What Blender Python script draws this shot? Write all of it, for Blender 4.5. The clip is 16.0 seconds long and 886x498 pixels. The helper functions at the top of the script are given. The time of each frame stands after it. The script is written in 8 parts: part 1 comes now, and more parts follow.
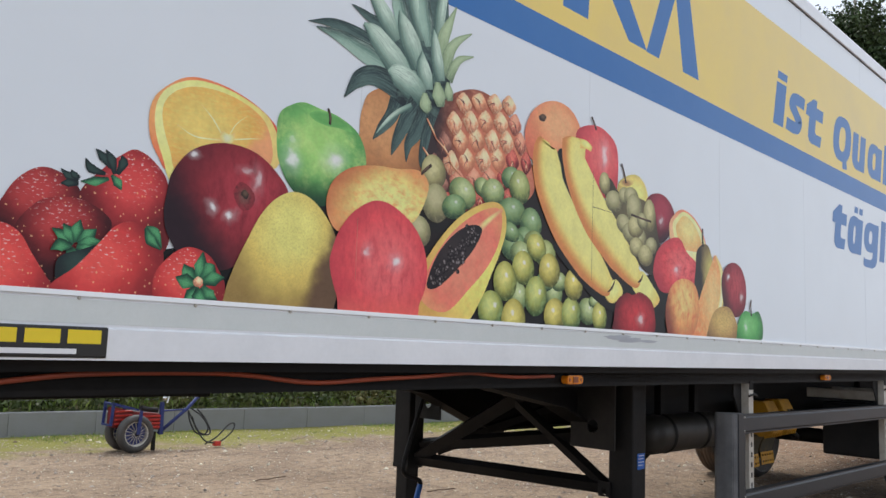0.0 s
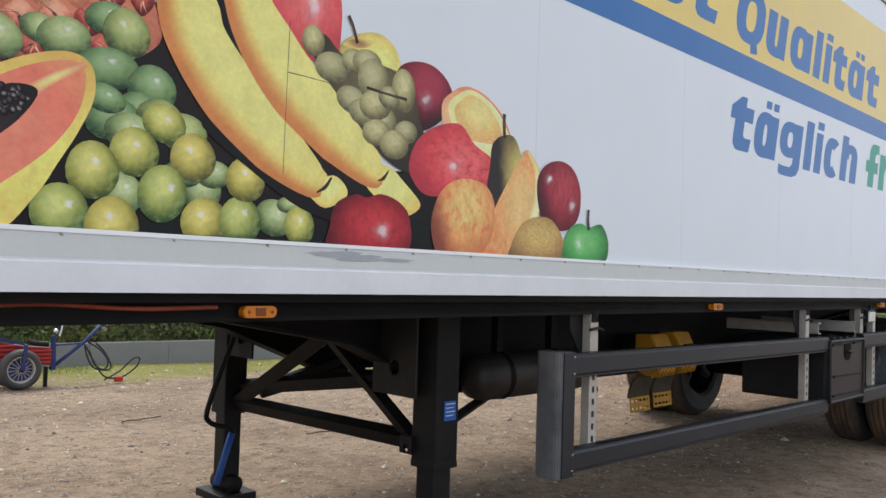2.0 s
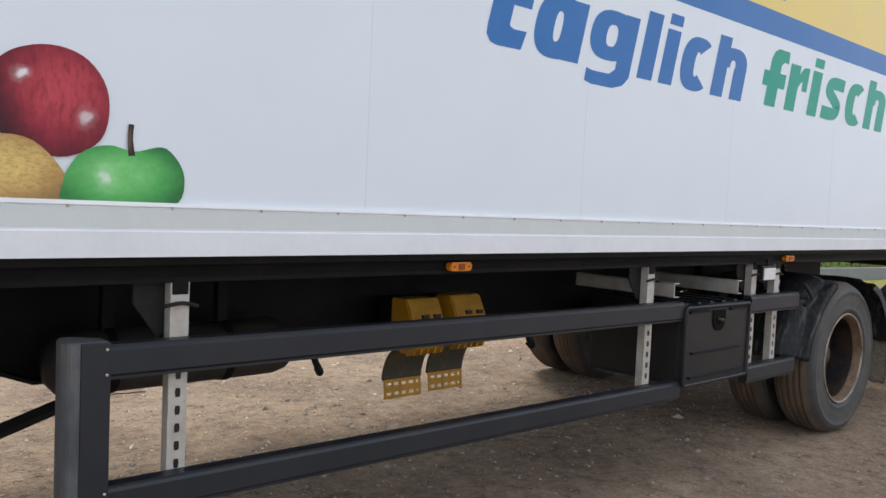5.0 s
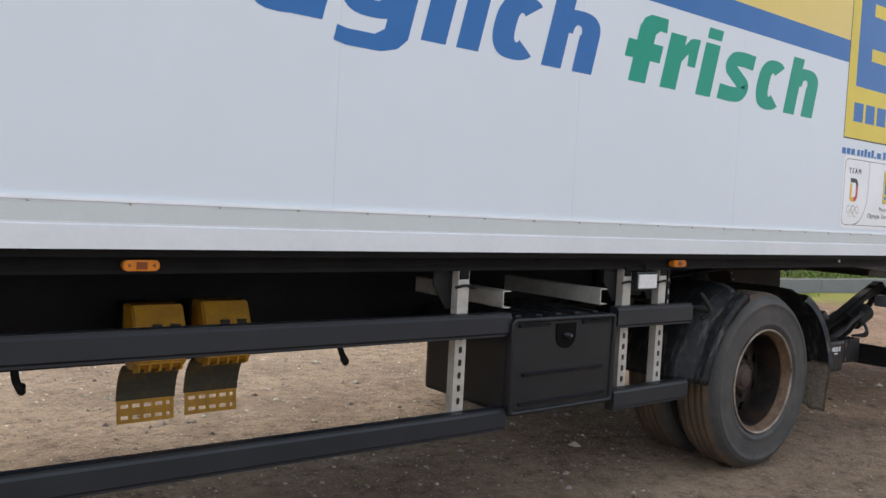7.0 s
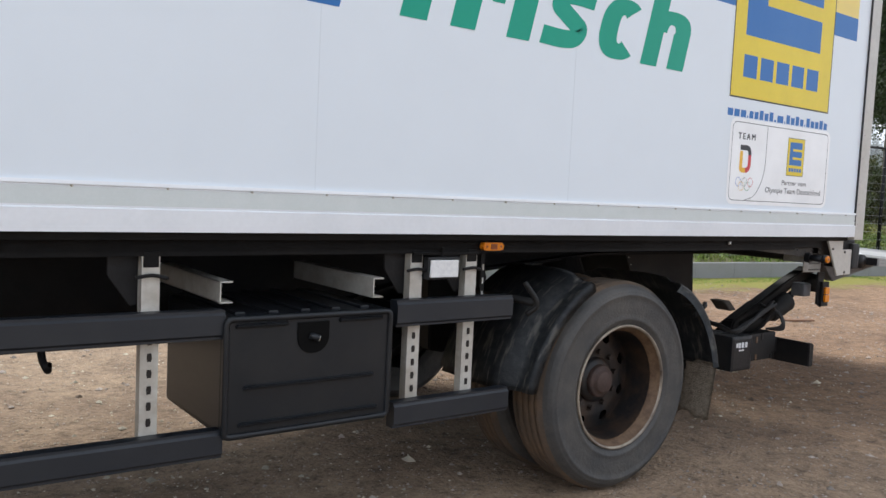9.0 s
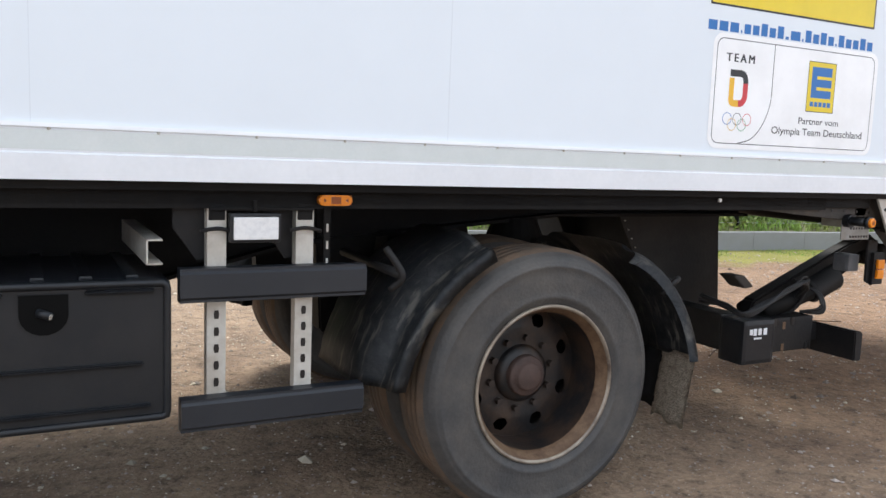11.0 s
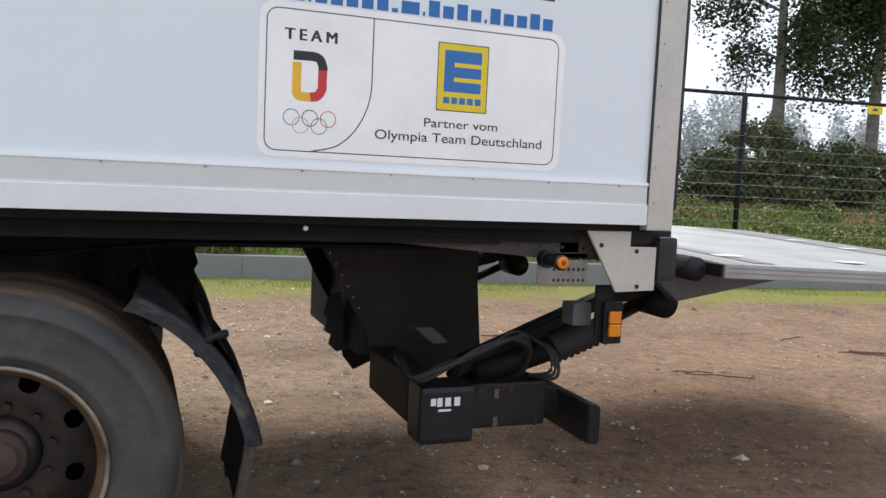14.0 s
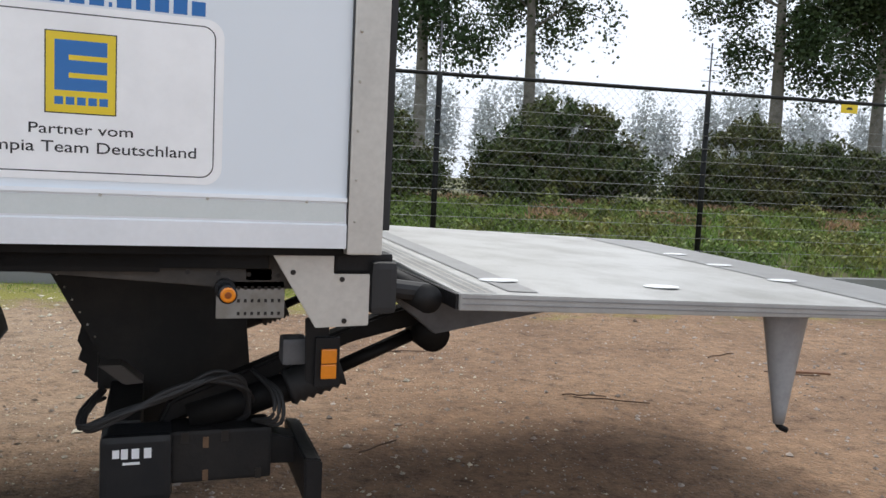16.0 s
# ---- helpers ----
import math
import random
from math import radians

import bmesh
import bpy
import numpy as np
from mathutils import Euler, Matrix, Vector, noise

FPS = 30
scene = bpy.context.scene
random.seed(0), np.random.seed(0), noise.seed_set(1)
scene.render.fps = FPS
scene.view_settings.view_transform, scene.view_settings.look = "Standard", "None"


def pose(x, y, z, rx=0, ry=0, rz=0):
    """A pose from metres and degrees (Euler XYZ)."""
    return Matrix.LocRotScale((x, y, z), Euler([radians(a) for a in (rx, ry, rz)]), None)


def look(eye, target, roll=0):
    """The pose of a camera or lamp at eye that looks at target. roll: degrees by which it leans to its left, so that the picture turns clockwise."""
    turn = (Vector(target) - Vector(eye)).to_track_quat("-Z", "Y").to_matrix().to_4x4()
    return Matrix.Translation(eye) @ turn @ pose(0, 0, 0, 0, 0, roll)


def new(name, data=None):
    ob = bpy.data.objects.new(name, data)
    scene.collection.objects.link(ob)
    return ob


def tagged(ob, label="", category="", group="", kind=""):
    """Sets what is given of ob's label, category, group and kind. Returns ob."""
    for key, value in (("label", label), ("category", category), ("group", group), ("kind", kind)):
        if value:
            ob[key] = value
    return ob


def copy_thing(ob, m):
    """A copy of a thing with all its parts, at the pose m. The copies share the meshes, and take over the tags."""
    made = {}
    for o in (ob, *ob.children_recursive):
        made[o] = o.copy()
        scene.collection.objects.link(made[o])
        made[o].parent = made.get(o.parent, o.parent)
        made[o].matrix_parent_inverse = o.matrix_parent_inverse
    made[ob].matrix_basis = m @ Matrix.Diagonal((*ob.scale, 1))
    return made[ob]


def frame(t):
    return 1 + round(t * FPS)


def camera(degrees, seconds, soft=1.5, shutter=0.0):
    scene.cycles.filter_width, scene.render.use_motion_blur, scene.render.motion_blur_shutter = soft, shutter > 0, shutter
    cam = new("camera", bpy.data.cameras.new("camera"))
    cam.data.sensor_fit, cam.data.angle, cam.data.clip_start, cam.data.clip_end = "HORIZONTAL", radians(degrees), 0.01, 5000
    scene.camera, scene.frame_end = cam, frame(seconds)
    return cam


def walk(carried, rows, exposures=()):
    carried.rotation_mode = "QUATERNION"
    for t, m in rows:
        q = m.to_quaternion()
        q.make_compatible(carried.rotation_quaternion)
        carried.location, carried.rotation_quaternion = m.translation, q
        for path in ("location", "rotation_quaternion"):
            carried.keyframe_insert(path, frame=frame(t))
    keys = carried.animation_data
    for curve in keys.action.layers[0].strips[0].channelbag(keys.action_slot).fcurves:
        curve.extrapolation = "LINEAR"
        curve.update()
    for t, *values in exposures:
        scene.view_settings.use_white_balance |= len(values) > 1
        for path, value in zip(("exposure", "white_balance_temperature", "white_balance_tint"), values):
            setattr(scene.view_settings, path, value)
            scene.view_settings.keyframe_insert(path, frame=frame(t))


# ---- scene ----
cam = camera(57.5, 16.0)
PATH = [
    (0, (-0.997, -1.754, 1.28), (0.428, -0.371, 1.517), 2.1),
    (0.5, (-0.702, -1.756, 1.266), (0.722, -0.365, 1.452), 1.9),
    (1, (-0.35, -1.75, 1.279), (1.067, -0.347, 1.435), 1.9),
    (1.5, (0.013, -1.836, 1.27), (1.423, -0.422, 1.393), 1.9),
    (2, (0.374, -1.9, 1.286), (1.787, -0.486, 1.351), 1.8),
    (2.5, (0.755, -1.887, 1.299), (2.168, -0.472, 1.315), 1.8),
    (3, (1.1, -1.963, 1.307), (2.505, -0.539, 1.294), 1.6),
    (3.5, (1.431, -2.073, 1.329), (2.828, -0.642, 1.303), 1.6),
    (4, (1.754, -2.109, 1.361), (3.134, -0.664, 1.278), 2.0),
    (6.3, (3.092, -2.297, 1.412), (4.346, -0.743, 1.3), 3.0),
    (6.5, (3.244, -2.341, 1.397), (4.486, -0.778, 1.286), 2.9),
    (7, (3.577, -2.413, 1.387), (4.801, -0.834, 1.285), 2.9),
    (7.5, (3.915, -2.443, 1.399), (5.124, -0.853, 1.304), 2.8),
    (8, (4.211, -2.493, 1.425), (5.416, -0.899, 1.335), 2.8),
    (8.5, (4.513, -2.537, 1.435), (5.718, -0.945, 1.322), 2.7),
    (9, (4.852, -2.468, 1.386), (6.044, -0.869, 1.242), 2.7),
    (9.5, (5.138, -2.382, 1.367), (6.332, -0.786, 1.198), 2.8),
    (9.7, (5.269, -2.378, 1.364), (6.451, -0.775, 1.177), 2.9),
    (11.8, (6.611, -2.333, 1.308), (7.393, -0.508, 1.064), 1.9),
    (12, (6.731, -2.33, 1.314), (7.504, -0.502, 1.067), 2.0),
    (12.5, (7.116, -2.279, 1.287), (7.867, -0.441, 1.051), 2.3),
    (13, (7.483, -2.26, 1.356), (8.239, -0.422, 1.134), 2.5),
    (13.5, (7.847, -2.36, 1.399), (8.575, -0.509, 1.193), 2.7),
    (14, (8.149, -2.36, 1.349), (8.869, -0.502, 1.175), 2.7),
    (14.5, (8.491, -2.338, 1.387), (9.174, -0.465, 1.225), 2.8),
    (15, (8.784, -2.419, 1.433), (9.452, -0.54, 1.272), 2.9),
    (15.5, (9.008, -2.422, 1.441), (9.666, -0.541, 1.27), 2.8),
    (16, (9.298, -2.296, 1.441), (9.961, -0.417, 1.263), 2.7),
]
walk(cam, [(t, look(eye, target, roll)) for t, eye, target, roll in PATH], exposures=[(0, 0.07), (0.5, 0.14), (1, 0.16), (2, 0.12), (2.5, 0.17), (3, 0.27), (4, 0.28), (6.5, 0.30), (7, 0.14), (8, 0.14), (9, 0.32), (9.5, 0.42), (12.0, 0.76), (12.5, 0.66), (13, 0.36), (13.5, 0.26), (14.5, 0.17), (15, 0.08), (16, 0.10)])

# ---- sky and light: bright overcast day ----
world = bpy.data.worlds.new("overcast_sky")
scene.world = world
world.use_nodes = True
wn = world.node_tree.nodes
wl = world.node_tree.links
sky = wn.new("ShaderNodeTexSky")
sky.sky_type, sky.sun_disc = "NISHITA", False
sky.sun_elevation, sky.sun_rotation = radians(56), radians(20)
sky.dust_density, sky.air_density = 4.0, 1.5
grey = wn.new("ShaderNodeMix")
grey.data_type = "RGBA"
grey.inputs["Factor"].default_value = 0.88
grey.inputs["B"].default_value = (8.3, 9.0, 10.2, 1)
wl.new(sky.outputs["Color"], grey.inputs["A"])
wl.new(grey.outputs["Result"], wn["Background"].inputs["Color"])
wn["Background"].inputs["Strength"].default_value = 0.115

sun_data = bpy.data.lights.new("sun", "SUN")
sun_data.energy, sun_data.angle, sun_data.color = 2.3, radians(22), (1.0, 0.97, 0.92)
sun = new("sun", sun_data)
sun.matrix_world = look((8, 8, 13), (5, 0, 0))


# ---- materials ----
def material(name, base, rough=0.6, metal=0.0, spots=None, scale=3.0, amount=0.25, fine=60.0, bump=0.0, bump_scale=None, coords="Object", coat=0.0, island=False, grain=0.12, gloss=0.5):
    """A surface with broad stains of the colour spots, fine grain and relief."""
    m = bpy.data.materials.new(name)
    m.use_nodes = True
    n, l = m.node_tree.nodes, m.node_tree.links
    b = n["Principled BSDF"]
    b.inputs["Roughness"].default_value = rough
    b.inputs["Metallic"].default_value = metal
    b.inputs["Coat Weight"].default_value = coat
    b.inputs["Specular IOR Level"].default_value = gloss
    tc = n.new("ShaderNodeTexCoord")
    big = n.new("ShaderNodeTexNoise")
    big.inputs["Scale"].default_value, big.inputs["Detail"].default_value, big.inputs["Roughness"].default_value = scale, 6, 0.65
    small = n.new("ShaderNodeTexNoise")
    small.inputs["Scale"].default_value, small.inputs["Detail"].default_value = fine, 4
    l.new(tc.outputs[coords], big.inputs["Vector"])
    l.new(tc.outputs[coords], small.inputs["Vector"])
    ramp = n.new("ShaderNodeValToRGB")
    ramp.color_ramp.elements[0].position, ramp.color_ramp.elements[1].position = 0.42, 0.68
    l.new(big.outputs["Fac"], ramp.inputs["Fac"])
    mul = n.new("ShaderNodeMath")
    mul.operation = "MULTIPLY"
    mul.inputs[1].default_value = amount
    l.new(ramp.outputs["Color"], mul.inputs[0])
    mix = n.new("ShaderNodeMix")
    mix.data_type = "RGBA"
    mix.inputs["A"].default_value = (*base, 1)
    spots = spots or tuple(c * 0.6 for c in base)
    mix.inputs["B"].default_value = (*spots, 1)
    l.new(mul.outputs[0], mix.inputs["Factor"])
    hsv = n.new("ShaderNodeHueSaturation")
    l.new(mix.outputs["Result"], hsv.inputs["Color"])
    rng = n.new("ShaderNodeMapRange")
    rng.inputs["To Min"].default_value, rng.inputs["To Max"].default_value = 1 - grain, 1 + grain
    l.new(small.outputs["Fac"], rng.inputs["Value"])
    val = rng.outputs["Result"]
    if island:
        geo = n.new("ShaderNodeNewGeometry")
        info = n.new("ShaderNodeObjectInfo")
        r2 = n.new("ShaderNodeMapRange")
        r2.inputs["To Min"].default_value, r2.inputs["To Max"].default_value = 0.55, 1.45
        l.new(geo.outputs["Random Per Island"], r2.inputs["Value"])
        mm = n.new("ShaderNodeMath")
        mm.operation = "MULTIPLY"
        l.new(r2.outputs["Result"], mm.inputs[0])
        l.new(val, mm.inputs[1])
        val = mm.outputs[0]
        r3 = n.new("ShaderNodeMapRange")
        r3.inputs["To Min"].default_value, r3.inputs["To Max"].default_value = 0.485, 0.515
        l.new(info.outputs["Random"], r3.inputs["Value"])
        l.new(r3.outputs["Result"], hsv.inputs["Hue"])
    l.new(val, hsv.inputs["Value"])
    l.new(hsv.outputs["Color"], b.inputs["Base Color"])
    if bump:
        bp = n.new("ShaderNodeBump")
        bp.inputs["Strength"].default_value = bump
        bp.inputs["Distance"].default_value = 0.01
        src = small
        if bump_scale:
            src = n.new("ShaderNodeTexNoise")
            src.inputs["Scale"].default_value, src.inputs["Detail"].default_value = bump_scale, 8
            l.new(tc.outputs[coords], src.inputs["Vector"])
        l.new(src.outputs["Fac"], bp.inputs["Height"])
        l.new(bp.outputs["Normal"], b.inputs["Normal"])
    return m


def glowless(name, base, rough=0.3):
    return material(name, base, rough, amount=0.1, scale=20)


PANEL = material("white_panel_paint", (0.765, 0.82, 0.872), 0.28, spots=(0.73, 0.78, 0.825), scale=0.5, amount=0.5, fine=3, bump=0.02, bump_scale=4, coat=0.2, grain=0.03)
RAIL = material("anodised_rail", (0.80, 0.82, 0.85), 0.38, 0.15, spots=(0.6, 0.63, 0.66), scale=2.5, amount=0.35, grain=0.04)
TAPE = material("pale_reflective_tape", (0.63, 0.67, 0.66), 0.45, spots=(0.74, 0.76, 0.76), scale=9, amount=0.3, fine=140, grain=0.04)
LIP = material("white_lip", (0.82, 0.83, 0.84), 0.35, grain=0.015)
POST = material("bare_aluminium_post", (0.56, 0.54, 0.50), 0.5, 0.35, spots=(0.42, 0.40, 0.37), scale=5, amount=0.4)
BLACK = material("black_chassis_paint", (0.005, 0.005, 0.0055), 0.6, spots=(0.017, 0.015, 0.013), scale=4, amount=0.5, bump=0.1, gloss=0.18)
DUSTY = material("dusty_black_steel", (0.008, 0.008, 0.009), 0.55, spots=(0.027, 0.024, 0.022), scale=5, amount=0.5, bump=0.15, gloss=0.3)
PLASTIC = material("black_plastic", (0.010, 0.012, 0.015), 0.36, spots=(0.024, 0.024, 0.025), scale=6, amount=0.5, fine=300, bump=0.12, bump_scale=400, gloss=0.35)
GUARD = material("dark_blue_grey_guard", (0.0105, 0.0135, 0.019), 0.45, 0.0, spots=(0.026, 0.028, 0.032), scale=3.5, amount=0.4, grain=0.06)
GUARD_END = material("worn_grey_guard_end", (0.115, 0.118, 0.125), 0.45, spots=(0.045, 0.048, 0.055), scale=5, amount=0.8)
GALV = material("galvanised_steel", (0.56, 0.54, 0.49), 0.5, 0.25, spots=(0.33, 0.28, 0.22), scale=9, amount=0.6)
ALU = material("brushed_aluminium_deck", (0.43, 0.43, 0.42), 0.48, 0.25, spots=(0.27, 0.265, 0.25), scale=2.6, amount=0.8, fine=120, bump=0.15, bump_scale=90)
ALU_DARK = material("worn_dark_aluminium", (0.26, 0.26, 0.26), 0.5, 0.3, spots=(0.17, 0.17, 0.17), scale=6, amount=0.5)
CHROME = material("chromed_rod", (0.75, 0.75, 0.75), 0.12, 1.0, amount=0.1)
TYRE = material("dusty_tyre_rubber", (0.044, 0.043, 0.043), 0.62, spots=(0.10, 0.09, 0.078), scale=5, amount=0.65, fine=90, bump=0.25, grain=0.2)
TREAD = material("muddy_tread", (0.085, 0.062, 0.045), 0.85, spots=(0.21, 0.125, 0.07), scale=6, amount=0.6, bump=0.4)
RIM = material("grey_painted_wheel_disc", (0.008, 0.008, 0.009), 0.5, spots=(0.06, 0.034, 0.02), scale=9, amount=0.8, bump=0.15)
RUST = material("rusty_rim_lip", (0.17, 0.105, 0.06), 0.6, 0.2, spots=(0.07, 0.035, 0.02), scale=16, amount=0.8, bump=0.3)
HUB = material("rusty_hub", (0.075, 0.045, 0.036), 0.7, spots=(0.03, 0.02, 0.018), scale=14, amount=0.7, bump=0.3)
MUD = material("caked_mud", (0.36, 0.31, 0.25), 0.95, spots=(0.14, 0.115, 0.09), scale=45, amount=0.7, fine=200, bump=1.0, bump_scale=120)
AMBER = material("amber_lens", (0.78, 0.24, 0.01), 0.18, amount=0.1, coat=0.6)
AMBER_DARK = material("dark_amber_core", (0.25, 0.06, 0.005), 0.3)
WHITE_LENS = material("clear_lens", (0.85, 0.86, 0.86), 0.12, spots=(0.55, 0.56, 0.58), scale=60, amount=0.6, coat=0.6)
YELLOW_PLASTIC = material("yellow_chock_plastic", (0.52, 0.26, 0.015), 0.5, spots=(0.24, 0.12, 0.02), scale=8, amount=0.6)
ORANGE_CABLE = material("orange_cable", (0.30, 0.055, 0.02), 0.6, spots=(0.12, 0.03, 0.02), scale=4, amount=0.6)
RUBBER = material("black_rubber", (0.02, 0.02, 0.021), 0.65)
BLUE_PAINT = material("blue_paint", (0.02, 0.035, 0.16), 0.45)
RED_PAINT = material("red_paint", (0.50, 0.03, 0.02), 0.45)
STICKER = material("blue_sticker", (0.02, 0.14, 0.55), 0.35)
WHITE_INK = material("white_ink", (0.8, 0.81, 0.83), 0.4, grain=0.015)
BLACK_INK = material("black_ink", (0.015, 0.015, 0.018), 0.4, grain=0.015)
INK_BLUE = material("print_blue", (0.030, 0.162, 0.46), 0.3, spots=(0.06, 0.20, 0.49), scale=2, amount=0.5, grain=0.015, gloss=0.3)
INK_YELLOW = material("print_yellow", (0.86, 0.65, 0.15), 0.3, spots=(0.74, 0.57, 0.2), scale=1.2, amount=0.6, grain=0.015)
INK_YELLOW2 = material("print_lemon", (0.82, 0.62, 0.02), 0.3, grain=0.015)
INK_GREEN = material("print_green", (0.010, 0.34, 0.23), 0.3, spots=(0.02, 0.38, 0.27), scale=2, amount=0.5, grain=0.015, gloss=0.25)
INK_GOLD = material("print_gold", (0.85, 0.48, 0.03), 0.3, grain=0.015)
INK_RED = material("print_red", (0.6, 0.03, 0.04), 0.3, grain=0.015)
SIGN_BLACK = material("sign_black", (0.012, 0.012, 0.013), 0.3, grain=0.015)
CONCRETE = material("kerb_concrete", (0.23, 0.235, 0.24), 0.85, spots=(0.2, 0.2, 0.19), scale=3, amount=0.6, fine=80, bump=0.3)
BARK = material("tree_bark", (0.21, 0.195, 0.165), 0.9, spots=(0.07, 0.065, 0.05), scale=6, amount=0.7, bump=0.8, bump_scale=18)
FENCE = material("black_fence_coating", (0.008, 0.009, 0.009), 0.5, gloss=0.2)
WIRE = material("fence_wire", (0.34, 0.35, 0.35), 0.45, 0.3)
LEAF = material("bush_leaves", (0.062, 0.092, 0.03), 0.5, spots=(0.16, 0.14, 0.05), scale=1.3, amount=0.8, island=True, gloss=0.2)
LEAF_DARK = material("tree_leaves", (0.035, 0.062, 0.022), 0.5, spots=(0.06, 0.08, 0.03), scale=0.6, amount=0.6, island=True, gloss=0.2)
GRASS = material("verge_grass", (0.19, 0.30, 0.055), 0.6, spots=(0.34, 0.30, 0.12), scale=0.9, amount=0.6, island=True, gloss=0.2)
WEED = material("leafy_weeds", (0.125, 0.185, 0.045), 0.55, spots=(0.30, 0.27, 0.08), scale=0.6, amount=0.9, island=True, gloss=0.2)
DRY = material("dry_grass", (0.46, 0.31, 0.17), 0.8, island=True, gloss=0.2)
STONE = material("gravel_stones", (0.36, 0.31, 0.26), 0.85, island=True)
TWIG = material("twigs", (0.10, 0.06, 0.04), 0.9)


def ground_material():
    m = material("trodden_sandy_ground", (0.318, 0.233, 0.158), 0.95, spots=(0.178, 0.120, 0.080), scale=0.9, amount=0.85, fine=26, bump=0.9, bump_scale=38, grain=0.28)
    n, l = m.node_tree.nodes, m.node_tree.links
    b = n["Principled BSDF"]
    old = b.inputs["Base Color"].links[0].from_socket
    n["Bump"].inputs["Distance"].default_value = 0.03
    tc = n.new("ShaderNodeTexCoord")
    grit = n.new("ShaderNodeTexVoronoi")
    grit.inputs["Scale"].default_value = 55
    l.new(tc.outputs["Object"], grit.inputs["Vector"])
    ramp = n.new("ShaderNodeValToRGB")
    ramp.color_ramp.elements[0].position, ramp.color_ramp.elements[1].position = 0.10, 0.16
    ramp.color_ramp.elements[0].color, ramp.color_ramp.elements[1].color = (1, 1, 1, 1), (0, 0, 0, 1)
    l.new(grit.outputs["Distance"], ramp.inputs["Fac"])
    patch = n.new("ShaderNodeTexNoise")
    patch.inputs["Scale"].default_value = 1.7
    l.new(tc.outputs["Object"], patch.inputs["Vector"])
    mul = n.new("ShaderNodeMath")
    mul.operation = "MULTIPLY"
    l.new(ramp.outputs["Color"], mul.inputs[0])
    l.new(patch.outputs["Fac"], mul.inputs[1])
    mix = n.new("ShaderNodeMix")
    mix.data_type = "RGBA"
    mix.inputs["B"].default_value = (0.62, 0.56, 0.48, 1)
    l.new(mul.outputs[0], mix.inputs["Factor"])
    l.new(old, mix.inputs["A"])
    # darker and browner soil towards the rear of the yard, with a blotchy edge
    sx = n.new("ShaderNodeSeparateXYZ")
    l.new(tc.outputs["Object"], sx.inputs["Vector"])
    blot = n.new("ShaderNodeTexNoise")
    blot.inputs["Scale"].default_value, blot.inputs["Detail"].default_value = 0.5, 6
    l.new(tc.outputs["Object"], blot.inputs["Vector"])
    far_x = n.new("ShaderNodeMath")
    far_x.operation = "MULTIPLY_ADD"
    far_x.inputs[1].default_value = 7.0
    l.new(blot.outputs["Fac"], far_x.inputs[0])
    l.new(sx.outputs["X"], far_x.inputs[2])
    rear_brown = n.new("ShaderNodeMapRange")
    rear_brown.inputs["From Min"].default_value, rear_brown.inputs["From Max"].default_value = 10.5, 14.5
    rear_brown.inputs["To Max"].default_value = 0.95
    l.new(far_x.outputs[0], rear_brown.inputs["Value"])
    soil = n.new("ShaderNodeMix")
    soil.data_type, soil.blend_type = "RGBA", "MULTIPLY"
    soil.inputs["B"].default_value = (0.83, 0.71, 0.63, 1)
    l.new(rear_brown.outputs["Result"], soil.inputs["Factor"])
    l.new(mix.outputs["Result"], soil.inputs["A"])
    mid = n.new("ShaderNodeTexNoise")
    mid.inputs["Scale"].default_value, mid.inputs["Detail"].default_value, mid.inputs["Roughness"].default_value = 8.0, 10, 0.8
    l.new(tc.outputs["Object"], mid.inputs["Vector"])
    tones = n.new("ShaderNodeValToRGB")
    e = tones.color_ramp.elements
    e[0].position, e[0].color, e[1].position, e[1].color = 0.35, (0.36, 0.33, 0.31, 1), 0.66, (1.38, 1.36, 1.33, 1)
    e.new(0.47).color = (0.95, 0.94, 0.93, 1)
    l.new(mid.outputs["Fac"], tones.inputs["Fac"])
    mottled = n.new("ShaderNodeMix")
    mottled.data_type, mottled.blend_type = "RGBA", "MULTIPLY"
    mottled.inputs["Factor"].default_value = 1.0
    l.new(soil.outputs["Result"], mottled.inputs["A"])
    l.new(tones.outputs["Color"], mottled.inputs["B"])
    mix = mottled
    # mossy strip along the foot of the kerb
    sep = n.new("ShaderNodeSeparateXYZ")
    l.new(tc.outputs["Object"], sep.inputs["Vector"])
    mx = n.new("ShaderNodeMath")
    mx.operation = "MULTIPLY_ADD"
    mx.inputs[1].default_value, mx.inputs[2].default_value = 0.15, -9.15
    l.new(sep.outputs["X"], mx.inputs[0])
    ad = n.new("ShaderNodeMath")
    ad.operation = "ADD"
    l.new(mx.outputs[0], ad.inputs[0])
    l.new(sep.outputs["Y"], ad.inputs[1])
    wob = n.new("ShaderNodeTexNoise")
    wob.inputs["Scale"].default_value, wob.inputs["Detail"].default_value = 2.2, 8
    l.new(tc.outputs["Object"], wob.inputs["Vector"])
    ad2 = n.new("ShaderNodeMath")
    ad2.operation = "MULTIPLY_ADD"
    ad2.inputs[1].default_value = 2.6
    l.new(wob.outputs["Fac"], ad2.inputs[0])
    l.new(ad.outputs[0], ad2.inputs[2])
    edge = n.new("ShaderNodeMapRange")
    edge.inputs["From Min"].default_value, edge.inputs["From Max"].default_value = -0.45, 0.30
    l.new(ad2.outputs[0], edge.inputs["Value"])
    half = n.new("ShaderNodeMath")
    half.operation = "MULTIPLY"
    half.inputs[1].default_value = 0.95
    l.new(edge.outputs["Result"], half.inputs[0])
    moss = n.new("ShaderNodeMix")
    moss.data_type = "RGBA"
    moss.inputs["B"].default_value = (0.235, 0.225, 0.04, 1)
    l.new(half.outputs[0], moss.inputs["Factor"])
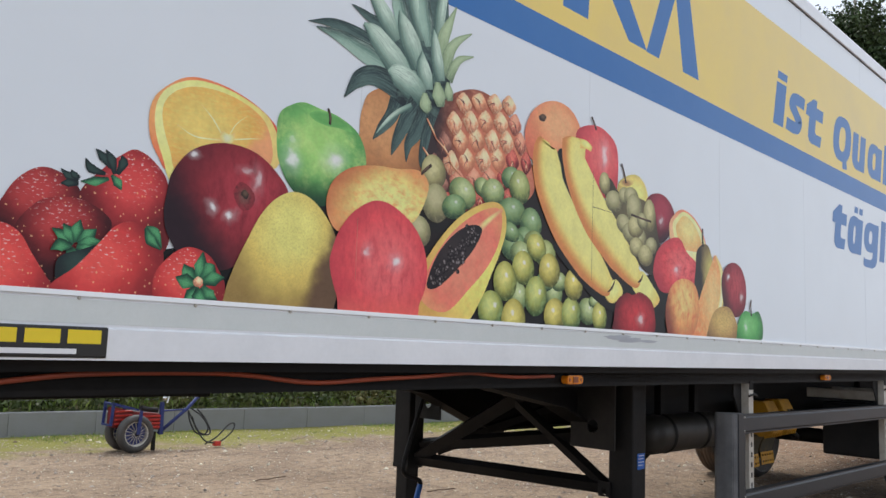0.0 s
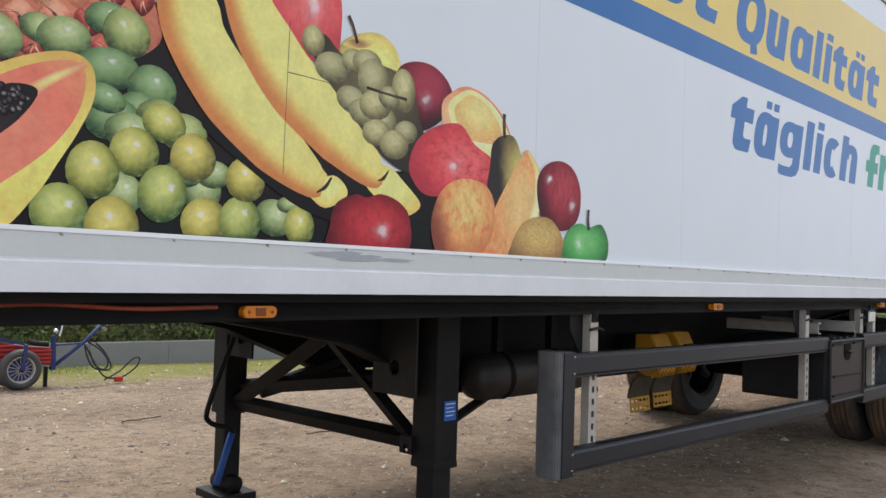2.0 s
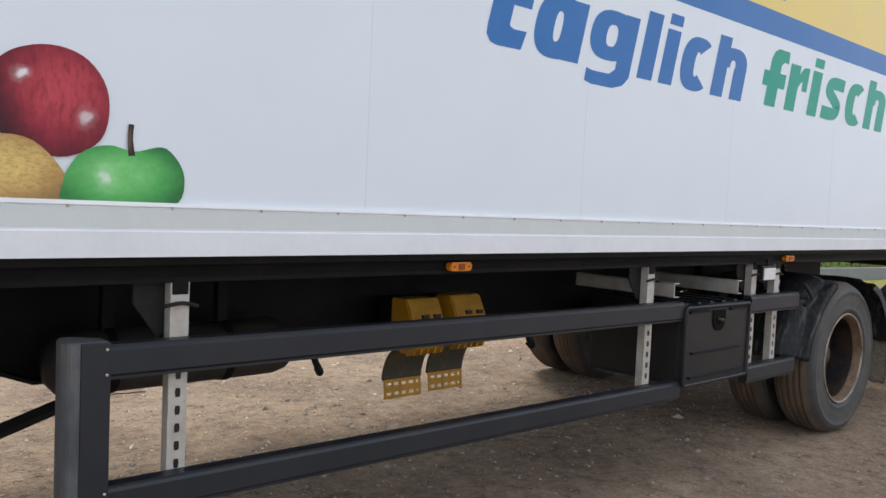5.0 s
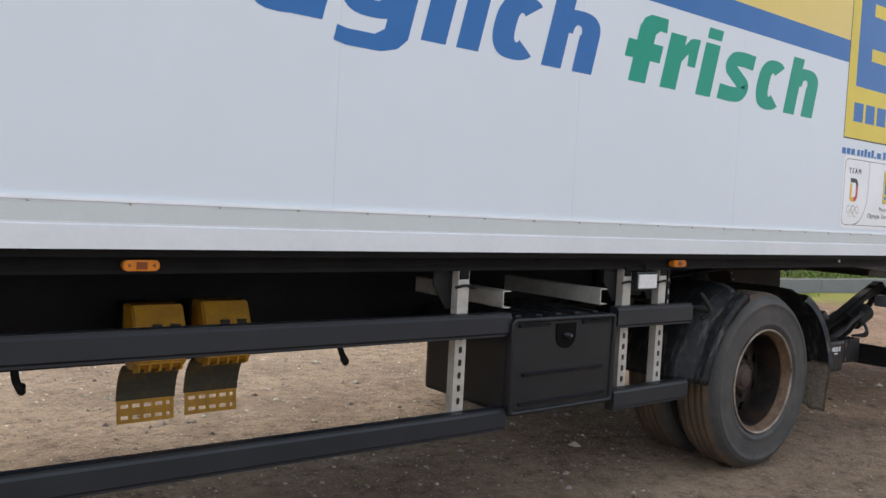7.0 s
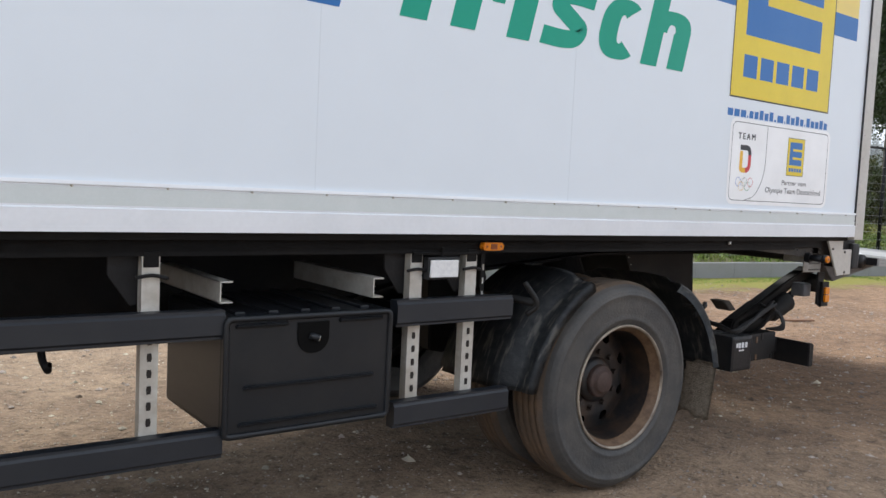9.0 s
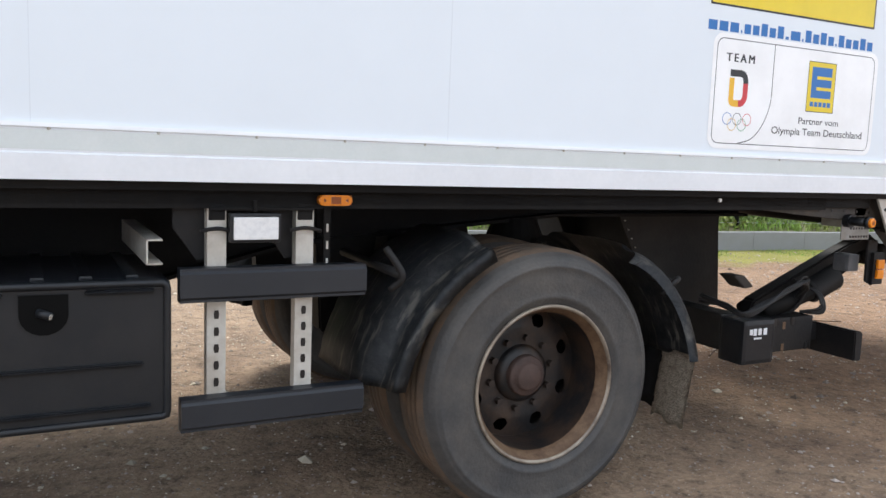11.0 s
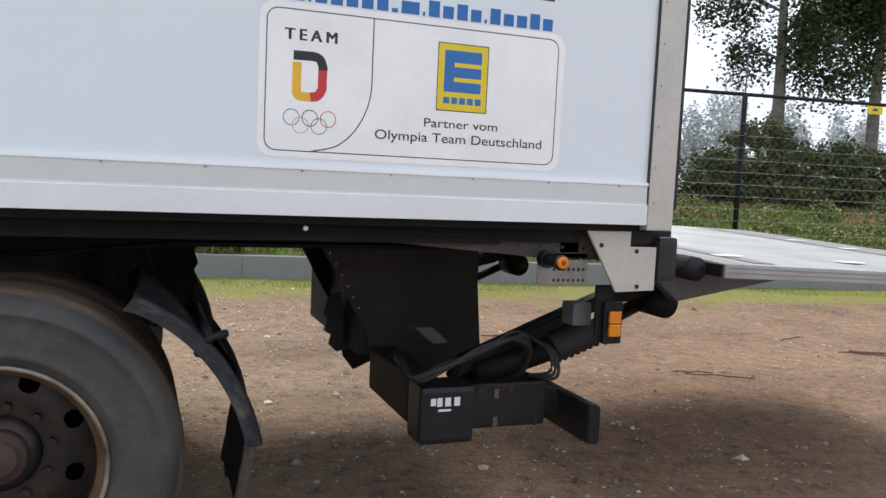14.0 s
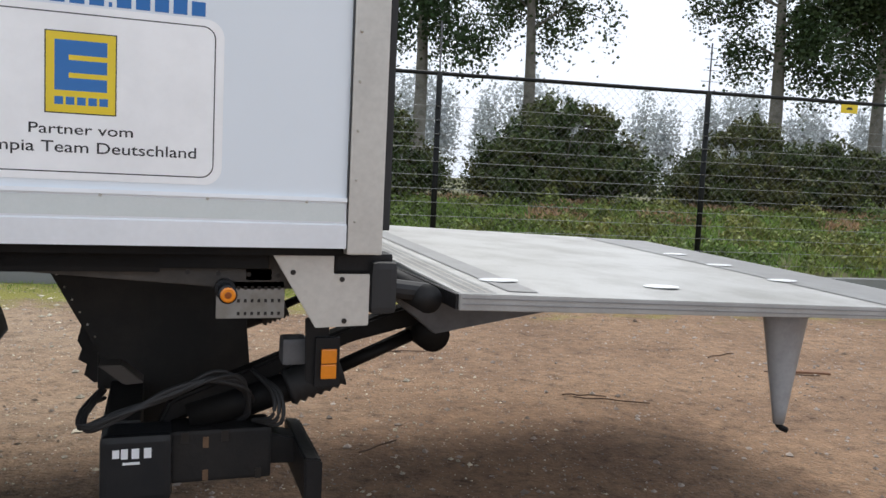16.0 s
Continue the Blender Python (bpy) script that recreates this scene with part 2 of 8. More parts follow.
    l.new(mix.outputs["Result"], moss.inputs["A"])
    l.new(moss.outputs["Result"], b.inputs["Base Color"])
    return m


GROUND = ground_material()


# ---- building helpers ----
def mesh_object(name, bm, mat, smooth=False):
    me = bpy.data.meshes.new(name)
    bmesh.ops.recalc_face_normals(bm, faces=bm.faces)
    bm.to_mesh(me)
    bm.free()
    if mat is not None:
        me.materials.append(mat)
    if smooth:
        for p in me.polygons:
            p.use_smooth = True
    return new(name, me)


def part(name, bm, mat, parent, label="", smooth=False):
    ob = mesh_object(name, bm, mat, smooth)
    ob.parent = parent
    if parent.parent is None and parent.type == "EMPTY":
        ob.location = -parent.location
    return tagged(ob, label)


def thing(name, base, label, category, group="", kind=""):
    ob = new(name)
    ob.location = base
    ob.empty_display_size = 0.2
    return tagged(ob, label, category, group, kind)


def box(x0, x1, y0, y1, z0, z1, bevel=0.004, bm=None):
    bm = bm or bmesh.new()
    r = bmesh.ops.create_cube(bm, size=1, matrix=Matrix.LocRotScale(((x0 + x1) / 2, (y0 + y1) / 2, (z0 + z1) / 2), None, (x1 - x0, y1 - y0, z1 - z0)))
    if bevel:
        edges = list({e for v in r["verts"] for e in v.link_edges})
        bmesh.ops.bevel(bm, geom=edges, offset=bevel, segments=2, affect="EDGES", profile=0.7)
    return bm


def prism(points, lo, hi, axis="y", bevel=0.0, bm=None):
    """An outline, as (x, z) for axis y, (y, z) for x or (x, y) for z, drawn out from lo to hi along the axis."""
    bm = bm or bmesh.new()
    put = {"y": lambda a, b, c: (a, c, b), "x": lambda a, b, c: (c, a, b), "z": lambda a, b, c: (a, b, c)}[axis]
    low = [bm.verts.new(put(a, b, lo)) for a, b in points]
    high = [bm.verts.new(put(a, b, hi)) for a, b in points]
    fs = [bm.faces.new(low), bm.faces.new(high[::-1])]
    k = len(points)
    for i in range(k):
        fs.append(bm.faces.new((low[i], high[i], high[(i + 1) % k], low[(i + 1) % k])))
    if bevel:
        bmesh.ops.recalc_face_normals(bm, faces=fs)
        bmesh.ops.bevel(bm, geom=list({e for f in fs for e in f.edges}), offset=bevel, segments=2, affect="EDGES")
    return bm


def tube(points, radius, sides=10, bm=None, cap=True):
    """A round bar along a line of points; radius may be one number or one for each point."""
    bm = bm or bmesh.new()
    pts = [Vector(tuple(p)) for p in points]
    rad = [float(v) for v in radius] if isinstance(radius, (list, tuple)) else [radius] * len(pts)
    rings = []
    for i, p in enumerate(pts):
        d = (pts[min(i + 1, len(pts) - 1)] - pts[max(i - 1, 0)]).normalized()
        a = d.cross(Vector((0.31, 0.17, 0.93)))
        if a.length < 0.05:
            a = d.cross(Vector((1, 0, 0)))
        a.normalize()
        b = d.cross(a)
        rings.append([bm.verts.new(p + rad[i] * (math.cos(2 * math.pi * k / sides) * a + math.sin(2 * math.pi * k / sides) * b)) for k in range(sides)])
    for r, q in zip(rings, rings[1:]):
        for k in range(sides):
            bm.faces.new((r[k], r[(k + 1) % sides], q[(k + 1) % sides], q[k]))
    if cap:
        bm.faces.new(rings[0][::-1])
        bm.faces.new(rings[-1])
    return bm


def smooth_line(points, steps=8):
    """A rounded line through the points."""
    p = [Vector(q) for q in points]
    p = [2 * p[0] - p[1]] + p + [2 * p[-1] - p[-2]]
    out = []
    for i in range(1, len(p) - 2):
        for s in range(steps):
            t = s / steps
            out.append(0.5 * (2 * p[i] + (p[i + 1] - p[i - 1]) * t + (2 * p[i - 1] - 5 * p[i] + 4 * p[i + 1] - p[i + 2]) * t * t + (3 * p[i] - p[i - 1] - 3 * p[i + 1] + p[i + 2]) * t ** 3))
    return out + [p[-2]]


def lathe(profile, cx, cz, sides=72, closed=False, bm=None):
    """A ring turned about an axle that runs along y; the profile is (radius, y)."""
    bm = bm or bmesh.new()
    rings = [[bm.verts.new((cx + r * math.cos(2 * math.pi * k / sides), y, cz + r * math.sin(2 * math.pi * k / sides))) for k in range(sides)] for r, y in profile]
    pairs = list(zip(rings, rings[1:])) + ([(rings[-1], rings[0])] if closed else [])
    for a, b in pairs:
        for k in range(sides):
            bm.faces.new((a[k], a[(k + 1) % sides], b[(k + 1) % sides], b[k]))
    return bm


def kerb_y(x):
    return 8.7 - 0.15 * (x - 3)

# ---- ground ----
def ground():
    xs = np.concatenate([[-3000, -900, -250, -80, -35, -18], np.arange(-9, 24.01, 0.22), [32, 55, 120, 400, 3000]])
    ys = np.concatenate([[-3000, -700, -200, -70, -30, -15], np.arange(-8, 12.01, 0.22), [16, 30, 80, 300, 3000]])
    verts = []
    for y in ys:
        for x in xs:
            near = max(0.0, 1 - max(abs(x - 7) / 17, abs(y - 2) / 11))
            z = (noise.noise((x * 0.9, y * 0.9, 0)) * 0.016 + noise.noise((x * 3.1, y * 3.1, 4)) * 0.008) * min(1, near * 4)
            verts.append((x, y, z))
    k = len(xs)
    faces = [(j * k + i, j * k + i + 1, (j + 1) * k + i + 1, (j + 1) * k + i) for j in range(len(ys) - 1) for i in range(k - 1)]
    me = bpy.data.meshes.new("ground")
    me.from_pydata(verts, [], faces)
    me.materials.append(GROUND)
    for p in me.polygons:
        p.use_smooth = True
    return tagged(new("ground", me), "trodden sandy yard with grit and scattered small stones", "ground", kind="structure")


ground()

# verge rising behind the kerb
bm = bmesh.new()
lines = [(0.12, -0.1), (0.121, 0.25), (0.62, 0.38), (3.7, 0.96), (8.2, 1.1), (60, 1.1), (900, 1.1)]
rows = [[bm.verts.new((x, kerb_y(x) + d, z)) for x in (-400, -60, -20, -5, 5, 12, 20, 30, 80, 400)] for d, z in lines]
for a, b in zip(rows, rows[1:]):
    for k in range(9):
        bm.faces.new((a[k], a[k + 1], b[k + 1], b[k]))
tagged(mesh_object("verge", bm, material("verge_soil", (0.12, 0.13, 0.05), 0.95, spots=(0.17, 0.14, 0.08), scale=0.8, amount=0.7, bump=0.6, bump_scale=12)), "grassy verge rising behind the kerb", "verge", kind="structure")

kerb = new("kerb")
kerb.location = (3, kerb_y(3), 0)
kerb.rotation_euler = (0, 0, -math.atan(0.15))
tagged(kerb, "low grey concrete kerb wall along the yard", "kerb", kind="structure")
block = box(-0.4985, 0.4985, 0, 0.16, -0.06, 0.285, 0.006)
block_me = mesh_object("kerb_block", block, CONCRETE)
for i in range(-8, 22):
    ob = block_me if i == -8 else new("kerb_block", block_me.data)
    ob.parent = kerb
    ob.location = (i, random.uniform(-0.002, 0.002), random.uniform(-0.003, 0.003))

# ---- semi-trailer ----
trailer = thing("semi_trailer", (3.0, 1.25, 0.0), "white box semi-trailer with a large fruit print on its side", "trailer")
FRONT, REAR, WIDE = -3.6, 9.81, 2.5

side = part("side_wall", prism([(FRONT, 1.355), (REAR, 1.355), (REAR, 3.385), (FRONT, 3.385)], 0.0, 0.06), PANEL, trailer, "smooth white side panel with vertical joints")
JOINT = material("joint_sealant", (0.70, 0.75, 0.80), 0.5, grain=0.03)
for jx in (7.345, 6.138, 4.965, 3.86, 2.75, 1.61, 0.45, -0.7):
    part("panel_joint", box(jx - 0.0012, jx + 0.0012, -0.0004, 0.0, 1.368, 3.38, 0), JOINT, side)
part("side_wall", box(FRONT, REAR, WIDE - 0.06, WIDE, 1.22, 3.385, 0.003), PANEL, trailer)
part("front_wall", box(FRONT - 0.06, FRONT, 0, WIDE, 1.22, 3.385, 0.003), PANEL, trailer)
part("roof", box(FRONT - 0.06, REAR + 0.1, 0.02, WIDE - 0.02, 3.40, 3.47, 0.01), PANEL, trailer)
part("rear_door", box(REAR + 0.03, REAR + 0.08, 0.08, WIDE - 0.08, 1.22, 3.40, 0.005), PANEL, trailer)
part("top_rail", prism([(-0.012, 3.392), (0.05, 3.392), (0.05, 3.50), (0.03, 3.508), (0.006, 3.50), (-0.008, 3.475)], FRONT, REAR, "x", 0.003), RAIL, trailer, "rounded aluminium roof rail")
part("roof_seal", box(FRONT, REAR, -0.002, 0.03, 3.384, 3.393, 0), RUBBER, trailer)

rail = part("bottom_rail", prism([(-0.014, 1.221), (0.055, 1.221), (0.055, 1.36), (-0.006, 1.36), (-0.008, 1.292), (-0.014, 1.288)], FRONT, REAR - 0.004, "x"), RAIL, trailer, "pale aluminium bottom rail with a few scuffs")
part("trim_lip", prism([(-0.013, 1.356), (0.0, 1.356), (0.0, 1.366), (-0.010, 1.367)], FRONT, REAR - 0.004, "x"), LIP, rail)
part("reflective_tape", box(FRONT, REAR - 0.01, -0.0095, -0.005, 1.298, 1.350, 0), TAPE, rail, "dull segmented reflective tape")
rivet = bmesh.new()
bmesh.ops.create_uvsphere(rivet, u_segments=8, v_segments=4, radius=0.0045)
rivet_ob = part("rivet", rivet, GALV, rail, smooth=True)
rivet_ob.location = (-0.30, -0.009, 1.352)
for i in range(1, 38):
    r = new("rivet", rivet_ob.data)
    r.parent = rail
    r.location = (-0.30 + i * 0.27, -0.009, 1.352)
scuff = bmesh.new()
sr = random.Random(12)
for k in range(9):
    cx, cz, w, h = 1.80 + 0.30 * sr.random(), 1.322 + 0.022 * sr.random(), sr.uniform(0.03, 0.10), sr.uniform(0.002, 0.007)
    scuff.faces.new([scuff.verts.new((cx + w * math.cos(a) * sr.uniform(0.6, 1.2), -0.0102 - 0.0001 * k, cz + h * math.sin(a) * sr.uniform(0.5, 1.5))) for a in np.linspace(0, 2 * math.pi, 15)[:-1]])
part("scuff", scuff, material("scuffed_grey", (0.42, 0.44, 0.48), 0.5), rail, "grey scraped patch")

post = part("rear_post", box(REAR, REAR + 0.105, -0.012, 0.09, 1.203, 3.505, 0.006), POST, trailer, "bare aluminium rear corner post")
for z in (1.30, 1.42, 1.56, 1.70, 1.84, 1.98):
    s = new("screw", rivet_ob.data)
    s.parent = post
    s.location = (REAR + 0.02, -0.0135, z)
part("door_seal", box(REAR + 0.105, REAR + 0.130, 0.004, 0.10, 1.275, 3.50, 0.006), RUBBER, trailer, "black rubber door seal")
part("corner_seam", box(REAR - 0.0045, REAR - 0.0005, -0.011, 0.02, 1.222, 3.50, 0), SIGN_BLACK, trailer)

# floor frame, cross members and main beams
part("floor", box(FRONT, REAR, 0.03, WIDE - 0.03, 1.195, 1.222, 0), BLACK, trailer, "black underside of the box floor")
part("edge_beam", box(FRONT, 9.6, 0.075, 0.12, 1.150, 1.2, 0.003), BLACK, trailer)
part("edge_beam", box(FRONT, 9.6, 2.38, 2.425, 1.165, 1.2, 0.003), BLACK, trailer)
cross = part("cross_member", box(-0.025, 0.025, 0.12, 2.38, 1.155, 1.196, 0.003), BLACK, trailer)
for i in range(26):
    c = cross if i == 0 else new("cross_member", cross.data)
    c.parent = trailer
    c.location = Vector((-3.2 + i * 0.5, 0, 0)) - trailer.location


def main_beam(y):
    outline = [(FRONT + 0.2, 1.16), (FRONT + 0.2, 1.115), (1.75, 1.115), (2.45, 0.99), (3.05, 0.745), (6.2, 0.735), (7.05, 0.95), (8.3, 1.06), (9.5, 1.06), (9.5, 1.16)]
    web = prism(outline, y - 0.006, y + 0.006)
    for a, b in zip(outline[1:9], outline[2:9]):
        if abs(b[0] - a[0]) > 0.01:
            prism([(a[0], a[1]), (b[0], b[1]), (b[0], b[1] + 0.014), (a[0], a[1] + 0.014)], y - 0.07, y + 0.07, bm=web)
    box(FRONT + 0.2, 9.5, y - 0.07, y + 0.07, 1.146, 1.16, 0, bm=web)
    return part("main_beam", web, BLACK, trailer, "deep black steel chassis beam")


for y in (0.76, 1.74):
    main_beam(y)
part("under_box", box(0.69, 0.92, 0.95, 1.3, 1.078, 1.12, 0.01), BLACK, trailer)
part("valve", box(0.525, 0.59, 0.95, 1.10, 1.06, 1.12, 0.012), BLACK, trailer)
part("kingpin_plate", box(-2.2, 0.3, 0.5, 2.0, 1.10, 1.14, 0.01), BLACK, trailer)

cable = smooth_line([(-1.6 + i * 0.22, 0.065 + 0.012 * math.sin(i * 1.7), 1.183 + 0.009 * math.sin(i * 1.13) - (0.012 if i % 4 == 1 else 0)) for i in range(15)])
part("brake_hose", tube(cable, 0.0065, 8), ORANGE_CABLE, trailer, "sagging orange hose under the rail", True)


# side marker lamps
def marker(x):
    pts = [(x + 0.042 * c + 0.013 * math.cos(a), 1.168 + 0.0165 * math.sin(a)) for c, a in [(1, t) for t in np.linspace(-math.pi / 2, math.pi / 2, 8)] + [(-1, t) for t in np.linspace(math.pi / 2, 3 * math.pi / 2, 8)]]
    lamp = part("side_marker_lamp", prism(pts, 0.045, 0.075, bevel=0.003), AMBER, trailer, "amber side marker lamp")
    part("lens_core", box(x - 0.016, x + 0.016, 0.0425, 0.046, 1.157, 1.179, 0), AMBER_DARK, lamp)
    for s in (-0.036, 0.036):
        part("lamp_screw", prism([(x + s - 0.006 * (1 if s > 0 else -1), 1.168), (x + s + 0.004 * (1 if s > 0 else -1), 1.174), (x + s + 0.004 * (1 if s > 0 else -1), 1.162)], 0.0425, 0.046), AMBER_DARK, lamp)


for x in (-1.15, 1.61, 4.345, 6.985):
    marker(x)
part("lamp_backing", box(-1.3, 9.3, 0.075, 0.08, 1.14, 1.195, 0), BLACK, trailer)

# ---- landing gear ----
def landing_leg(y, x0):
    leg = part("landing_leg", box(x0, x0 + 0.135, y - 0.07, y + 0.07, 0.50, 1.14, 0.012), DUSTY, trailer, "black square landing leg")
    part("inner_tube", box(x0 + 0.015, x0 + 0.12, y - 0.05, y + 0.05, 0.10, 0.52, 0.01), DUSTY, leg)
    part("collar", box(x0 - 0.001, x0 + 0.136, y - 0.071, y + 0.071, 0.485, 0.515, 0.006), DUSTY, leg)
    part("foot", box(x0 - 0.04, x0 + 0.18, y - 0.14, y + 0.14, 0.015, 0.06, 0.012), DUSTY, leg)
    part("ankle", tube([(x0 + 0.07, y - 0.09, 0.10), (x0 + 0.07, y + 0.09, 0.10)], 0.05, 16), DUSTY, leg, smooth=True)
    return leg


near_leg, far_leg = landing_leg(0.52, 2.71), landing_leg(2.14, 2.69)
part("sticker", box(2.757, 2.825, 0.4465, 0.4497, 0.685, 0.765, 0), STICKER, near_leg, "small blue type sticker")
for k in range(4):
    part("sticker_bar", box(2.764, 2.818 - 0.008 * (k % 2), 0.4455, 0.4463, 0.752 - k * 0.016, 0.756 - k * 0.016, 0), WHITE_INK, near_leg)


def plate_with_hole(x, y, z, w, h, hole, t=0.012):
    """An upright plate across the trailer with a round hole and a tapered foot."""
    bm = bmesh.new()
    out, inn = [], []
    k = 24
    for i in range(k):
        a = 2 * math.pi * i / k
        c, s = math.cos(a), math.sin(a)
        m = max(abs(c), abs(s))
        out.append((y + w / 2 * c / m, z + h / 2 * s / m))
        inn.append((y + hole * c, z - h * 0.2 + hole * s))
    ring = [[bm.verts.new((xx, *p)) for p in pts] for xx in (x, x + t) for pts in (out, inn)]
    for i in range(k):
        j = (i + 1) % k
        bm.faces.new((ring[0][i], ring[0][j], ring[1][j], ring[1][i]))
        bm.faces.new((ring[2][i], ring[2][j], ring[3][j], ring[3][i]))
        bm.faces.new((ring[0][i], ring[2][i], ring[2][j], ring[0][j]))
        bm.faces.new((ring[1][i], ring[3][i], ring[3][j], ring[1][j]))
    return bm


part("gear_bracket", plate_with_hole(2.66, 0.66, 0.965, 0.27, 0.38, 0.035), material("dusty_bracket", (0.022, 0.020, 0.019), 0.7, spots=(0.05, 0.043, 0.037), scale=9, amount=0.5), trailer, "steel bracket plate with a round hole")
part("gear_bracket", plate_with_hole(2.66, 1.88, 0.98, 0.22, 0.32, 0.03), DUSTY, trailer)
for (a, b, r) in (((2.78, 2.10, 0.545), (2.78, 0.60, 0.575), 0.042), ((2.78, 2.06, 0.56), (2.78, 1.12, 1.07), 0.050), ((2.78, 0.62, 0.56), (2.78, 1.42, 1.07), 0.034),
                  ((2.84, 0.6, 0.60), (3.6, 0.74, 0.80), 0.024), ((2.84, 1.95, 0.60), (3.6, 1.78, 0.80), 0.024), ((2.85, 2.0, 0.62), (3.3, 1.2, 0.98), 0.032), ((2.80, 2.05, 0.635), (2.80, 0.68, 0.845), 0.044)):
    part("brace", tube([a, b], r, 4), DUSTY, trailer)
part("lug", plate_with_hole(2.685, 0.60, 0.575, 0.07, 0.075, 0.016), DUSTY, trailer)
crank = part("crank", tube(smooth_line([(2.72, 1.93, 1.06), (2.63, 1.90, 0.92), (2.50, 1.90, 0.58), (2.51, 1.90, 0.49), (2.63, 1.90, 0.445), (2.645, 1.90, 0.40)], 6), 0.014, 8), DUSTY, trailer, "bent black crank handle", True)
part("crank_grip", tube([(2.64, 1.90, 0.42), (2.56, 1.90, 0.16)], 0.018, 10), material("blue_grip", (0.03, 0.12, 0.42), 0.5), crank, "blue plastic grip", True)

# ---- air tank under the frame ----
tank_profile = [(0.0, 3.02), (0.06, 3.03), (0.095, 3.06), (0.108, 3.11), (0.108, 3.83), (0.095, 3.88), (0.06, 3.91), (0.0, 3.92)]
bm = lathe([(max(r, 0.001), x) for r, x in tank_profile], 0, 0, 32)
bmesh.ops.rotate(bm, verts=bm.verts, matrix=Matrix.Rotation(-math.pi / 2, 3, "Z"))
bmesh.ops.translate(bm, verts=bm.verts, vec=(0.03, 0.60, 0.825))
tank = part("air_tank", bm, material("dusty_air_tank", (0.022, 0.020, 0.018), 0.5, spots=(0.06, 0.05, 0.04), scale=5, amount=0.6), trailer, "dusty cylindrical air tank", True)
for x in (3.25, 3.66):
    strap = lathe([(0.111, -0.015), (0.113, 0.015)], 0, 0, 32)
    bmesh.ops.rotate(strap, verts=strap.verts, matrix=Matrix.Rotation(-math.pi / 2, 3, "Z"))
    bmesh.ops.translate(strap, verts=strap.verts, vec=(x, 0.60, 0.825))
    part("strap", strap, BLACK, tank, smooth=True)
    part("tank_hanger", box(x - 0.02, x + 0.02, 0.58, 0.62, 0.92, 1.12, 0.003), BLACK, tank)

# ---- side underrun guards ----
def guard_rail(x0, x1, z0, z1, sag=0.0):
    """A hollow rail with rolled edges; its far end may hang lower."""
    out = [(0.030, z0), (0.030, z0 + 0.008), (0.022, z0 + 0.016), (0.022, z1 - 0.016), (0.030, z1 - 0.008), (0.030, z1), (0.075, z1), (0.075, z0)]
    bm = prism(out, x0, x1, "x")
    for v in bm.verts:
        v.co.z -= sag * (v.co.x - x0) / (x1 - x0)
    return part("guard_rail", bm, GUARD, trailer, "dark blue-grey ribbed guard rail")


def guard_post(x):
    y = 0.076
    web = prism([(x - 0.028, y), (x + 0.028, y), (x + 0.028, y + 0.04), (x + 0.023, y + 0.04), (x + 0.023, y + 0.008), (x - 0.023, y + 0.008), (x - 0.023, y + 0.04), (x - 0.028, y + 0.04)], 0.53, 1.15, "z")
    p = part("guard_post", web, GALV, trailer, "galvanised slotted guard post")
    for k in range(6):
        z = 0.60 + k * 0.052
        part("slot", prism([(x - 0.006, z), (x + 0.006, z), (x + 0.008, z + 0.013), (x + 0.006, z + 0.026), (x - 0.006, z + 0.026), (x - 0.008, z + 0.013)], y - 0.0025, y - 0.0005), SIGN_BLACK, p)
    part("hanger_plate", prism([(x - 0.12, 1.17), (x + 0.035, 1.17), (x + 0.035, 1.0), (x - 0.05, 0.98), (x - 0.12, 1.08)], y + 0.042, y + 0.05, bevel=0.002), DUSTY, p, "dark perforated hanger plate")
    part("clamp", tube(smooth_line([(x - 0.05, y - 0.012, 1.075), (x, y - 0.016, 1.082), (x + 0.045, y - 0.012, 1.072), (x + 0.052, y + 0.02, 1.07)], 5), 0.006, 8), DUSTY, p)
    part("post_head", box(x - 0.024, x + 0.024, y - 0.004, y + 0.035, 1.105, 1.155, 0.004), BLACK, p)


guard_rail(3.05, 5.845, 0.890, 0.985, 0.019)
guard_rail(3.05, 5.845, 0.507, 0.600, 0.030)
guard_rail(6.512, 7.085, 0.868, 0.968)
guard_rail(6.515, 7.085, 0.480, 0.578)
for x in (3.275, 5.620, 6.625, 6.895):
    guard_post(x)
gend = part("guard_end", prism([(3.062, 0.018), (3.062, 0.085), (3.0, 0.135), (2.972, 0.138), (2.955, 0.12), (2.955, 0.07), (2.962, 0.036), (2.980, 0.022)], 0.495, 0.995, "z", 0.004), GUARD_END, trailer, "scuffed rounded guard end")
part("end_plate", box(2.988, 3.064, 0.016, 0.03, 0.497, 0.993, 0.003), GUARD, gend)
for z in (0.522, 0.585, 0.907, 0.975):
    s = new("bolt", rivet_ob.data)
    s.parent = gend
    s.location = (3.053, 0.014, z)

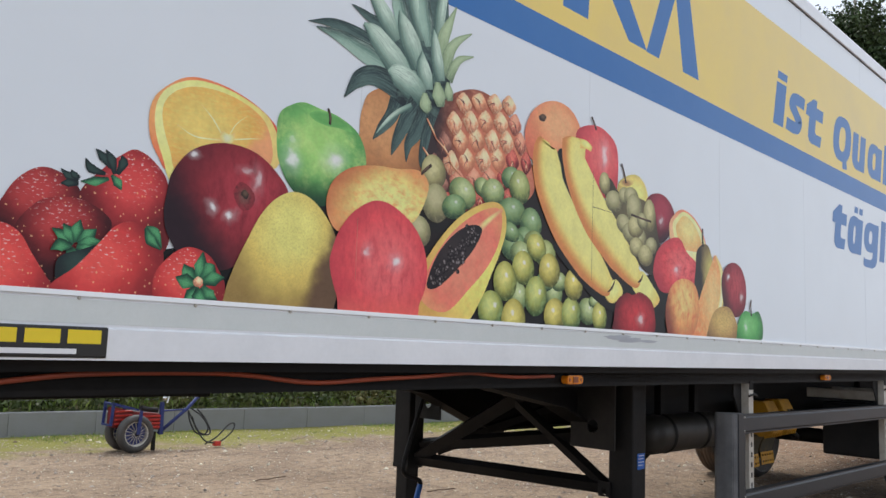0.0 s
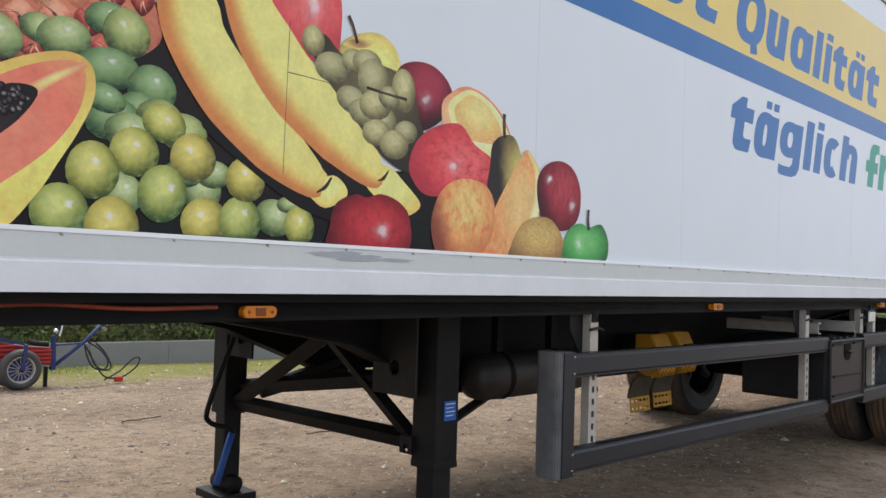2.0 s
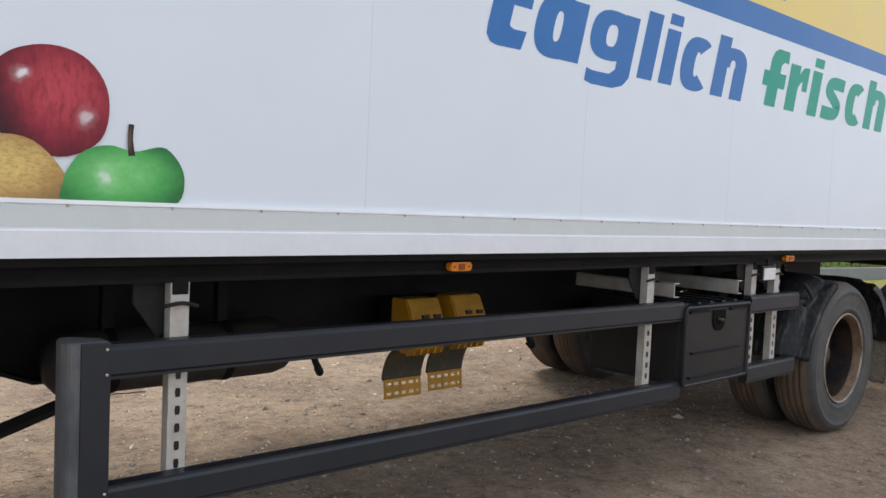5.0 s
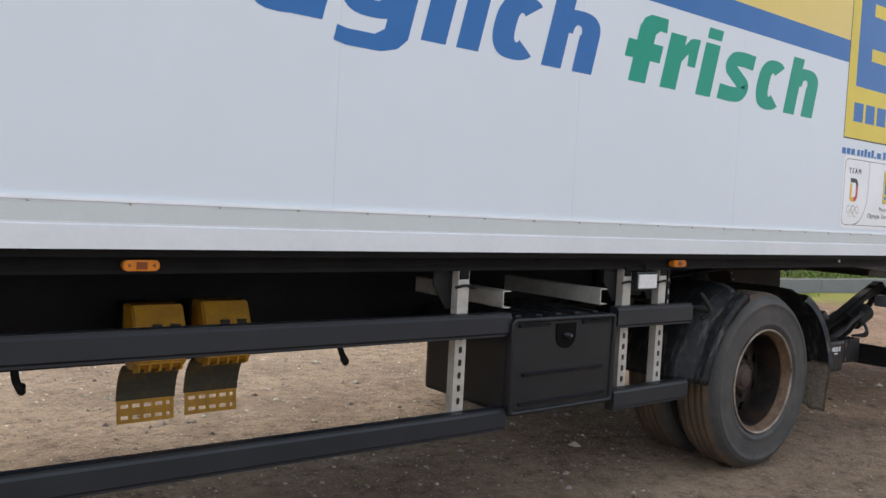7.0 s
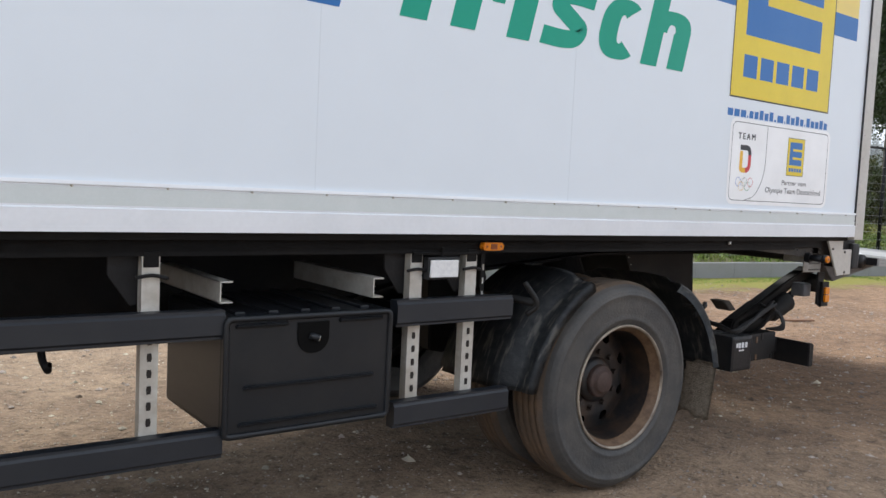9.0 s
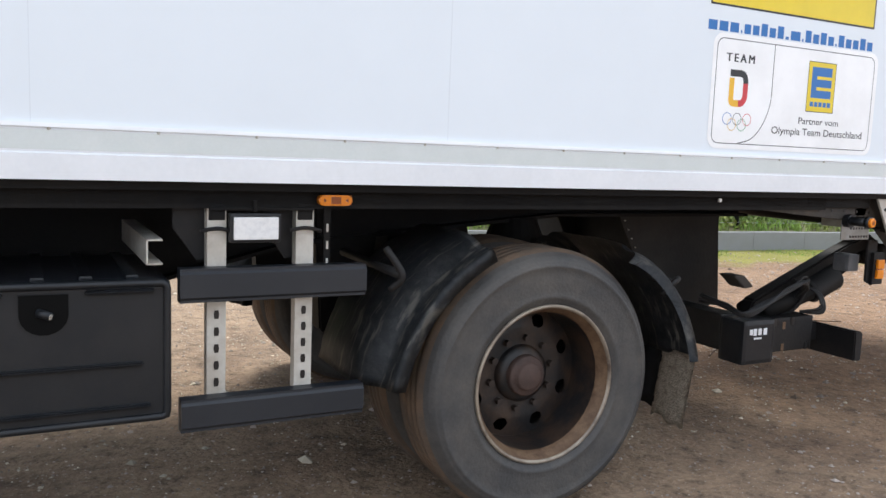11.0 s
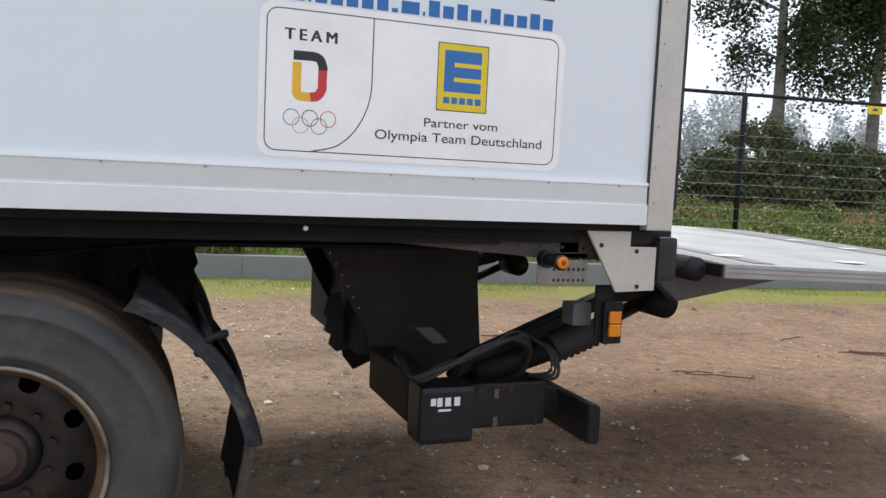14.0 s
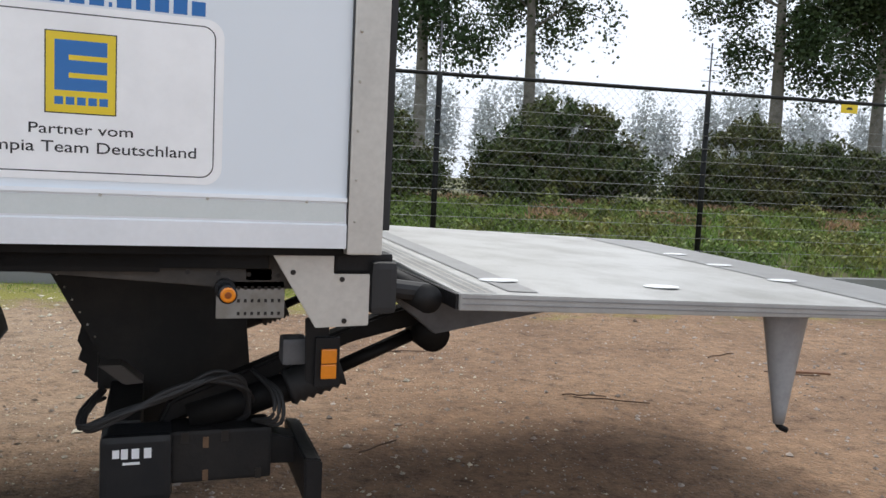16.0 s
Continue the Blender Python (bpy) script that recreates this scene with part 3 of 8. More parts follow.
# ---- tool box ----
TX0, TX1, TZ0, TZ1 = 5.838, 6.485, 0.535, 0.942
tb = part("tool_box", box(TX0 + 0.004, TX1 - 0.004, 0.034, 0.60, TZ0 + 0.004, TZ1 + 0.002, 0.02), PLASTIC, trailer, "black plastic tool box")
part("lid", box(TX0, TX1, 0.016, 0.038, TZ0, TZ1, 0.018), PLASTIC, tb, "black ribbed lid")
for x0, x1, z in ((TX0 + 0.038, TX0 + 0.225, TZ1 - 0.024), (TX1 - 0.225, TX1 - 0.045, TZ1 - 0.024), (TX0 + 0.07, TX1 - 0.075, TZ0 + 0.175), (TX0 + 0.055, TX1 - 0.055, TZ0 + 0.052)):
    part("rib", prism([(0.000, z), (0.022, z + 0.004), (0.022, z - 0.014), (0.004, z - 0.012)], x0, x1, "x", 0.004), PLASTIC, tb)
rim_line = []
for cx, cz, a0 in ((TX1 - 0.028, TZ0 + 0.028, -90), (TX1 - 0.028, TZ1 - 0.026, 0), (TX0 + 0.026, TZ1 - 0.024, 90), (TX0 + 0.026, TZ0 + 0.028, 180)):
    rim_line += [(cx + 0.018 * math.cos(radians(a0 + 18 * i)), 0.015, cz + 0.018 * math.sin(radians(a0 + 18 * i))) for i in range(6)]
part("lid_rim", tube(rim_line + rim_line[:2], 0.011, 8), PLASTIC, tb, "raised rounded rim of the lid", True)
LX, LZ = 6.160, 0.858
# the recess is a thin raised plate, its inner shade put into the black
recess = [(LX - 0.06, LZ + 0.055), (LX + 0.06, LZ + 0.055), (LX + 0.06, LZ + 0.01)] + [(LX + 0.06 * math.cos(a), LZ + 0.055 * math.sin(a)) for a in np.linspace(-0.1, -math.pi + 0.1, 10)] + [(LX - 0.06, LZ + 0.01)]
part("latch_recess_shade", prism(recess, 0.0105, 0.0165), material("recess_shade_black", (0.003, 0.003, 0.003), 0.7, gloss=0.1), tb, "latch recess, its shade put into a flat black plate")
latch = part("latch", tube([(LX - 0.015, 0.014, LZ + 0.008), (LX + 0.015, -0.004, LZ - 0.002)], 0.012, 12), PLASTIC, tb, smooth=True)
part("lock", tube([(LX + 0.0145, -0.0035, LZ - 0.0018), (LX + 0.017, -0.005, LZ - 0.0026)], 0.008, 12), GALV, latch)
for k in range(5):
    part("top_rib", box(TX0 + 0.05 + 0.12 * k, TX0 + 0.085 + 0.12 * k, 0.05, 0.58, TZ1, TZ1 + 0.012, 0.005), PLASTIC, tb)

# ---- steel channels and work lamp ----
def channel(x, y0):
    bm = box(x - 0.045, x - 0.040, y0, 0.72, 0.978, 1.052, 0.001)
    box(x - 0.045, x, y0, 0.72, 1.047, 1.052, 0.001, bm=bm)
    box(x - 0.045, x, y0, 0.72, 0.978, 0.983, 0.001, bm=bm)
    return part("steel_channel", bm, GALV, trailer, "galvanised steel channel")


channel(5.895, 0.092)
channel(6.470, 0.062)
wlamp = part("work_lamp", box(6.657, 6.812, 0.045, 0.075, 1.040, 1.128, 0.006), PLASTIC, trailer, "white work lamp in a black frame")
part("lens", box(6.667, 6.802, 0.038, 0.047, 1.049, 1.117, 0.005), WHITE_LENS, wlamp, "frosted faceted lens")
part("lamp_bar", box(6.60, 6.92, 0.06, 0.072, 1.135, 1.145, 0.002), BLACK, trailer)
part("lamp_screw", tube([(6.735, 0.06, 1.13), (6.735, 0.06, 1.165)], 0.008, 8), BLACK, wlamp)
strap = part("slotted_strap", box(6.966, 6.987, 0.10, 0.104, 0.90, 1.16, 0), BLACK, trailer, "thin black slotted strap")
for k in range(3):
    part("strap_slot", box(6.973, 6.980, 0.0975, 0.0995, 0.955 + 0.055 * k, 0.98 + 0.055 * k, 0), GALV, strap)

# ---- wheels ----
WX, WZ = 7.803, 0.500


def tyre_bm(y0):
    prof = [(0.288, 0.022), (0.300, 0.010), (0.318, 0.002), (0.324, -0.003), (0.331, 0.000), (0.352, -0.001), (0.40, -0.004), (0.425, -0.003), (0.430, -0.007), (0.436, -0.003), (0.444, 0.002), (0.449, 0.002), (0.453, 0.009), (0.462, 0.014), (0.466, 0.022), (0.476, 0.034), (0.484, 0.050)]
    for k in range(4):
        g = 0.058 + k * 0.040
        prof += [(0.489, g), (0.490, g + 0.012), (0.480, g + 0.014), (0.480, g + 0.020), (0.490, g + 0.022)]
    prof += [(0.484, 0.215), (0.476, 0.231), (0.462, 0.249), (0.44, 0.263), (0.40, 0.269), (0.345, 0.265), (0.30, 0.255), (0.288, 0.243)]
    return lathe([(0.288 + (r - 0.288) * 1.06, y + y0) for r, y in prof], WX, WZ, 80)


def tyre_part(y0, parent):
    ob = part("tyre", tyre_bm(y0), TYRE, parent, "worn dusty tyre", True)
    ob.data.materials.append(TREAD)
    for p in ob.data.polygons:
        c = p.center
        if math.hypot(c.x - WX, c.z - WZ) > 0.486:
            p.material_index = 1
    return ob


NUT = material("dark_rusty_nut", (0.028, 0.019, 0.015), 0.7, spots=(0.06, 0.04, 0.03), scale=20, amount=0.6)


def rim_parts(y0, parent, s=1):
    """Deep dished wheel disc; s turns the dish for the other side."""
    Y = lambda v: y0 + s * v
    lip = lathe([(0.292, Y(0.012)), (0.299, Y(0.004)), (0.296, Y(-0.004)), (0.288, Y(-0.004)), (0.284, Y(0.004))], WX, WZ, 80)
    part("rim_lip", lip, material("bare_rim_edge", (0.34, 0.29, 0.23), 0.45, 0.4, spots=(0.06, 0.04, 0.03), scale=7, amount=0.9), parent, "rubbed bare rim edge", True)
    part("rim_seat", lathe([(0.284, Y(0.004)), (0.279, Y(0.018)), (0.268, Y(0.030)), (0.262, Y(0.05))], WX, WZ, 80), RUST, parent, "rusty rim seat", True)
    part("rim_barrel", lathe([(0.262, Y(0.05)), (0.258, Y(0.12)), (0.256, Y(0.195))], WX, WZ, 80), RIM, parent, smooth=True)
    bm = bmesh.new()
    n = 96
    radii = [(0.256, 0.195), (0.243, 0.192), (0.235, 0.189), (0.186, 0.180), (0.174, 0.178), (0.145, 0.182), (0.09, 0.182)]
    rings = []
    for q, (r, v) in enumerate(radii):
        ring = []
        for k in range(n):
            f = (k % 12)
            rr = r
            if q == 2 and f in (4, 8):
                rr = 0.220
            if q == 3 and f in (4, 8):
                rr = 0.200
            a = 2 * math.pi * (k + 0.5) / n
            ring.append(bm.verts.new((WX + rr * math.cos(a), Y(v), WZ + rr * math.sin(a))))
        rings.append(ring)
    for q in range(len(rings) - 1):
        for k in range(n):
            if q == 2 and 4 <= k % 12 < 8:
                continue
            bm.faces.new((rings[q][k], rings[q][(k + 1) % n], rings[q + 1][(k + 1) % n], rings[q + 1][k]))
    part("wheel_disc", bm, RIM, parent, "grey steel disc with oval hand holes", True)
    part("hub_flange", lathe([(0.112, Y(0.182)), (0.108, Y(0.160)), (0.098, Y(0.156)), (0.092, Y(0.150)), (0.070, Y(0.150))], WX, WZ, 40), RIM, parent, "dark hub flange", True)
    part("hub", lathe([(0.080, Y(0.152)), (0.079, Y(0.130)), (0.072, Y(0.122)), (0.058, Y(0.124)), (0.054, Y(0.112)), (0.046, Y(0.107)), (0.001, Y(0.105))], WX, WZ, 40), HUB, parent, "rusty brown hub", True)
    for k in range(10):
        a = 2 * math.pi * (k + 0.3) / 10
        c = (WX + 0.138 * math.cos(a), WZ + 0.138 * math.sin(a))
        part("wheel_nut", tube([(c[0], Y(0.185), c[1]), (c[0], Y(0.158), c[1])], 0.014, 6), NUT, parent)
    part("brake_drum", lathe([(0.24, Y(0.21)), (0.24, Y(0.34)), (0.05, Y(0.34))], WX, WZ, 40), BLACK, parent)


def wheel(y0, outer, s=1):
    w = part("wheel", lathe([(0.285, y0 + 0.05), (0.280, y0 + 0.21)], WX, WZ, 48), RIM, trailer, "twin-mounted truck wheel")
    tyre_part(y0, w)
    if outer:
        rim_parts(y0 + 0.006 if s > 0 else y0 + 0.259, w, s)


wheel(0.020, True)
wheel(0.350, False)
wheel(1.885, False)
wheel(2.215, True, -1)
part("axle", tube([(WX, 0.25, WZ), (WX, 2.25, WZ)], 0.075, 20), BLACK, trailer, smooth=True)
for y in (0.76, 1.74):
    part("axle_hanger", prism([(7.135, 1.1), (7.42, 1.1), (7.36, 0.66), (7.26, 0.58), (7.165, 0.60), (7.15, 0.85)], y - 0.05, y + 0.05, bevel=0.008), BLACK, trailer)
    part("trailing_arm", tube([(7.27, y, 0.70), (7.78, y, 0.60), (8.12, y, 0.66)], 0.05, 8), BLACK, trailer)
    part("air_spring", lathe([(0.06, 0), (0.13, 0.05), (0.13, 0.25), (0.1, 0.33)], 0, 0, 20), BLACK, trailer).matrix_basis = Matrix.Translation(Vector((8.10, y, 0.72)) - trailer.location) @ Matrix.Rotation(math.pi / 2, 4, "X")


# ---- mudguards ----
SCUFFED = material("scuffed_black_plastic", (0.019, 0.022, 0.026), 0.40, spots=(0.15, 0.145, 0.135), scale=28, amount=0.22, fine=120, bump=0.15, grain=0.2)
sn, sl = SCUFFED.node_tree.nodes, SCUFFED.node_tree.links
streak = sn.new("ShaderNodeTexNoise")
streak.inputs["Scale"].default_value, streak.inputs["Detail"].default_value = 1.0, 5
stretch = sn.new("ShaderNodeMapping")
stretch.inputs["Scale"].default_value = (9, 60, 9)
sl.new(sn["Texture Coordinate"].outputs["Object"], stretch.inputs["Vector"])
sl.new(stretch.outputs["Vector"], streak.inputs["Vector"])
worn = sn.new("ShaderNodeMapRange")
worn.inputs["From Min"].default_value, worn.inputs["From Max"].default_value, worn.inputs["To Max"].default_value = 0.56, 0.70, 0.7
sl.new(streak.outputs["Fac"], worn.inputs["Value"])
scrape = sn.new("ShaderNodeMix")
scrape.data_type = "RGBA"
scrape.inputs["B"].default_value = (0.20, 0.185, 0.16, 1)
sl.new(worn.outputs["Result"], scrape.inputs["Factor"])
sl.new(sn["Principled BSDF"].inputs["Base Color"].links[0].from_socket, scrape.inputs["A"])
sl.new(scrape.outputs["Result"], sn["Principled BSDF"].inputs["Base Color"])


def mudguard(a0, a1, flare, bend, label, base=0.585, swell=0.0):
    """A curved plastic guard over the twin tyres from angle a0 to a1, with a rolled outer lip."""
    prof = [(-0.045, -0.004), (-0.012, -0.012), (0.0, -0.006), (0.006, 0.01), (0.004, 0.045), (0.012, 0.07), (0.035, 0.10), (0.045, 0.16), (0.05, 0.25), (0.045, 0.35), (0.045, 0.50), (0.03, 0.56), (0.006, 0.585), (0.006, 0.62), (-0.03, 0.63)]
    bm = bmesh.new()
    rings = []
    k = 22
    for i in range(k + 1):
        t = i / k
        a = radians(a0 + (a1 - a0) * t)
        r = base + flare * t ** bend
        wide = swell * (0.15 + 0.85 * math.sin(min(1.0, t * 1.15) * 1.9))
        crease = (0.002 * math.sin(t * 31) + 0.0015 * math.sin(t * 57 + 1)) if swell else 0.0
        rings.append([bm.verts.new((WX + (r + dr + (wide * min(1.0, (y - 0.045) / 0.10) + crease if 0.05 < y < 0.55 else 0)) * math.cos(a), y, WZ + (r + dr + (wide * min(1.0, (y - 0.045) / 0.10) + crease if 0.05 < y < 0.55 else 0)) * math.sin(a))) for dr, y in prof])
    for p, q in zip(rings, rings[1:]):
        for j in range(len(prof) - 1):
            bm.faces.new((p[j], p[j + 1], q[j + 1], q[j]))
    geom = bm.faces[:]
    bmesh.ops.solidify(bm, geom=geom, thickness=0.005)
    return part("mudguard", bm, SCUFFED, trailer, label, True)


mudguard(118, 176, 0.052, 1.5, "scuffed black plastic front mudguard quarter", 0.574, 0.045)
mudguard(54, 3, 0.118, 0.8, "black plastic rear mudguard quarter", 0.596, -0.07)
mgf = mudguard(119, 181, 0.085, 1.7, "black plastic front mudguard quarter")
mgf.location.y += 1.87
mgr = mudguard(54, 3, 0.118, 0.8, "black plastic rear mudguard quarter", 0.596)
mgr.location.y += 1.87
ragged = random.Random(9)
edge = [(8.45 + ragged.uniform(-0.008, 0.016), 1.06 - 0.032 * i) for i in range(17)]
part("inner_guard", prism([(7.95, 0.56), (7.95, 1.12), (8.42, 1.12)] + edge, 1.845, 1.858), BLACK, trailer, "black splash plate with a frayed edge")
for ob in (mgf, mgr):
    ob.data.materials[0] = BLACK
def flap_sheet(y0, y1, top, bottom, seed):
    """Rubber sheet that carries on below the rear guard, with an uneven lower edge."""
    fr = random.Random(seed)
    bm = bmesh.new()
    cols = 9
    low = [bottom + fr.uniform(-0.012, 0.02) for j in range(cols + 1)]
    grid = []
    for i in range(14):
        t = i / 13
        row = []
        for j in range(cols + 1):
            z = top + (low[j] - top) * t
            x = float(np.interp(z, [0.25, 0.55, 0.66, 0.76, 0.88], [8.455, 8.502, 8.483, 8.440, 8.355]))
            row.append(bm.verts.new((x + fr.uniform(-0.002, 0.002), y0 + (y1 - y0) * j / cols, z)))
        grid.append(row)
    for p, q in zip(grid, grid[1:]):
        for j in range(cols):
            bm.faces.new((p[j], p[j + 1], q[j + 1], q[j]))
    bmesh.ops.solidify(bm, geom=bm.faces[:], thickness=0.010)
    return bm


flap = part("mud_flap", flap_sheet(0.18, 0.60, 0.88, 0.30, 3), RUBBER, trailer, "black rubber flap behind the wheel", True)
part("mud_crust", flap_sheet(-0.004, 0.185, 0.555, 0.265, 4), MUD, flap, "thick crust of dried mud", True)
for (x, z, d) in ((7.20, 0.93, (-0.10, 0.03)), (8.36, 0.86, (0.10, -0.05))):
    part("guard_stay", tube([(x, 0.02, z), (x, 0.55, z + 0.01)], 0.016, 10), DUSTY, trailer, smooth=True)
    part("stay_clamp", tube(smooth_line([(x - 0.03, 0.03, z - 0.05), (x, 0.0, z), (x + d[0] * 0.5, 0.03, z + d[1] + 0.06)], 5), 0.012, 10), DUSTY, trailer, smooth=True)

# ---- tail lift ----
LIFT = material("dusty_lift_steel", (0.008, 0.0078, 0.0075), 0.65, spots=(0.034, 0.029, 0.025), scale=4, amount=0.6, bump=0.15)
wing = [(8.86, 1.12), (9.62, 1.12), (9.62, 0.98), (9.66, 0.55), (9.22, 0.35), (9.165, 0.42), (9.11, 0.66), (9.01, 0.84)]
part("lift_bracket", prism(wing, 1.00, 1.012, bevel=0.002), LIFT, trailer, "black riveted tail-lift mounting plate")
part("lift_bracket", prism(wing, 1.60, 1.612, bevel=0.002), BLACK, trailer)
part("lift_box", box(9.08, 9.64, 1.02, 2.04, 0.56, 1.12, 0.01), LIFT, trailer, "black sheet steel housing of the lift")
part("frame_tail", prism([(8.7, 1.2), (9.75, 1.2), (9.75, 1.09), (9.55, 1.085), (8.9, 1.14), (8.7, 1.15)], 0.10, 0.116, bevel=0.002), material("dusty_brown_steel", (0.045, 0.04, 0.036), 0.7, spots=(0.1, 0.085, 0.07), scale=6, amount=0.6, bump=0.2), trailer, "dusty tail beam with bolt holes")
for i in range(7):
    s = new("rivet", rivet_ob.data)
    s.parent = trailer
    s.location = Vector((8.91 + 0.027 * i, 0.996, 1.06 - 0.048 * i)) - trailer.location
for i in range(9):
    part("bolt_hole", tube([(8.95 + i * 0.085, 0.097, 1.152 - i * 0.003), (8.95 + i * 0.085, 0.0995, 1.152 - i * 0.003)], 0.007, 8), SIGN_BLACK, trailer)
part("clip", tube([(8.64, 0.07, 1.18), (8.64, 0.06, 1.18)], 0.008, 8), WHITE_INK, trailer)

part("frayed_flap", prism([(9.06, 0.80), (9.005, 0.785), (8.985, 0.70), (9.002, 0.665), (8.988, 0.62), (9.022, 0.60), (9.012, 0.555), (9.05, 0.52), (9.11, 0.53), (9.09, 0.66)], 1.285, 1.297), RUBBER, trailer, "frayed black rubber flap")
gusset = part("corner_gusset", prism([(9.605, 1.198), (9.785, 1.198), (9.785, 1.140), (9.895, 1.140), (9.895, 0.985), (9.735, 0.980)], 0.04, 0.052, bevel=0.002), POST, trailer, "pale steel corner gusset plate")
for x, z in ((9.665, 1.145), (9.81, 1.125), (9.82, 1.0)):
    part("bolt_hole", tube([(x, 0.0365, z), (x, 0.041, z)], 0.008, 10), SIGN_BLACK, gusset)
part("rubber_buffer", box(9.898, 9.980, 0.03, 0.22, 1.018, 1.178, 0.022), RUBBER, trailer, "black rubber loading buffer")
part("sill", box(9.79, 9.97, 0.06, 2.44, 1.14, 1.2, 0.01), DUSTY, trailer)

ZINC = material("dull_zinc_plate", (0.30, 0.295, 0.28), 0.5, 0.3, spots=(0.17, 0.15, 0.12), scale=14, amount=0.6)
lp = part("lamp_plate", box(9.455, 9.652, 0.10, 0.106, 1.0, 1.112, 0.003), ZINC, trailer, "perforated galvanised lamp bracket")
part("plate_tab", box(9.535, 9.615, 0.10, 0.106, 1.110, 1.150, 0.003), ZINC, lp)
part("plate_arm", box(9.57, 9.61, 0.106, 0.3, 1.05, 1.09, 0.003), GALV, lp)
for i in range(7):
    for j in range(3):
        x, z = 9.518 + i * 0.0195, 1.014 + j * 0.038
        part("plate_hole", prism([(x - 0.004, z - 0.004), (x + 0.004, z - 0.004), (x + 0.004, z + 0.006), (x - 0.004, z + 0.006)], 0.0975, 0.0995), SIGN_BLACK, lp)
slamp = part("side_lamp", tube([(9.478, 0.10, 1.090), (9.478, -0.020, 1.090)], 0.0205, 20), PLASTIC, trailer, "round side lamp with an amber lens", True)
part("lens", tube([(9.478, -0.021, 1.090), (9.478, -0.034, 1.090), (9.478, -0.038, 1.090)], [0.021, 0.021, 0.017], 24), AMBER, slamp, "amber lens")
part("lens_core", tube([(9.478, -0.037, 1.090), (9.478, -0.040, 1.090)], [0.010, 0.008], 16), AMBER_DARK, slamp, "dark centre of the lens")
part("lens_ring", tube([(9.478, -0.006, 1.090), (9.478, -0.026, 1.090)], 0.026, 24), PLASTIC, slamp, "black lamp collar", True)
part("lamp_bezel", tube([(9.478, 0.099, 1.090), (9.478, 0.070, 1.090)], 0.030, 20), PLASTIC, slamp)

# lift crossbar with end cap and underrun bumper
cap = part("end_cap", box(9.132, 9.346, 0.325, 0.48, 0.375, 0.592, 0.022), PLASTIC, trailer, "dark plastic end cap with a small maker's mark")
for x0, x1, z0, z1 in ((9.170, 9.190, 0.524, 0.550), (9.195, 9.215, 0.520, 0.552), (9.226, 9.248, 0.520, 0.552), (9.262, 9.284, 0.520, 0.552), (9.200, 9.250, 0.501, 0.509)):
    part("mark", box(x0, x1, 0.3215, 0.3243, z0, z1, 0), WHITE_INK, cap)
cb = part("lift_crossbar", box(9.340, 9.662, 0.365, 0.52, 0.412, 0.585, 0.012), DUSTY, trailer, "black lift crossbar with slots")
for x, z, w in ((9.385, 0.563, 0.012), (9.51, 0.563, 0.012), (9.45, 0.545, 0.009), (9.45, 0.435, 0.009), (9.62, 0.43, 0.01)):
    part("slot", box(x - w, x + w, 0.362, 0.3645, z - 0.018, z + 0.018, 0), SIGN_BLACK if w > 0.009 else RUST, cb)
part("lift_beam", box(9.13, 9.25, 0.47, 1.0, 0.42, 0.60, 0.012), LIFT, trailer)
bump_out = [(9.740, 0.535), (9.79, 0.53), (9.80, 0.52), (9.80, 0.380), (9.745, 0.385)]
part("bumper_bracket", prism([(9.58, 0.57), (9.75, 0.53), (9.75, 0.44), (9.58, 0.45)], 0.40, 0.50, bevel=0.006), DUSTY, trailer)
part("bumper_bar", prism(bump_out, 0.18, 0.62, bevel=0.006), DUSTY, trailer, "black underrun bumper bar")


def lift_arm(y):
    arm = part("lift_arm", prism([(9.30, 0.575), (9.34, 0.66), (9.95, 0.905), (10.18, 0.985), (10.26, 0.94), (10.2, 0.905), (9.95, 0.845), (9.50, 0.655)], y - 0.04, y + 0.04, bevel=0.01), BLACK, trailer, "black tail-lift arm")
    part("pivot", tube([(10.236, y - 0.08, 0.871), (10.236, y + 0.07, 0.871)], 0.062, 20), BLACK, arm, smooth=True)
    part("cylinder", tube([(9.42, y + 0.10, 0.54), (9.86, y + 0.10, 0.70)], 0.052, 16), BLACK, trailer, "black hydraulic cylinder", True)
    part("boot", tube([(9.80 + 0.012 * i, y + 0.10, 0.675 + 0.0045 * i) for i in range(12)], [0.068 if i % 2 else 0.056 for i in range(12)], 16), RUBBER, trailer, "ribbed rubber boot", True)
    part("rod", tube([(9.93, y + 0.10, 0.725), (10.22, y + 0.10, 0.85)], 0.022, 14), BLACK, trailer, smooth=True)
    return arm


lift_arm(0.50)
part("tilt_cylinder", tube([(9.40, 0.46, 0.60), (9.86, 0.46, 0.73)], 0.05, 16), BLACK, trailer, "black hydraulic tilt cylinder", True)
part("boot", tube([(9.72 + 0.014 * i, 0.46, 0.69 + 0.0052 * i) for i in range(14)], [0.070 if i % 2 else 0.058 for i in range(14)], 16), RUBBER, trailer, "ribbed rubber boot", True)
part("rod", tube([(9.88, 0.46, 0.745), (10.20, 0.52, 0.86)], 0.022, 14), BLACK, trailer, smooth=True)
lift_arm(1.88)
part("hydraulic_rod", tube([(9.64, 0.555, 0.72), (9.90, 0.555, 0.83)], 0.020, 14), CHROME, trailer, "bright chromed hydraulic rod", True)
part("hydraulic_cylinder", tube([(9.36, 0.555, 0.60), (9.66, 0.555, 0.728)], 0.034, 14), BLACK, trailer, smooth=True)

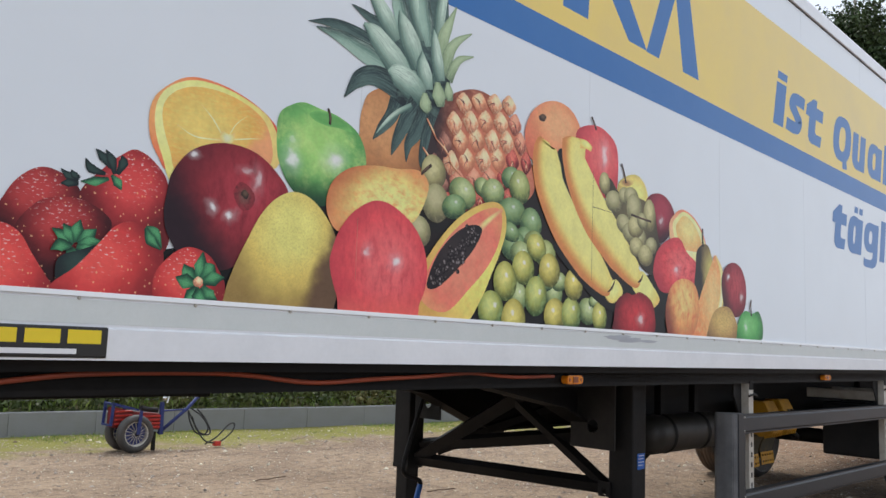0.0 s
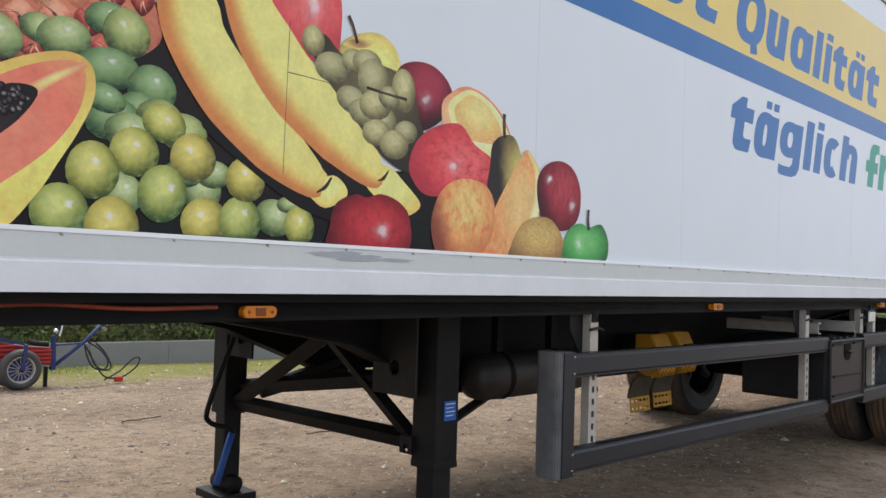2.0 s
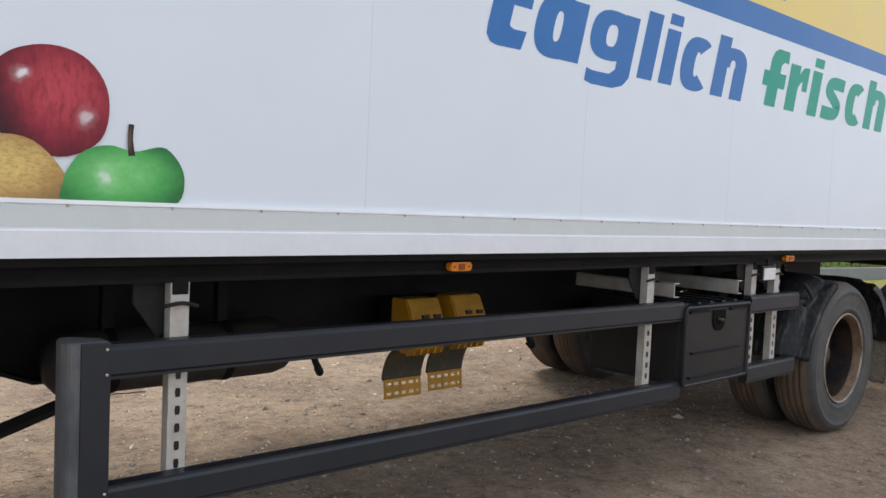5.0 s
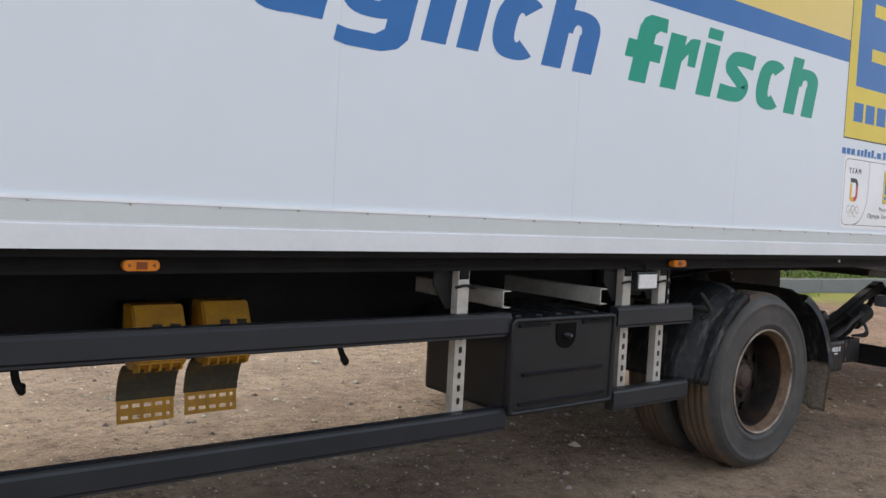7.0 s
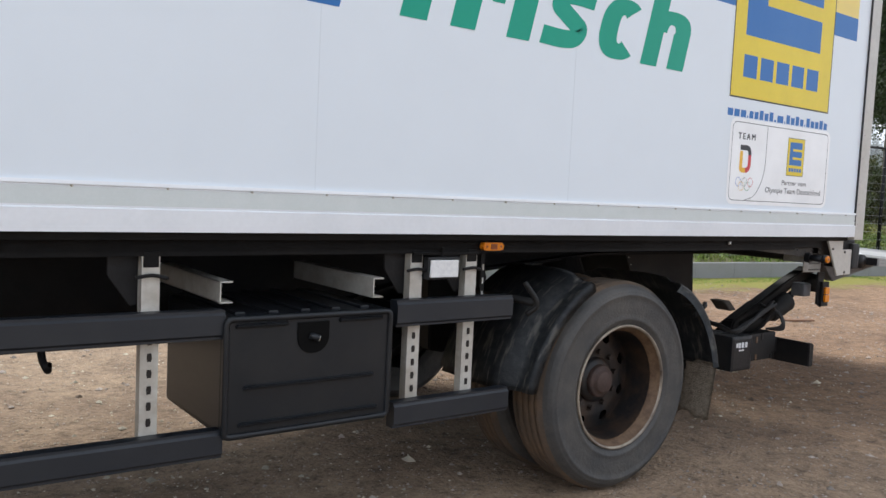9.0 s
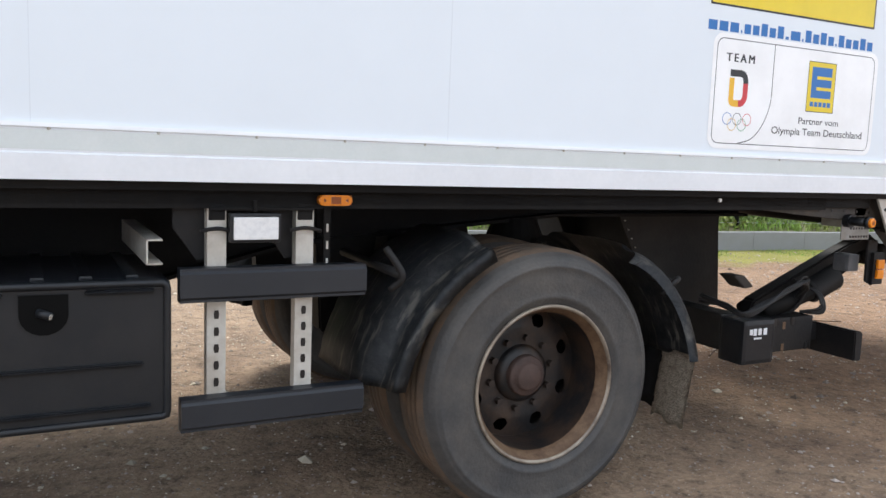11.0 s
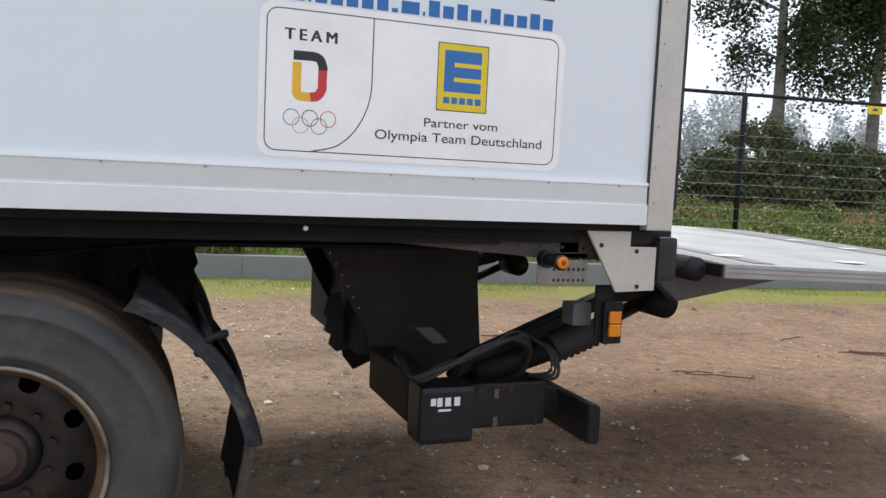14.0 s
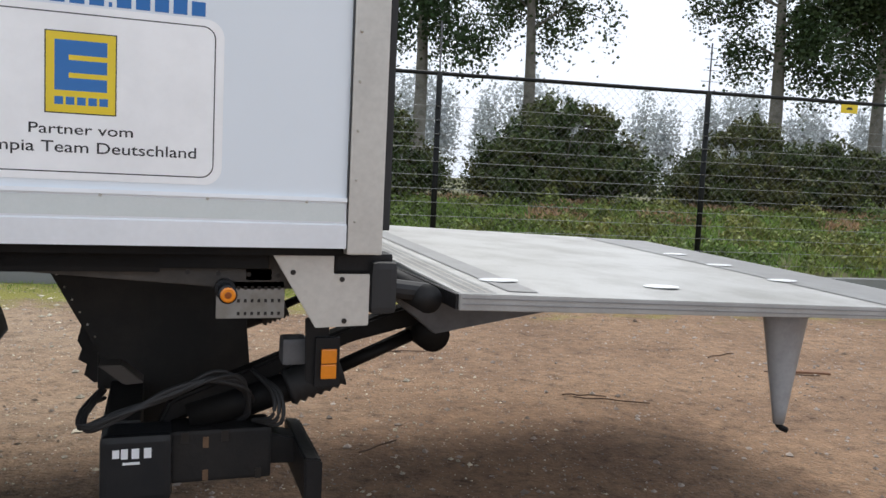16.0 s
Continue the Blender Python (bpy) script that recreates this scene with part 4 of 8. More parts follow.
holder = part("reflector_plate", prism([(9.725, 0.99), (9.80, 0.99), (9.80, 0.79), (9.785, 0.765), (9.73, 0.79)], 0.150, 0.162, bevel=0.003), DUSTY, trailer, "black plate with two orange reflectors")
part("reflector", box(9.772, 9.820, 0.118, 0.132, 0.852, 0.897, 0.004), AMBER, holder, "orange reflector")
part("reflector", box(9.772, 9.820, 0.118, 0.132, 0.804, 0.849, 0.004), AMBER, holder, "orange reflector")
part("reflector_back", box(9.755, 9.832, 0.1325, 0.149, 0.775, 0.93, 0.003), DUSTY, holder)
part("bracket_block", box(9.665, 9.745, 0.20, 0.29, 0.83, 0.915, 0.015), GUARD_END, holder)

hr = random.Random(5)
for k in range(6):
    j = lambda v=0.012: hr.uniform(-v, v)
    line = smooth_line([(9.12 + j(), 0.60, 0.66 + j(0.03)), (9.085 + j(), 0.40 + j(), 0.655 + j()), (9.09 + j(), 0.30 + j(), 0.635 + j(0.008)), (9.19 + j(), 0.27 + j(), 0.675 + j()),
                        (9.33 + j(), 0.27 + j(), 0.735 + j()), (9.45 + j(0.02), 0.28 + j(), 0.785 + j(0.015)), (9.55 + j(0.02), 0.34, 0.745 + j(0.02)), (9.585 + j(0.02), 0.42, 0.64 + j(0.03)), (9.53 + j(0.02), 0.50, 0.57)], 7)
    part("hydraulic_hose", tube(line, hr.uniform(0.006, 0.009), 8), RUBBER, trailer, "black hydraulic hose", True)
for k in range(3):
    line = smooth_line([(9.60 + 0.01 * k, 0.46, 0.76 - 0.01 * k), (9.66 + 0.012 * k, 0.36, 0.70), (9.655 + 0.015 * k, 0.33, 0.63 - 0.012 * k), (9.60, 0.40, 0.60)], 6)
    part("hydraulic_hose", tube(line, 0.007, 8), RUBBER, trailer, "black hydraulic hose", True)
part("hose_clip", prism([(9.12, 0.80), (9.19, 0.80), (9.26, 0.74), (9.20, 0.735)], 0.40, 0.50, bevel=0.004), material("brown_clip", (0.05, 0.042, 0.036), 0.7), trailer)

# platform
def pz(x):
    return 1.087 - 0.035 * (x - 10.17)


PT = 12.55
TILT = 0.024
plat = part("lift_platform", prism([(10.17, pz(10.17)), (PT - 0.10, pz(PT - 0.1)), (PT, pz(PT) - 0.012), (PT, pz(PT) - 0.02), (PT - 0.2, pz(PT) - 0.035), (10.17, pz(10.17) - 0.053)], 0.0, 2.48, bevel=0.003), ALU, trailer, "wide aluminium tail-lift platform, lowered flat")


for v in plat.data.vertices:
    v.co.z += TILT * v.co.y


def deck(x0, x1, y0, y1, mat, name, lift=0.003, label=""):
    bm = bmesh.new()
    v = [bm.verts.new((x, y, pz(x) + TILT * y + lift)) for x, y in ((x0, y0), (x1, y0), (x1, y1), (x0, y1))]
    bm.faces.new(v)
    return part(name, bm, mat, plat, label)


for k, z in enumerate((-0.012, -0.030)):
    part("edge_groove", prism([(10.18, pz(10.18) + z), (PT - 0.12, pz(PT - 0.12) + z), (PT - 0.12, pz(PT - 0.12) + z - 0.004), (10.18, pz(10.18) + z - 0.004)], -0.0025, -0.0004), ALU_DARK, plat)
deck(10.36, 10.47, 0.06, 2.44, ALU_DARK, "ribbed_strip", label="dark worn strip by the hinge")
for k in range(9):
    deck(10.20 + k * 0.012, 10.205 + k * 0.012, 0.02, 2.46, GALV if k % 3 == 0 else ALU_DARK, "hinge_rib")
deck(11.95, 12.42, 0.04, 2.44, ALU_DARK, "worn_strip", label="dark strip across the platform")
for x, y in ((10.42, 0.288), (11.09, 0.288), (11.976, 0.637), (12.03, 1.15), (12.085, 1.61)):
    bm = bmesh.new()
    bm.faces.new([bm.verts.new((x + 0.075 * math.cos(a), y + 0.05 * math.sin(a), pz(x) + TILT * y + 0.006)) for a in np.linspace(0, 2 * math.pi, 20)[:-1]])
    part("foot_switch", bm, LIP, plat, "small bright inset plate")
part("platform_arm", prism([(10.05, 1.02), (10.17, 1.05), (10.85, pz(10.85) - 0.052), (10.40, 0.935), (10.2, 0.90)], 0.30, 0.36, bevel=0.004), GUARD_END, trailer, "grey platform bracket")
part("platform_arm", prism([(10.05, 1.02), (10.17, 1.05), (10.85, pz(10.85) - 0.052), (10.40, 0.935), (10.2, 0.90)], 2.14, 2.20, bevel=0.004), GUARD_END, trailer)
part("hinge_tube", tube([(10.09, 0.06, 1.06), (10.09, 2.42, 1.075)], 0.045, 16), DUSTY, trailer, "dark hinge tube", True)
part("platform_end", box(10.160, 10.171, 0.008, 2.47, 1.037, 1.084, 0.002), DUSTY, plat, "dark open end of the platform profile")
part("hinge_roller", tube([(9.98, 0.10, 1.09), (10.10, 0.10, 1.075)], 0.03, 12), RUBBER, trailer)
leg_bm = bmesh.new()
prev = None
for t in np.linspace(0, 1, 8):
    w, d = 0.108 * (1 - 0.78 * t), 0.06 * (1 - 0.7 * t)
    c = 11.655 + 0.01 * t
    ring = [leg_bm.verts.new((c + w * math.cos(a), 0.25 + d * math.sin(a), 0.99 - 0.475 * t)) for a in np.linspace(0, 2 * math.pi, 17)[:-1]]
    if prev:
        for k in range(16):
            leg_bm.faces.new((prev[k], prev[(k + 1) % 16], ring[(k + 1) % 16], ring[k]))
    else:
        leg_bm.faces.new(ring[::-1])
    prev = ring
leg_bm.faces.new(prev)
pleg = part("platform_foot", leg_bm, material("grey_tapered_foot", (0.33, 0.34, 0.35), 0.45, spots=(0.2, 0.2, 0.2), scale=9, amount=0.5), trailer, "grey tapered support foot under the platform", True)
part("foot_tip", tube(smooth_line([(11.665, 0.25, 0.53), (11.668, 0.25, 0.505), (11.70, 0.24, 0.488)], 4), 0.012, 8), BLACK, pleg)

# ---- printed picture and lettering on the side wall ----
LAYER = 0


def ink_y():
    """Each printed piece lies a hair above the one before."""
    global LAYER
    LAYER += 1
    return -0.0005 - 0.000013 * LAYER


FLOOR_Z = 1.366


def flat(name, rings, mat, parent, label="", centre=None):
    """A flat printed piece from rings of ((x, z), (u, v)), drawn together to a centre."""
    y = ink_y()
    bm = bmesh.new()
    uv = bm.loops.layers.uv.new("uv")
    made = [[(bm.verts.new((x, y, max(z, FLOOR_Z))), q) for (x, z), q in ring] for ring in rings]

    def face(items):
        f = bm.faces.new([v for v, q in items])
        for loop, (v, q) in zip(f.loops, items):
            loop[uv].uv = q
    k = len(made[0])
    for a, b in zip(made, made[1:]):
        for i in range(k):
            face((a[i], a[(i + 1) % k], b[(i + 1) % k], b[i]))
    if centre:
        c = (bm.verts.new((centre[0], y, max(centre[1], FLOOR_Z))), (0, 0))
        for i in range(k):
            face((made[-1][i], made[-1][(i + 1) % k], c))
    else:
        face(made[-1])
    me = bpy.data.meshes.new(name)
    bm.to_mesh(me)
    bm.free()
    me.materials.append(mat)
    ob = new(name, me)
    ob.parent = parent
    return tagged(ob, label)


def blob(name, cx, cz, rx, rz, mat, tilt=0.0, egg=0.0, notch=0.0, label="", n=36):
    """A rounded fruit outline: egg pulls one end to a point, notch dents the top."""
    t = radians(tilt)

    def ring(s):
        out = []
        for i in range(n):
            a = 2 * math.pi * i / n
            u, v = math.cos(a), math.sin(a)
            x = u * (1 - egg * v)
            z = v - notch * max(0, v) ** 2 * math.exp(-(u * 3.2) ** 2)
            out.append(((cx + s * (rx * x * math.cos(t) - rz * z * math.sin(t)), cz + s * (rx * x * math.sin(t) + rz * z * math.cos(t))), (s * u, s * v)))
        return out
    return flat(name, [ring(1.0), ring(0.55)], mat, side, label, (cx, cz))


def band(name, line, widths, mat, label="", steps=7):
    """A bent tapering shape: banana, leaf or stem."""
    pts = smooth_line([(x, 0, z) for x, z in line], steps)
    n = len(pts)
    wx = np.interp(np.linspace(0, 1, n), np.linspace(0, 1, len(widths)), widths)
    left, right = [], []
    for i, p in enumerate(pts):
        d = (pts[min(i + 1, n - 1)] - pts[max(i - 1, 0)]).normalized()
        o = Vector((-d.z, 0, d.x)) * wx[i]
        u = -1 + 2 * i / (n - 1)
        left.append(((p.x + o.x, p.z + o.z), (u, 1)))
        right.append(((p.x - o.x, p.z - o.z), (u, -1)))
    y = ink_y()
    bm = bmesh.new()
    uv = bm.loops.layers.uv.new("uv")
    L = [(bm.verts.new((a[0], y, max(a[1], FLOOR_Z))), q) for a, q in left]
    R = [(bm.verts.new((a[0], y, max(a[1], FLOOR_Z))), q) for a, q in right]
    for i in range(n - 1):
        items = (L[i], L[i + 1], R[i + 1], R[i])
        f = bm.faces.new([v for v, q in items])
        for loop, (v, q) in zip(f.loops, items):
            loop[uv].uv = q
    me = bpy.data.meshes.new(name)
    bm.to_mesh(me)
    bm.free()
    me.materials.append(mat)
    ob = new(name, me)
    ob.parent = side
    return tagged(ob, label)


def panel_rect(name, x0, x1, z0, z1, mat, label="", parent=None):
    y = ink_y()
    bm = bmesh.new()
    bm.faces.new([bm.verts.new((x, y, z)) for x, z in ((x0, z0), (x1, z0), (x1, z1), (x0, z1))])
    me = bpy.data.meshes.new(name)
    bm.to_mesh(me)
    bm.free()
    me.materials.append(mat)
    ob = new(name, me)
    ob.parent = parent or side
    return tagged(ob, label)


def panel_poly(name, pts, mat, label="", parent=None):
    y = ink_y()
    bm = bmesh.new()
    f = bm.faces.new([bm.verts.new((x, y, z)) for x, z in pts])
    bmesh.ops.triangulate(bm, faces=[f])
    me = bpy.data.meshes.new(name)
    bm.to_mesh(me)
    bm.free()
    me.materials.append(mat)
    ob = new(name, me)
    ob.parent = parent or side
    return tagged(ob, label)


def lettering(name, body, x0, x1, z0, z1, mat, bold=0.0, label="", parent=None, squeeze=1.0, thick=0.0):
    cu = bpy.data.curves.new(name, "FONT")
    cu.body, cu.offset, cu.fill_mode, cu.resolution_u = body, bold, "FRONT", 6
    cu.space_character = squeeze
    tmp = new("letters", cu)
    me = bpy.data.meshes.new_from_object(tmp.evaluated_get(bpy.context.evaluated_depsgraph_get()))
    bpy.data.objects.remove(tmp)
    co = np.empty(len(me.vertices) * 3)
    me.vertices.foreach_get("co", co)
    co = co.reshape(-1, 3)
    lo, hi = co.min(0), co.max(0)
    fat = thick * (x1 - x0)
    bm = bmesh.new()
    for sx, sz in (((0, 0),) if not fat else [(i / 2, 0.12 * j) for i in range(-2, 3) for j in range(-2, 3)]):
        y = ink_y()
        out = np.empty_like(co)
        out[:, 0] = x0 + fat + sx * fat + (co[:, 0] - lo[0]) / (hi[0] - lo[0]) * (x1 - x0 - 2 * fat)
        out[:, 2] = z0 + fat * 0.24 + sz * fat + (co[:, 1] - lo[1]) / (hi[1] - lo[1]) * (z1 - z0 - fat * 0.48)
        out[:, 1] = y
        me.vertices.foreach_set("co", out.ravel())
        bm.from_mesh(me)
    bm.to_mesh(me)
    bm.free()
    me.name = name
    me.materials.clear()
    me.materials.append(mat)
    ob = new(name, me)
    ob.parent = parent or side
    return tagged(ob, label)


# bands, slogan and the big lettering turned into plain slanted bars
BLO, BHI, YTOP = 2.378, 2.508, 3.175
panel_rect("yellow_band", FRONT + 0.05, 9.665, BHI, YTOP, INK_YELLOW, "printed yellow band")
panel_rect("blue_band", FRONT + 0.05, 9.665, BLO, BHI, INK_BLUE, "printed blue band")
for pts in ([(1.42, 2.588), (1.59, 2.588), (1.63, 3.06), (1.46, 3.06)], [(1.895, 2.592), (2.045, 2.592), (1.80, 2.90), (1.63, 2.87)],
            [(2.04, 2.588), (2.15, 2.588), (2.36, 3.06), (2.24, 3.06)], [(2.373, 2.588), (2.531, 2.588), (2.42, 3.06), (2.28, 3.06)]):
    panel_poly("slanted_bar", pts, INK_BLUE, "printed blue bar")
def bowl(cx, cz, a, b, ta, tb, lo=0, hi=360, n=28):
    """Pieces of a squarish ring of outer half sizes a, b and bar widths ta, tb, from one angle to another."""
    out = []
    rim = lambda t, p, q: (cx + p * math.copysign(abs(math.cos(t)) ** 0.78, math.cos(t)), cz + q * math.copysign(abs(math.sin(t)) ** 0.78, math.sin(t)))
    turn = [radians(lo + (hi - lo) * i / n) for i in range(n + 1)]
    for t, u in zip(turn, turn[1:]):
        out.append([rim(t, a, b), rim(u, a, b), rim(u, a - ta, b - tb), rim(t, a - ta, b - tb)])
    return out


def bar(x0, x1, z0, z1):
    return [[(x0, z0), (x1, z0), (x1, z1), (x0, z1)]]


def stroke(line, half):
    """Pieces of a thick line with square ends."""
    pts = smooth_line([(x, 0, z) for x, z in line], 6)
    side_a, side_b = [], []
    for i, p in enumerate(pts):
        d = (pts[min(i + 1, len(pts) - 1)] - pts[max(i - 1, 0)]).normalized()
        side_a.append((p.x - d.z * half, p.z + d.x * half))
        side_b.append((p.x + d.z * half, p.z - d.x * half))
    return [[side_a[i], side_a[i + 1], side_b[i + 1], side_b[i]] for i in range(len(pts) - 1)]


def letter(ch, x0, x1, X, A, w=0.113):
    """Pieces of one fat upright letter between x0 and x1; X is the height of the low letters, A of the tall ones."""
    W = x1 - x0
    if ch == "l":
        return bar(x0, x1, 0, A)
    if ch == "i":
        return bar(x0, x1, 0, X) + bar(x0 + 0.004, x1, X + 0.022, A + 0.022)
    if ch == "t":
        return [[(x0, X - 0.092), (x1, X - 0.092), (x1, X - 0.012), (x0 + 0.165, X - 0.012), (x0 + 0.165, A - 0.012), (x0 + 0.105, A - 0.012), (x0, X - 0.025)]] + bar(x0 + 0.055, x0 + 0.165, 0.06, X - 0.05) + [
            [(x0 + 0.055, 0.08), (x0 + 0.058, 0.035), (x0 + 0.085, 0.008), (x0 + 0.12, 0), (x1 - 0.012, 0.002), (x1, 0.074), (x0 + 0.19, 0.072), (x0 + 0.168, 0.082)]]
    if ch in "aä":
        dots = bar(x0 + 0.105, x0 + 0.175, X + 0.026, X + 0.070) + bar(x0 + 0.205, x0 + 0.275, X + 0.026, X + 0.070) if ch == "ä" else []
        return bowl(x0 + (W - 0.03) / 2, X / 2, (W - 0.03) / 2, X / 2 + 0.003, 0.108, 0.068) + bar(x1 - w, x1, 0, X - 0.008) + dots
    if ch == "g":
        return bowl(x0 + (W - 0.03) / 2, X / 2 + 0.022, (W - 0.03) / 2, X / 2 - 0.020, 0.104, 0.06) + bar(x1 - 0.106, x1, 0.0, X) + [
            [(x1, 0.03), (x1, -0.012), (x1 - 0.035, -0.05), (x1 - 0.10, -0.068), (x0 + 0.07, -0.068), (x0 + 0.02, -0.058), (x0 + 0.018, -0.004), (x0 + 0.06, -0.012), (x1 - 0.14, -0.012), (x1 - 0.106, 0.012), (x1 - 0.106, 0.03)]]
    if ch == "c":
        return bowl(x0 + W * 0.52, X / 2, W * 0.52, X / 2 + 0.003, 0.112, 0.07, 48, 312)
    if ch in "hn":
        return bar(x0, x0 + w, 0, A if ch == "h" else X) + bowl(x0 + W / 2 + 0.012, X - 0.10, W / 2 - 0.012, 0.103, w, 0.062, 0, 180) + bar(x1 - w - 0.008, x1, 0, X - 0.098)
    if ch == "u":
        return bar(x0, x0 + w, 0.098, X) + bowl(x0 + W / 2, 0.10, W / 2, 0.103, w, 0.062, 180, 360) + bar(x1 - w, x1, 0, X)
    if ch == "f":
        return bar(x0, x1 - 0.006, 0.105, 0.187) + bar(x0 + 0.058, x0 + 0.178, 0, X) + [[(x0 + 0.058, X - 0.06), (x0 + 0.060, A - 0.065), (x0 + 0.078, A - 0.022), (x0 + 0.12, A), (x1 - 0.01, A), (x1, A - 0.066), (x0 + 0.205, A - 0.064), (x0 + 0.178, A - 0.085), (x0 + 0.178, X - 0.06)]]
    if ch == "r":
        return bar(x0, x0 + 0.12, 0, X) + [[(x0 + 0.11, X - 0.125), (x0 + 0.12, X - 0.045), (x0 + 0.155, X - 0.008), (x0 + 0.19, X), (x1, X), (x1, X - 0.138), (x1 - 0.062, X - 0.138), (x1 - 0.07, X - 0.082), (x0 + 0.15, X - 0.09), (x0 + 0.12, X - 0.125)]]
    if ch == "s":
        h = 0.038
        return stroke([(x1 - 0.004, X - h - 0.004), (x0 + W * 0.55, X - h), (x0 + 0.075, X - h - 0.012), (x0 + 0.056, X - 0.085), (x0 + 0.10, X / 2 + 0.018), (x1 - 0.10, X / 2 - 0.018), (x1 - 0.056, 0.085), (x1 - 0.075, h + 0.012), (x0 + W * 0.45, h), (x0 + 0.0, h + 0.004)], h)
    if ch == "Q":
        return bowl(x0 + W / 2, A / 2, W / 2, A / 2 + 0.004, 0.110, 0.07) + [[(x0 + W * 0.52, 0.06), (x0 + W * 0.76, 0.06), (x0 + W * 0.86, -0.04), (x0 + W * 0.62, -0.05)]]
    return []


def slogan(letters, base, low, tall, mat, colour):
    """A word of fat slanted letters, each given with its own place along the wall."""
    for ch, x0, x1 in letters:
        bm = bmesh.new()
        for piece in letter(ch, x0, x1, low, tall):
            y = INK0 - 0.0000005 * len(bm.faces)
            f = bm.faces.new([bm.verts.new((x + 0.25 * z, y, base + z)) for x, z in piece])
            f.normal_update()
            if f.normal.y > 0:
                f.normal_flip()
        bmesh.ops.triangulate(bm, faces=bm.faces[:])
        me = bpy.data.meshes.new("slogan_letter")
        bm.to_mesh(me)
        bm.free()
        me.materials.append(mat)
        ob = new("slogan_letter", me)
        ob.parent = side
        tagged(ob, "fat slanted letter printed in " + colour)


INK0 = ink_y() - 0.0004
slogan((("i", 3.420, 3.560), ("s", 3.600, 3.850), ("t", 3.880, 4.160)), 2.585, 0.258, 0.305, INK_BLUE, "blue")
slogan((("Q", 4.360, 4.700), ("u", 4.735, 5.000), ("a", 5.060, 5.376), ("l", 5.425, 5.535), ("i", 5.588, 5.694), ("t", 5.725, 5.970), ("ä", 6.015, 6.320), ("t", 6.362, 6.625)), 2.578, 0.258, 0.305, INK_BLUE, "blue")
slogan((("t", 4.303, 4.565), ("ä", 4.600, 4.892), ("g", 4.932, 5.243), ("l", 5.296, 5.410), ("i", 5.460, 5.568), ("c", 5.612, 5.866), ("h", 5.904, 6.205)), 1.990, 0.254, 0.304, INK_BLUE, "blue")
slogan((("f", 6.390, 6.645), ("r", 6.674, 6.906), ("i", 6.951, 7.073), ("s", 7.130, 7.398), ("c", 7.452, 7.708), ("h", 7.752, 8.060)), 2.002, 0.262, 0.316, INK_GREEN, "green")

# shop emblem as plain blocks
panel_rect("emblem_edge", 8.448, 9.408, 1.930, 3.12, BLACK_INK)
panel_rect("emblem_field", 8.456, 9.400, 1.938, 3.112, INK_YELLOW2, "yellow printed emblem field")
panel_rect("emblem_block", 8.553, 9.272, 2.252, 3.02, INK_BLUE, "blue printed block with yellow bars")
panel_rect("emblem_bar", 8.73, 9.274, 2.425, 2.502, INK_YELLOW2)
panel_rect("emblem_bar", 8.73, 9.274, 2.70, 2.777, INK_YELLOW2)
for k in range(5):
    panel_rect("emblem_stub", 8.552 + k * 0.150, 8.672 + k * 0.150, 2.040, 2.155, INK_BLUE)
# the web address as a row of plain bars, tall and low ones in turn
wx = 8.443
for tall, wide in zip("0000001010 01010110 10".replace(" ", "0"), (5, 5, 5, 1.5, 4, 4, 4, 4, 4, 2.5, 6, 1.5, 4, 4, 4, 4, 1.5, 4, 4, 4, 4, 4)):
    panel_rect("web_address_bar", wx, wx + 0.0108 * wide - 0.008, 1.836, 1.884 if tall == "1" and wide > 3 else 1.873 if wide > 3 else 1.848, INK_BLUE)
    wx += 0.0108 * wide + 0.003

# partner badge
def rounded(x0, x1, z0, z1, r, k=6):
    out = []
    for cx, cz, a0 in ((x1 - r, z0 + r, -90), (x1 - r, z1 - r, 0), (x0 + r, z1 - r, 90), (x0 + r, z0 + r, 180)):
        out += [(cx + r * math.cos(radians(a0 + 90 * i / k)), cz + r * math.sin(radians(a0 + 90 * i / k))) for i in range(k + 1)]
    return out


BX0, BX1, BZ0, BZ1 = 8.477, 9.456, 1.388, 1.830
badge = panel_poly("badge", rounded(BX0, BX1, BZ0, BZ1, 0.048), material("badge_white", (0.95, 0.955, 0.96), 0.3, grain=0.015), "white rounded sticker with a sports team emblem")


def outline_ring(outer, inner, mat, name):
    y = ink_y()
    bm = bmesh.new()
    a = [bm.verts.new((x, y, z)) for x, z in outer]
    b = [bm.verts.new((x, y, z)) for x, z in inner]
    for i in range(len(a)):
        j = (i + 1) % len(a)
        bm.faces.new((a[i], a[j], b[j], b[i]))
    me = bpy.data.meshes.new(name)
    bm.to_mesh(me)
    bm.free()
    me.materials.append(mat)
    ob = new(name, me)
    ob.parent = side
    return ob


outline_ring(rounded(BX0 + 0.020, BX1 - 0.022, BZ0 + 0.019, BZ1 - 0.018, 0.034), rounded(BX0 + 0.0232, BX1 - 0.0252, BZ0 + 0.0222, BZ1 - 0.0212, 0.031), BLACK_INK, "badge_border")
band("badge_divider", [(8.811, 1.811), (8.811, 1.70), (8.808, 1.58), (8.774, 1.492), (8.715, 1.432), (8.636, 1.409)], [0.0018, 0.0018], BLACK_INK)
lettering("badge_word", "TEAM", 8.549, 8.703, 1.725, 1.757, BLACK_INK, 0.0, squeeze=1.5, thick=0.012)
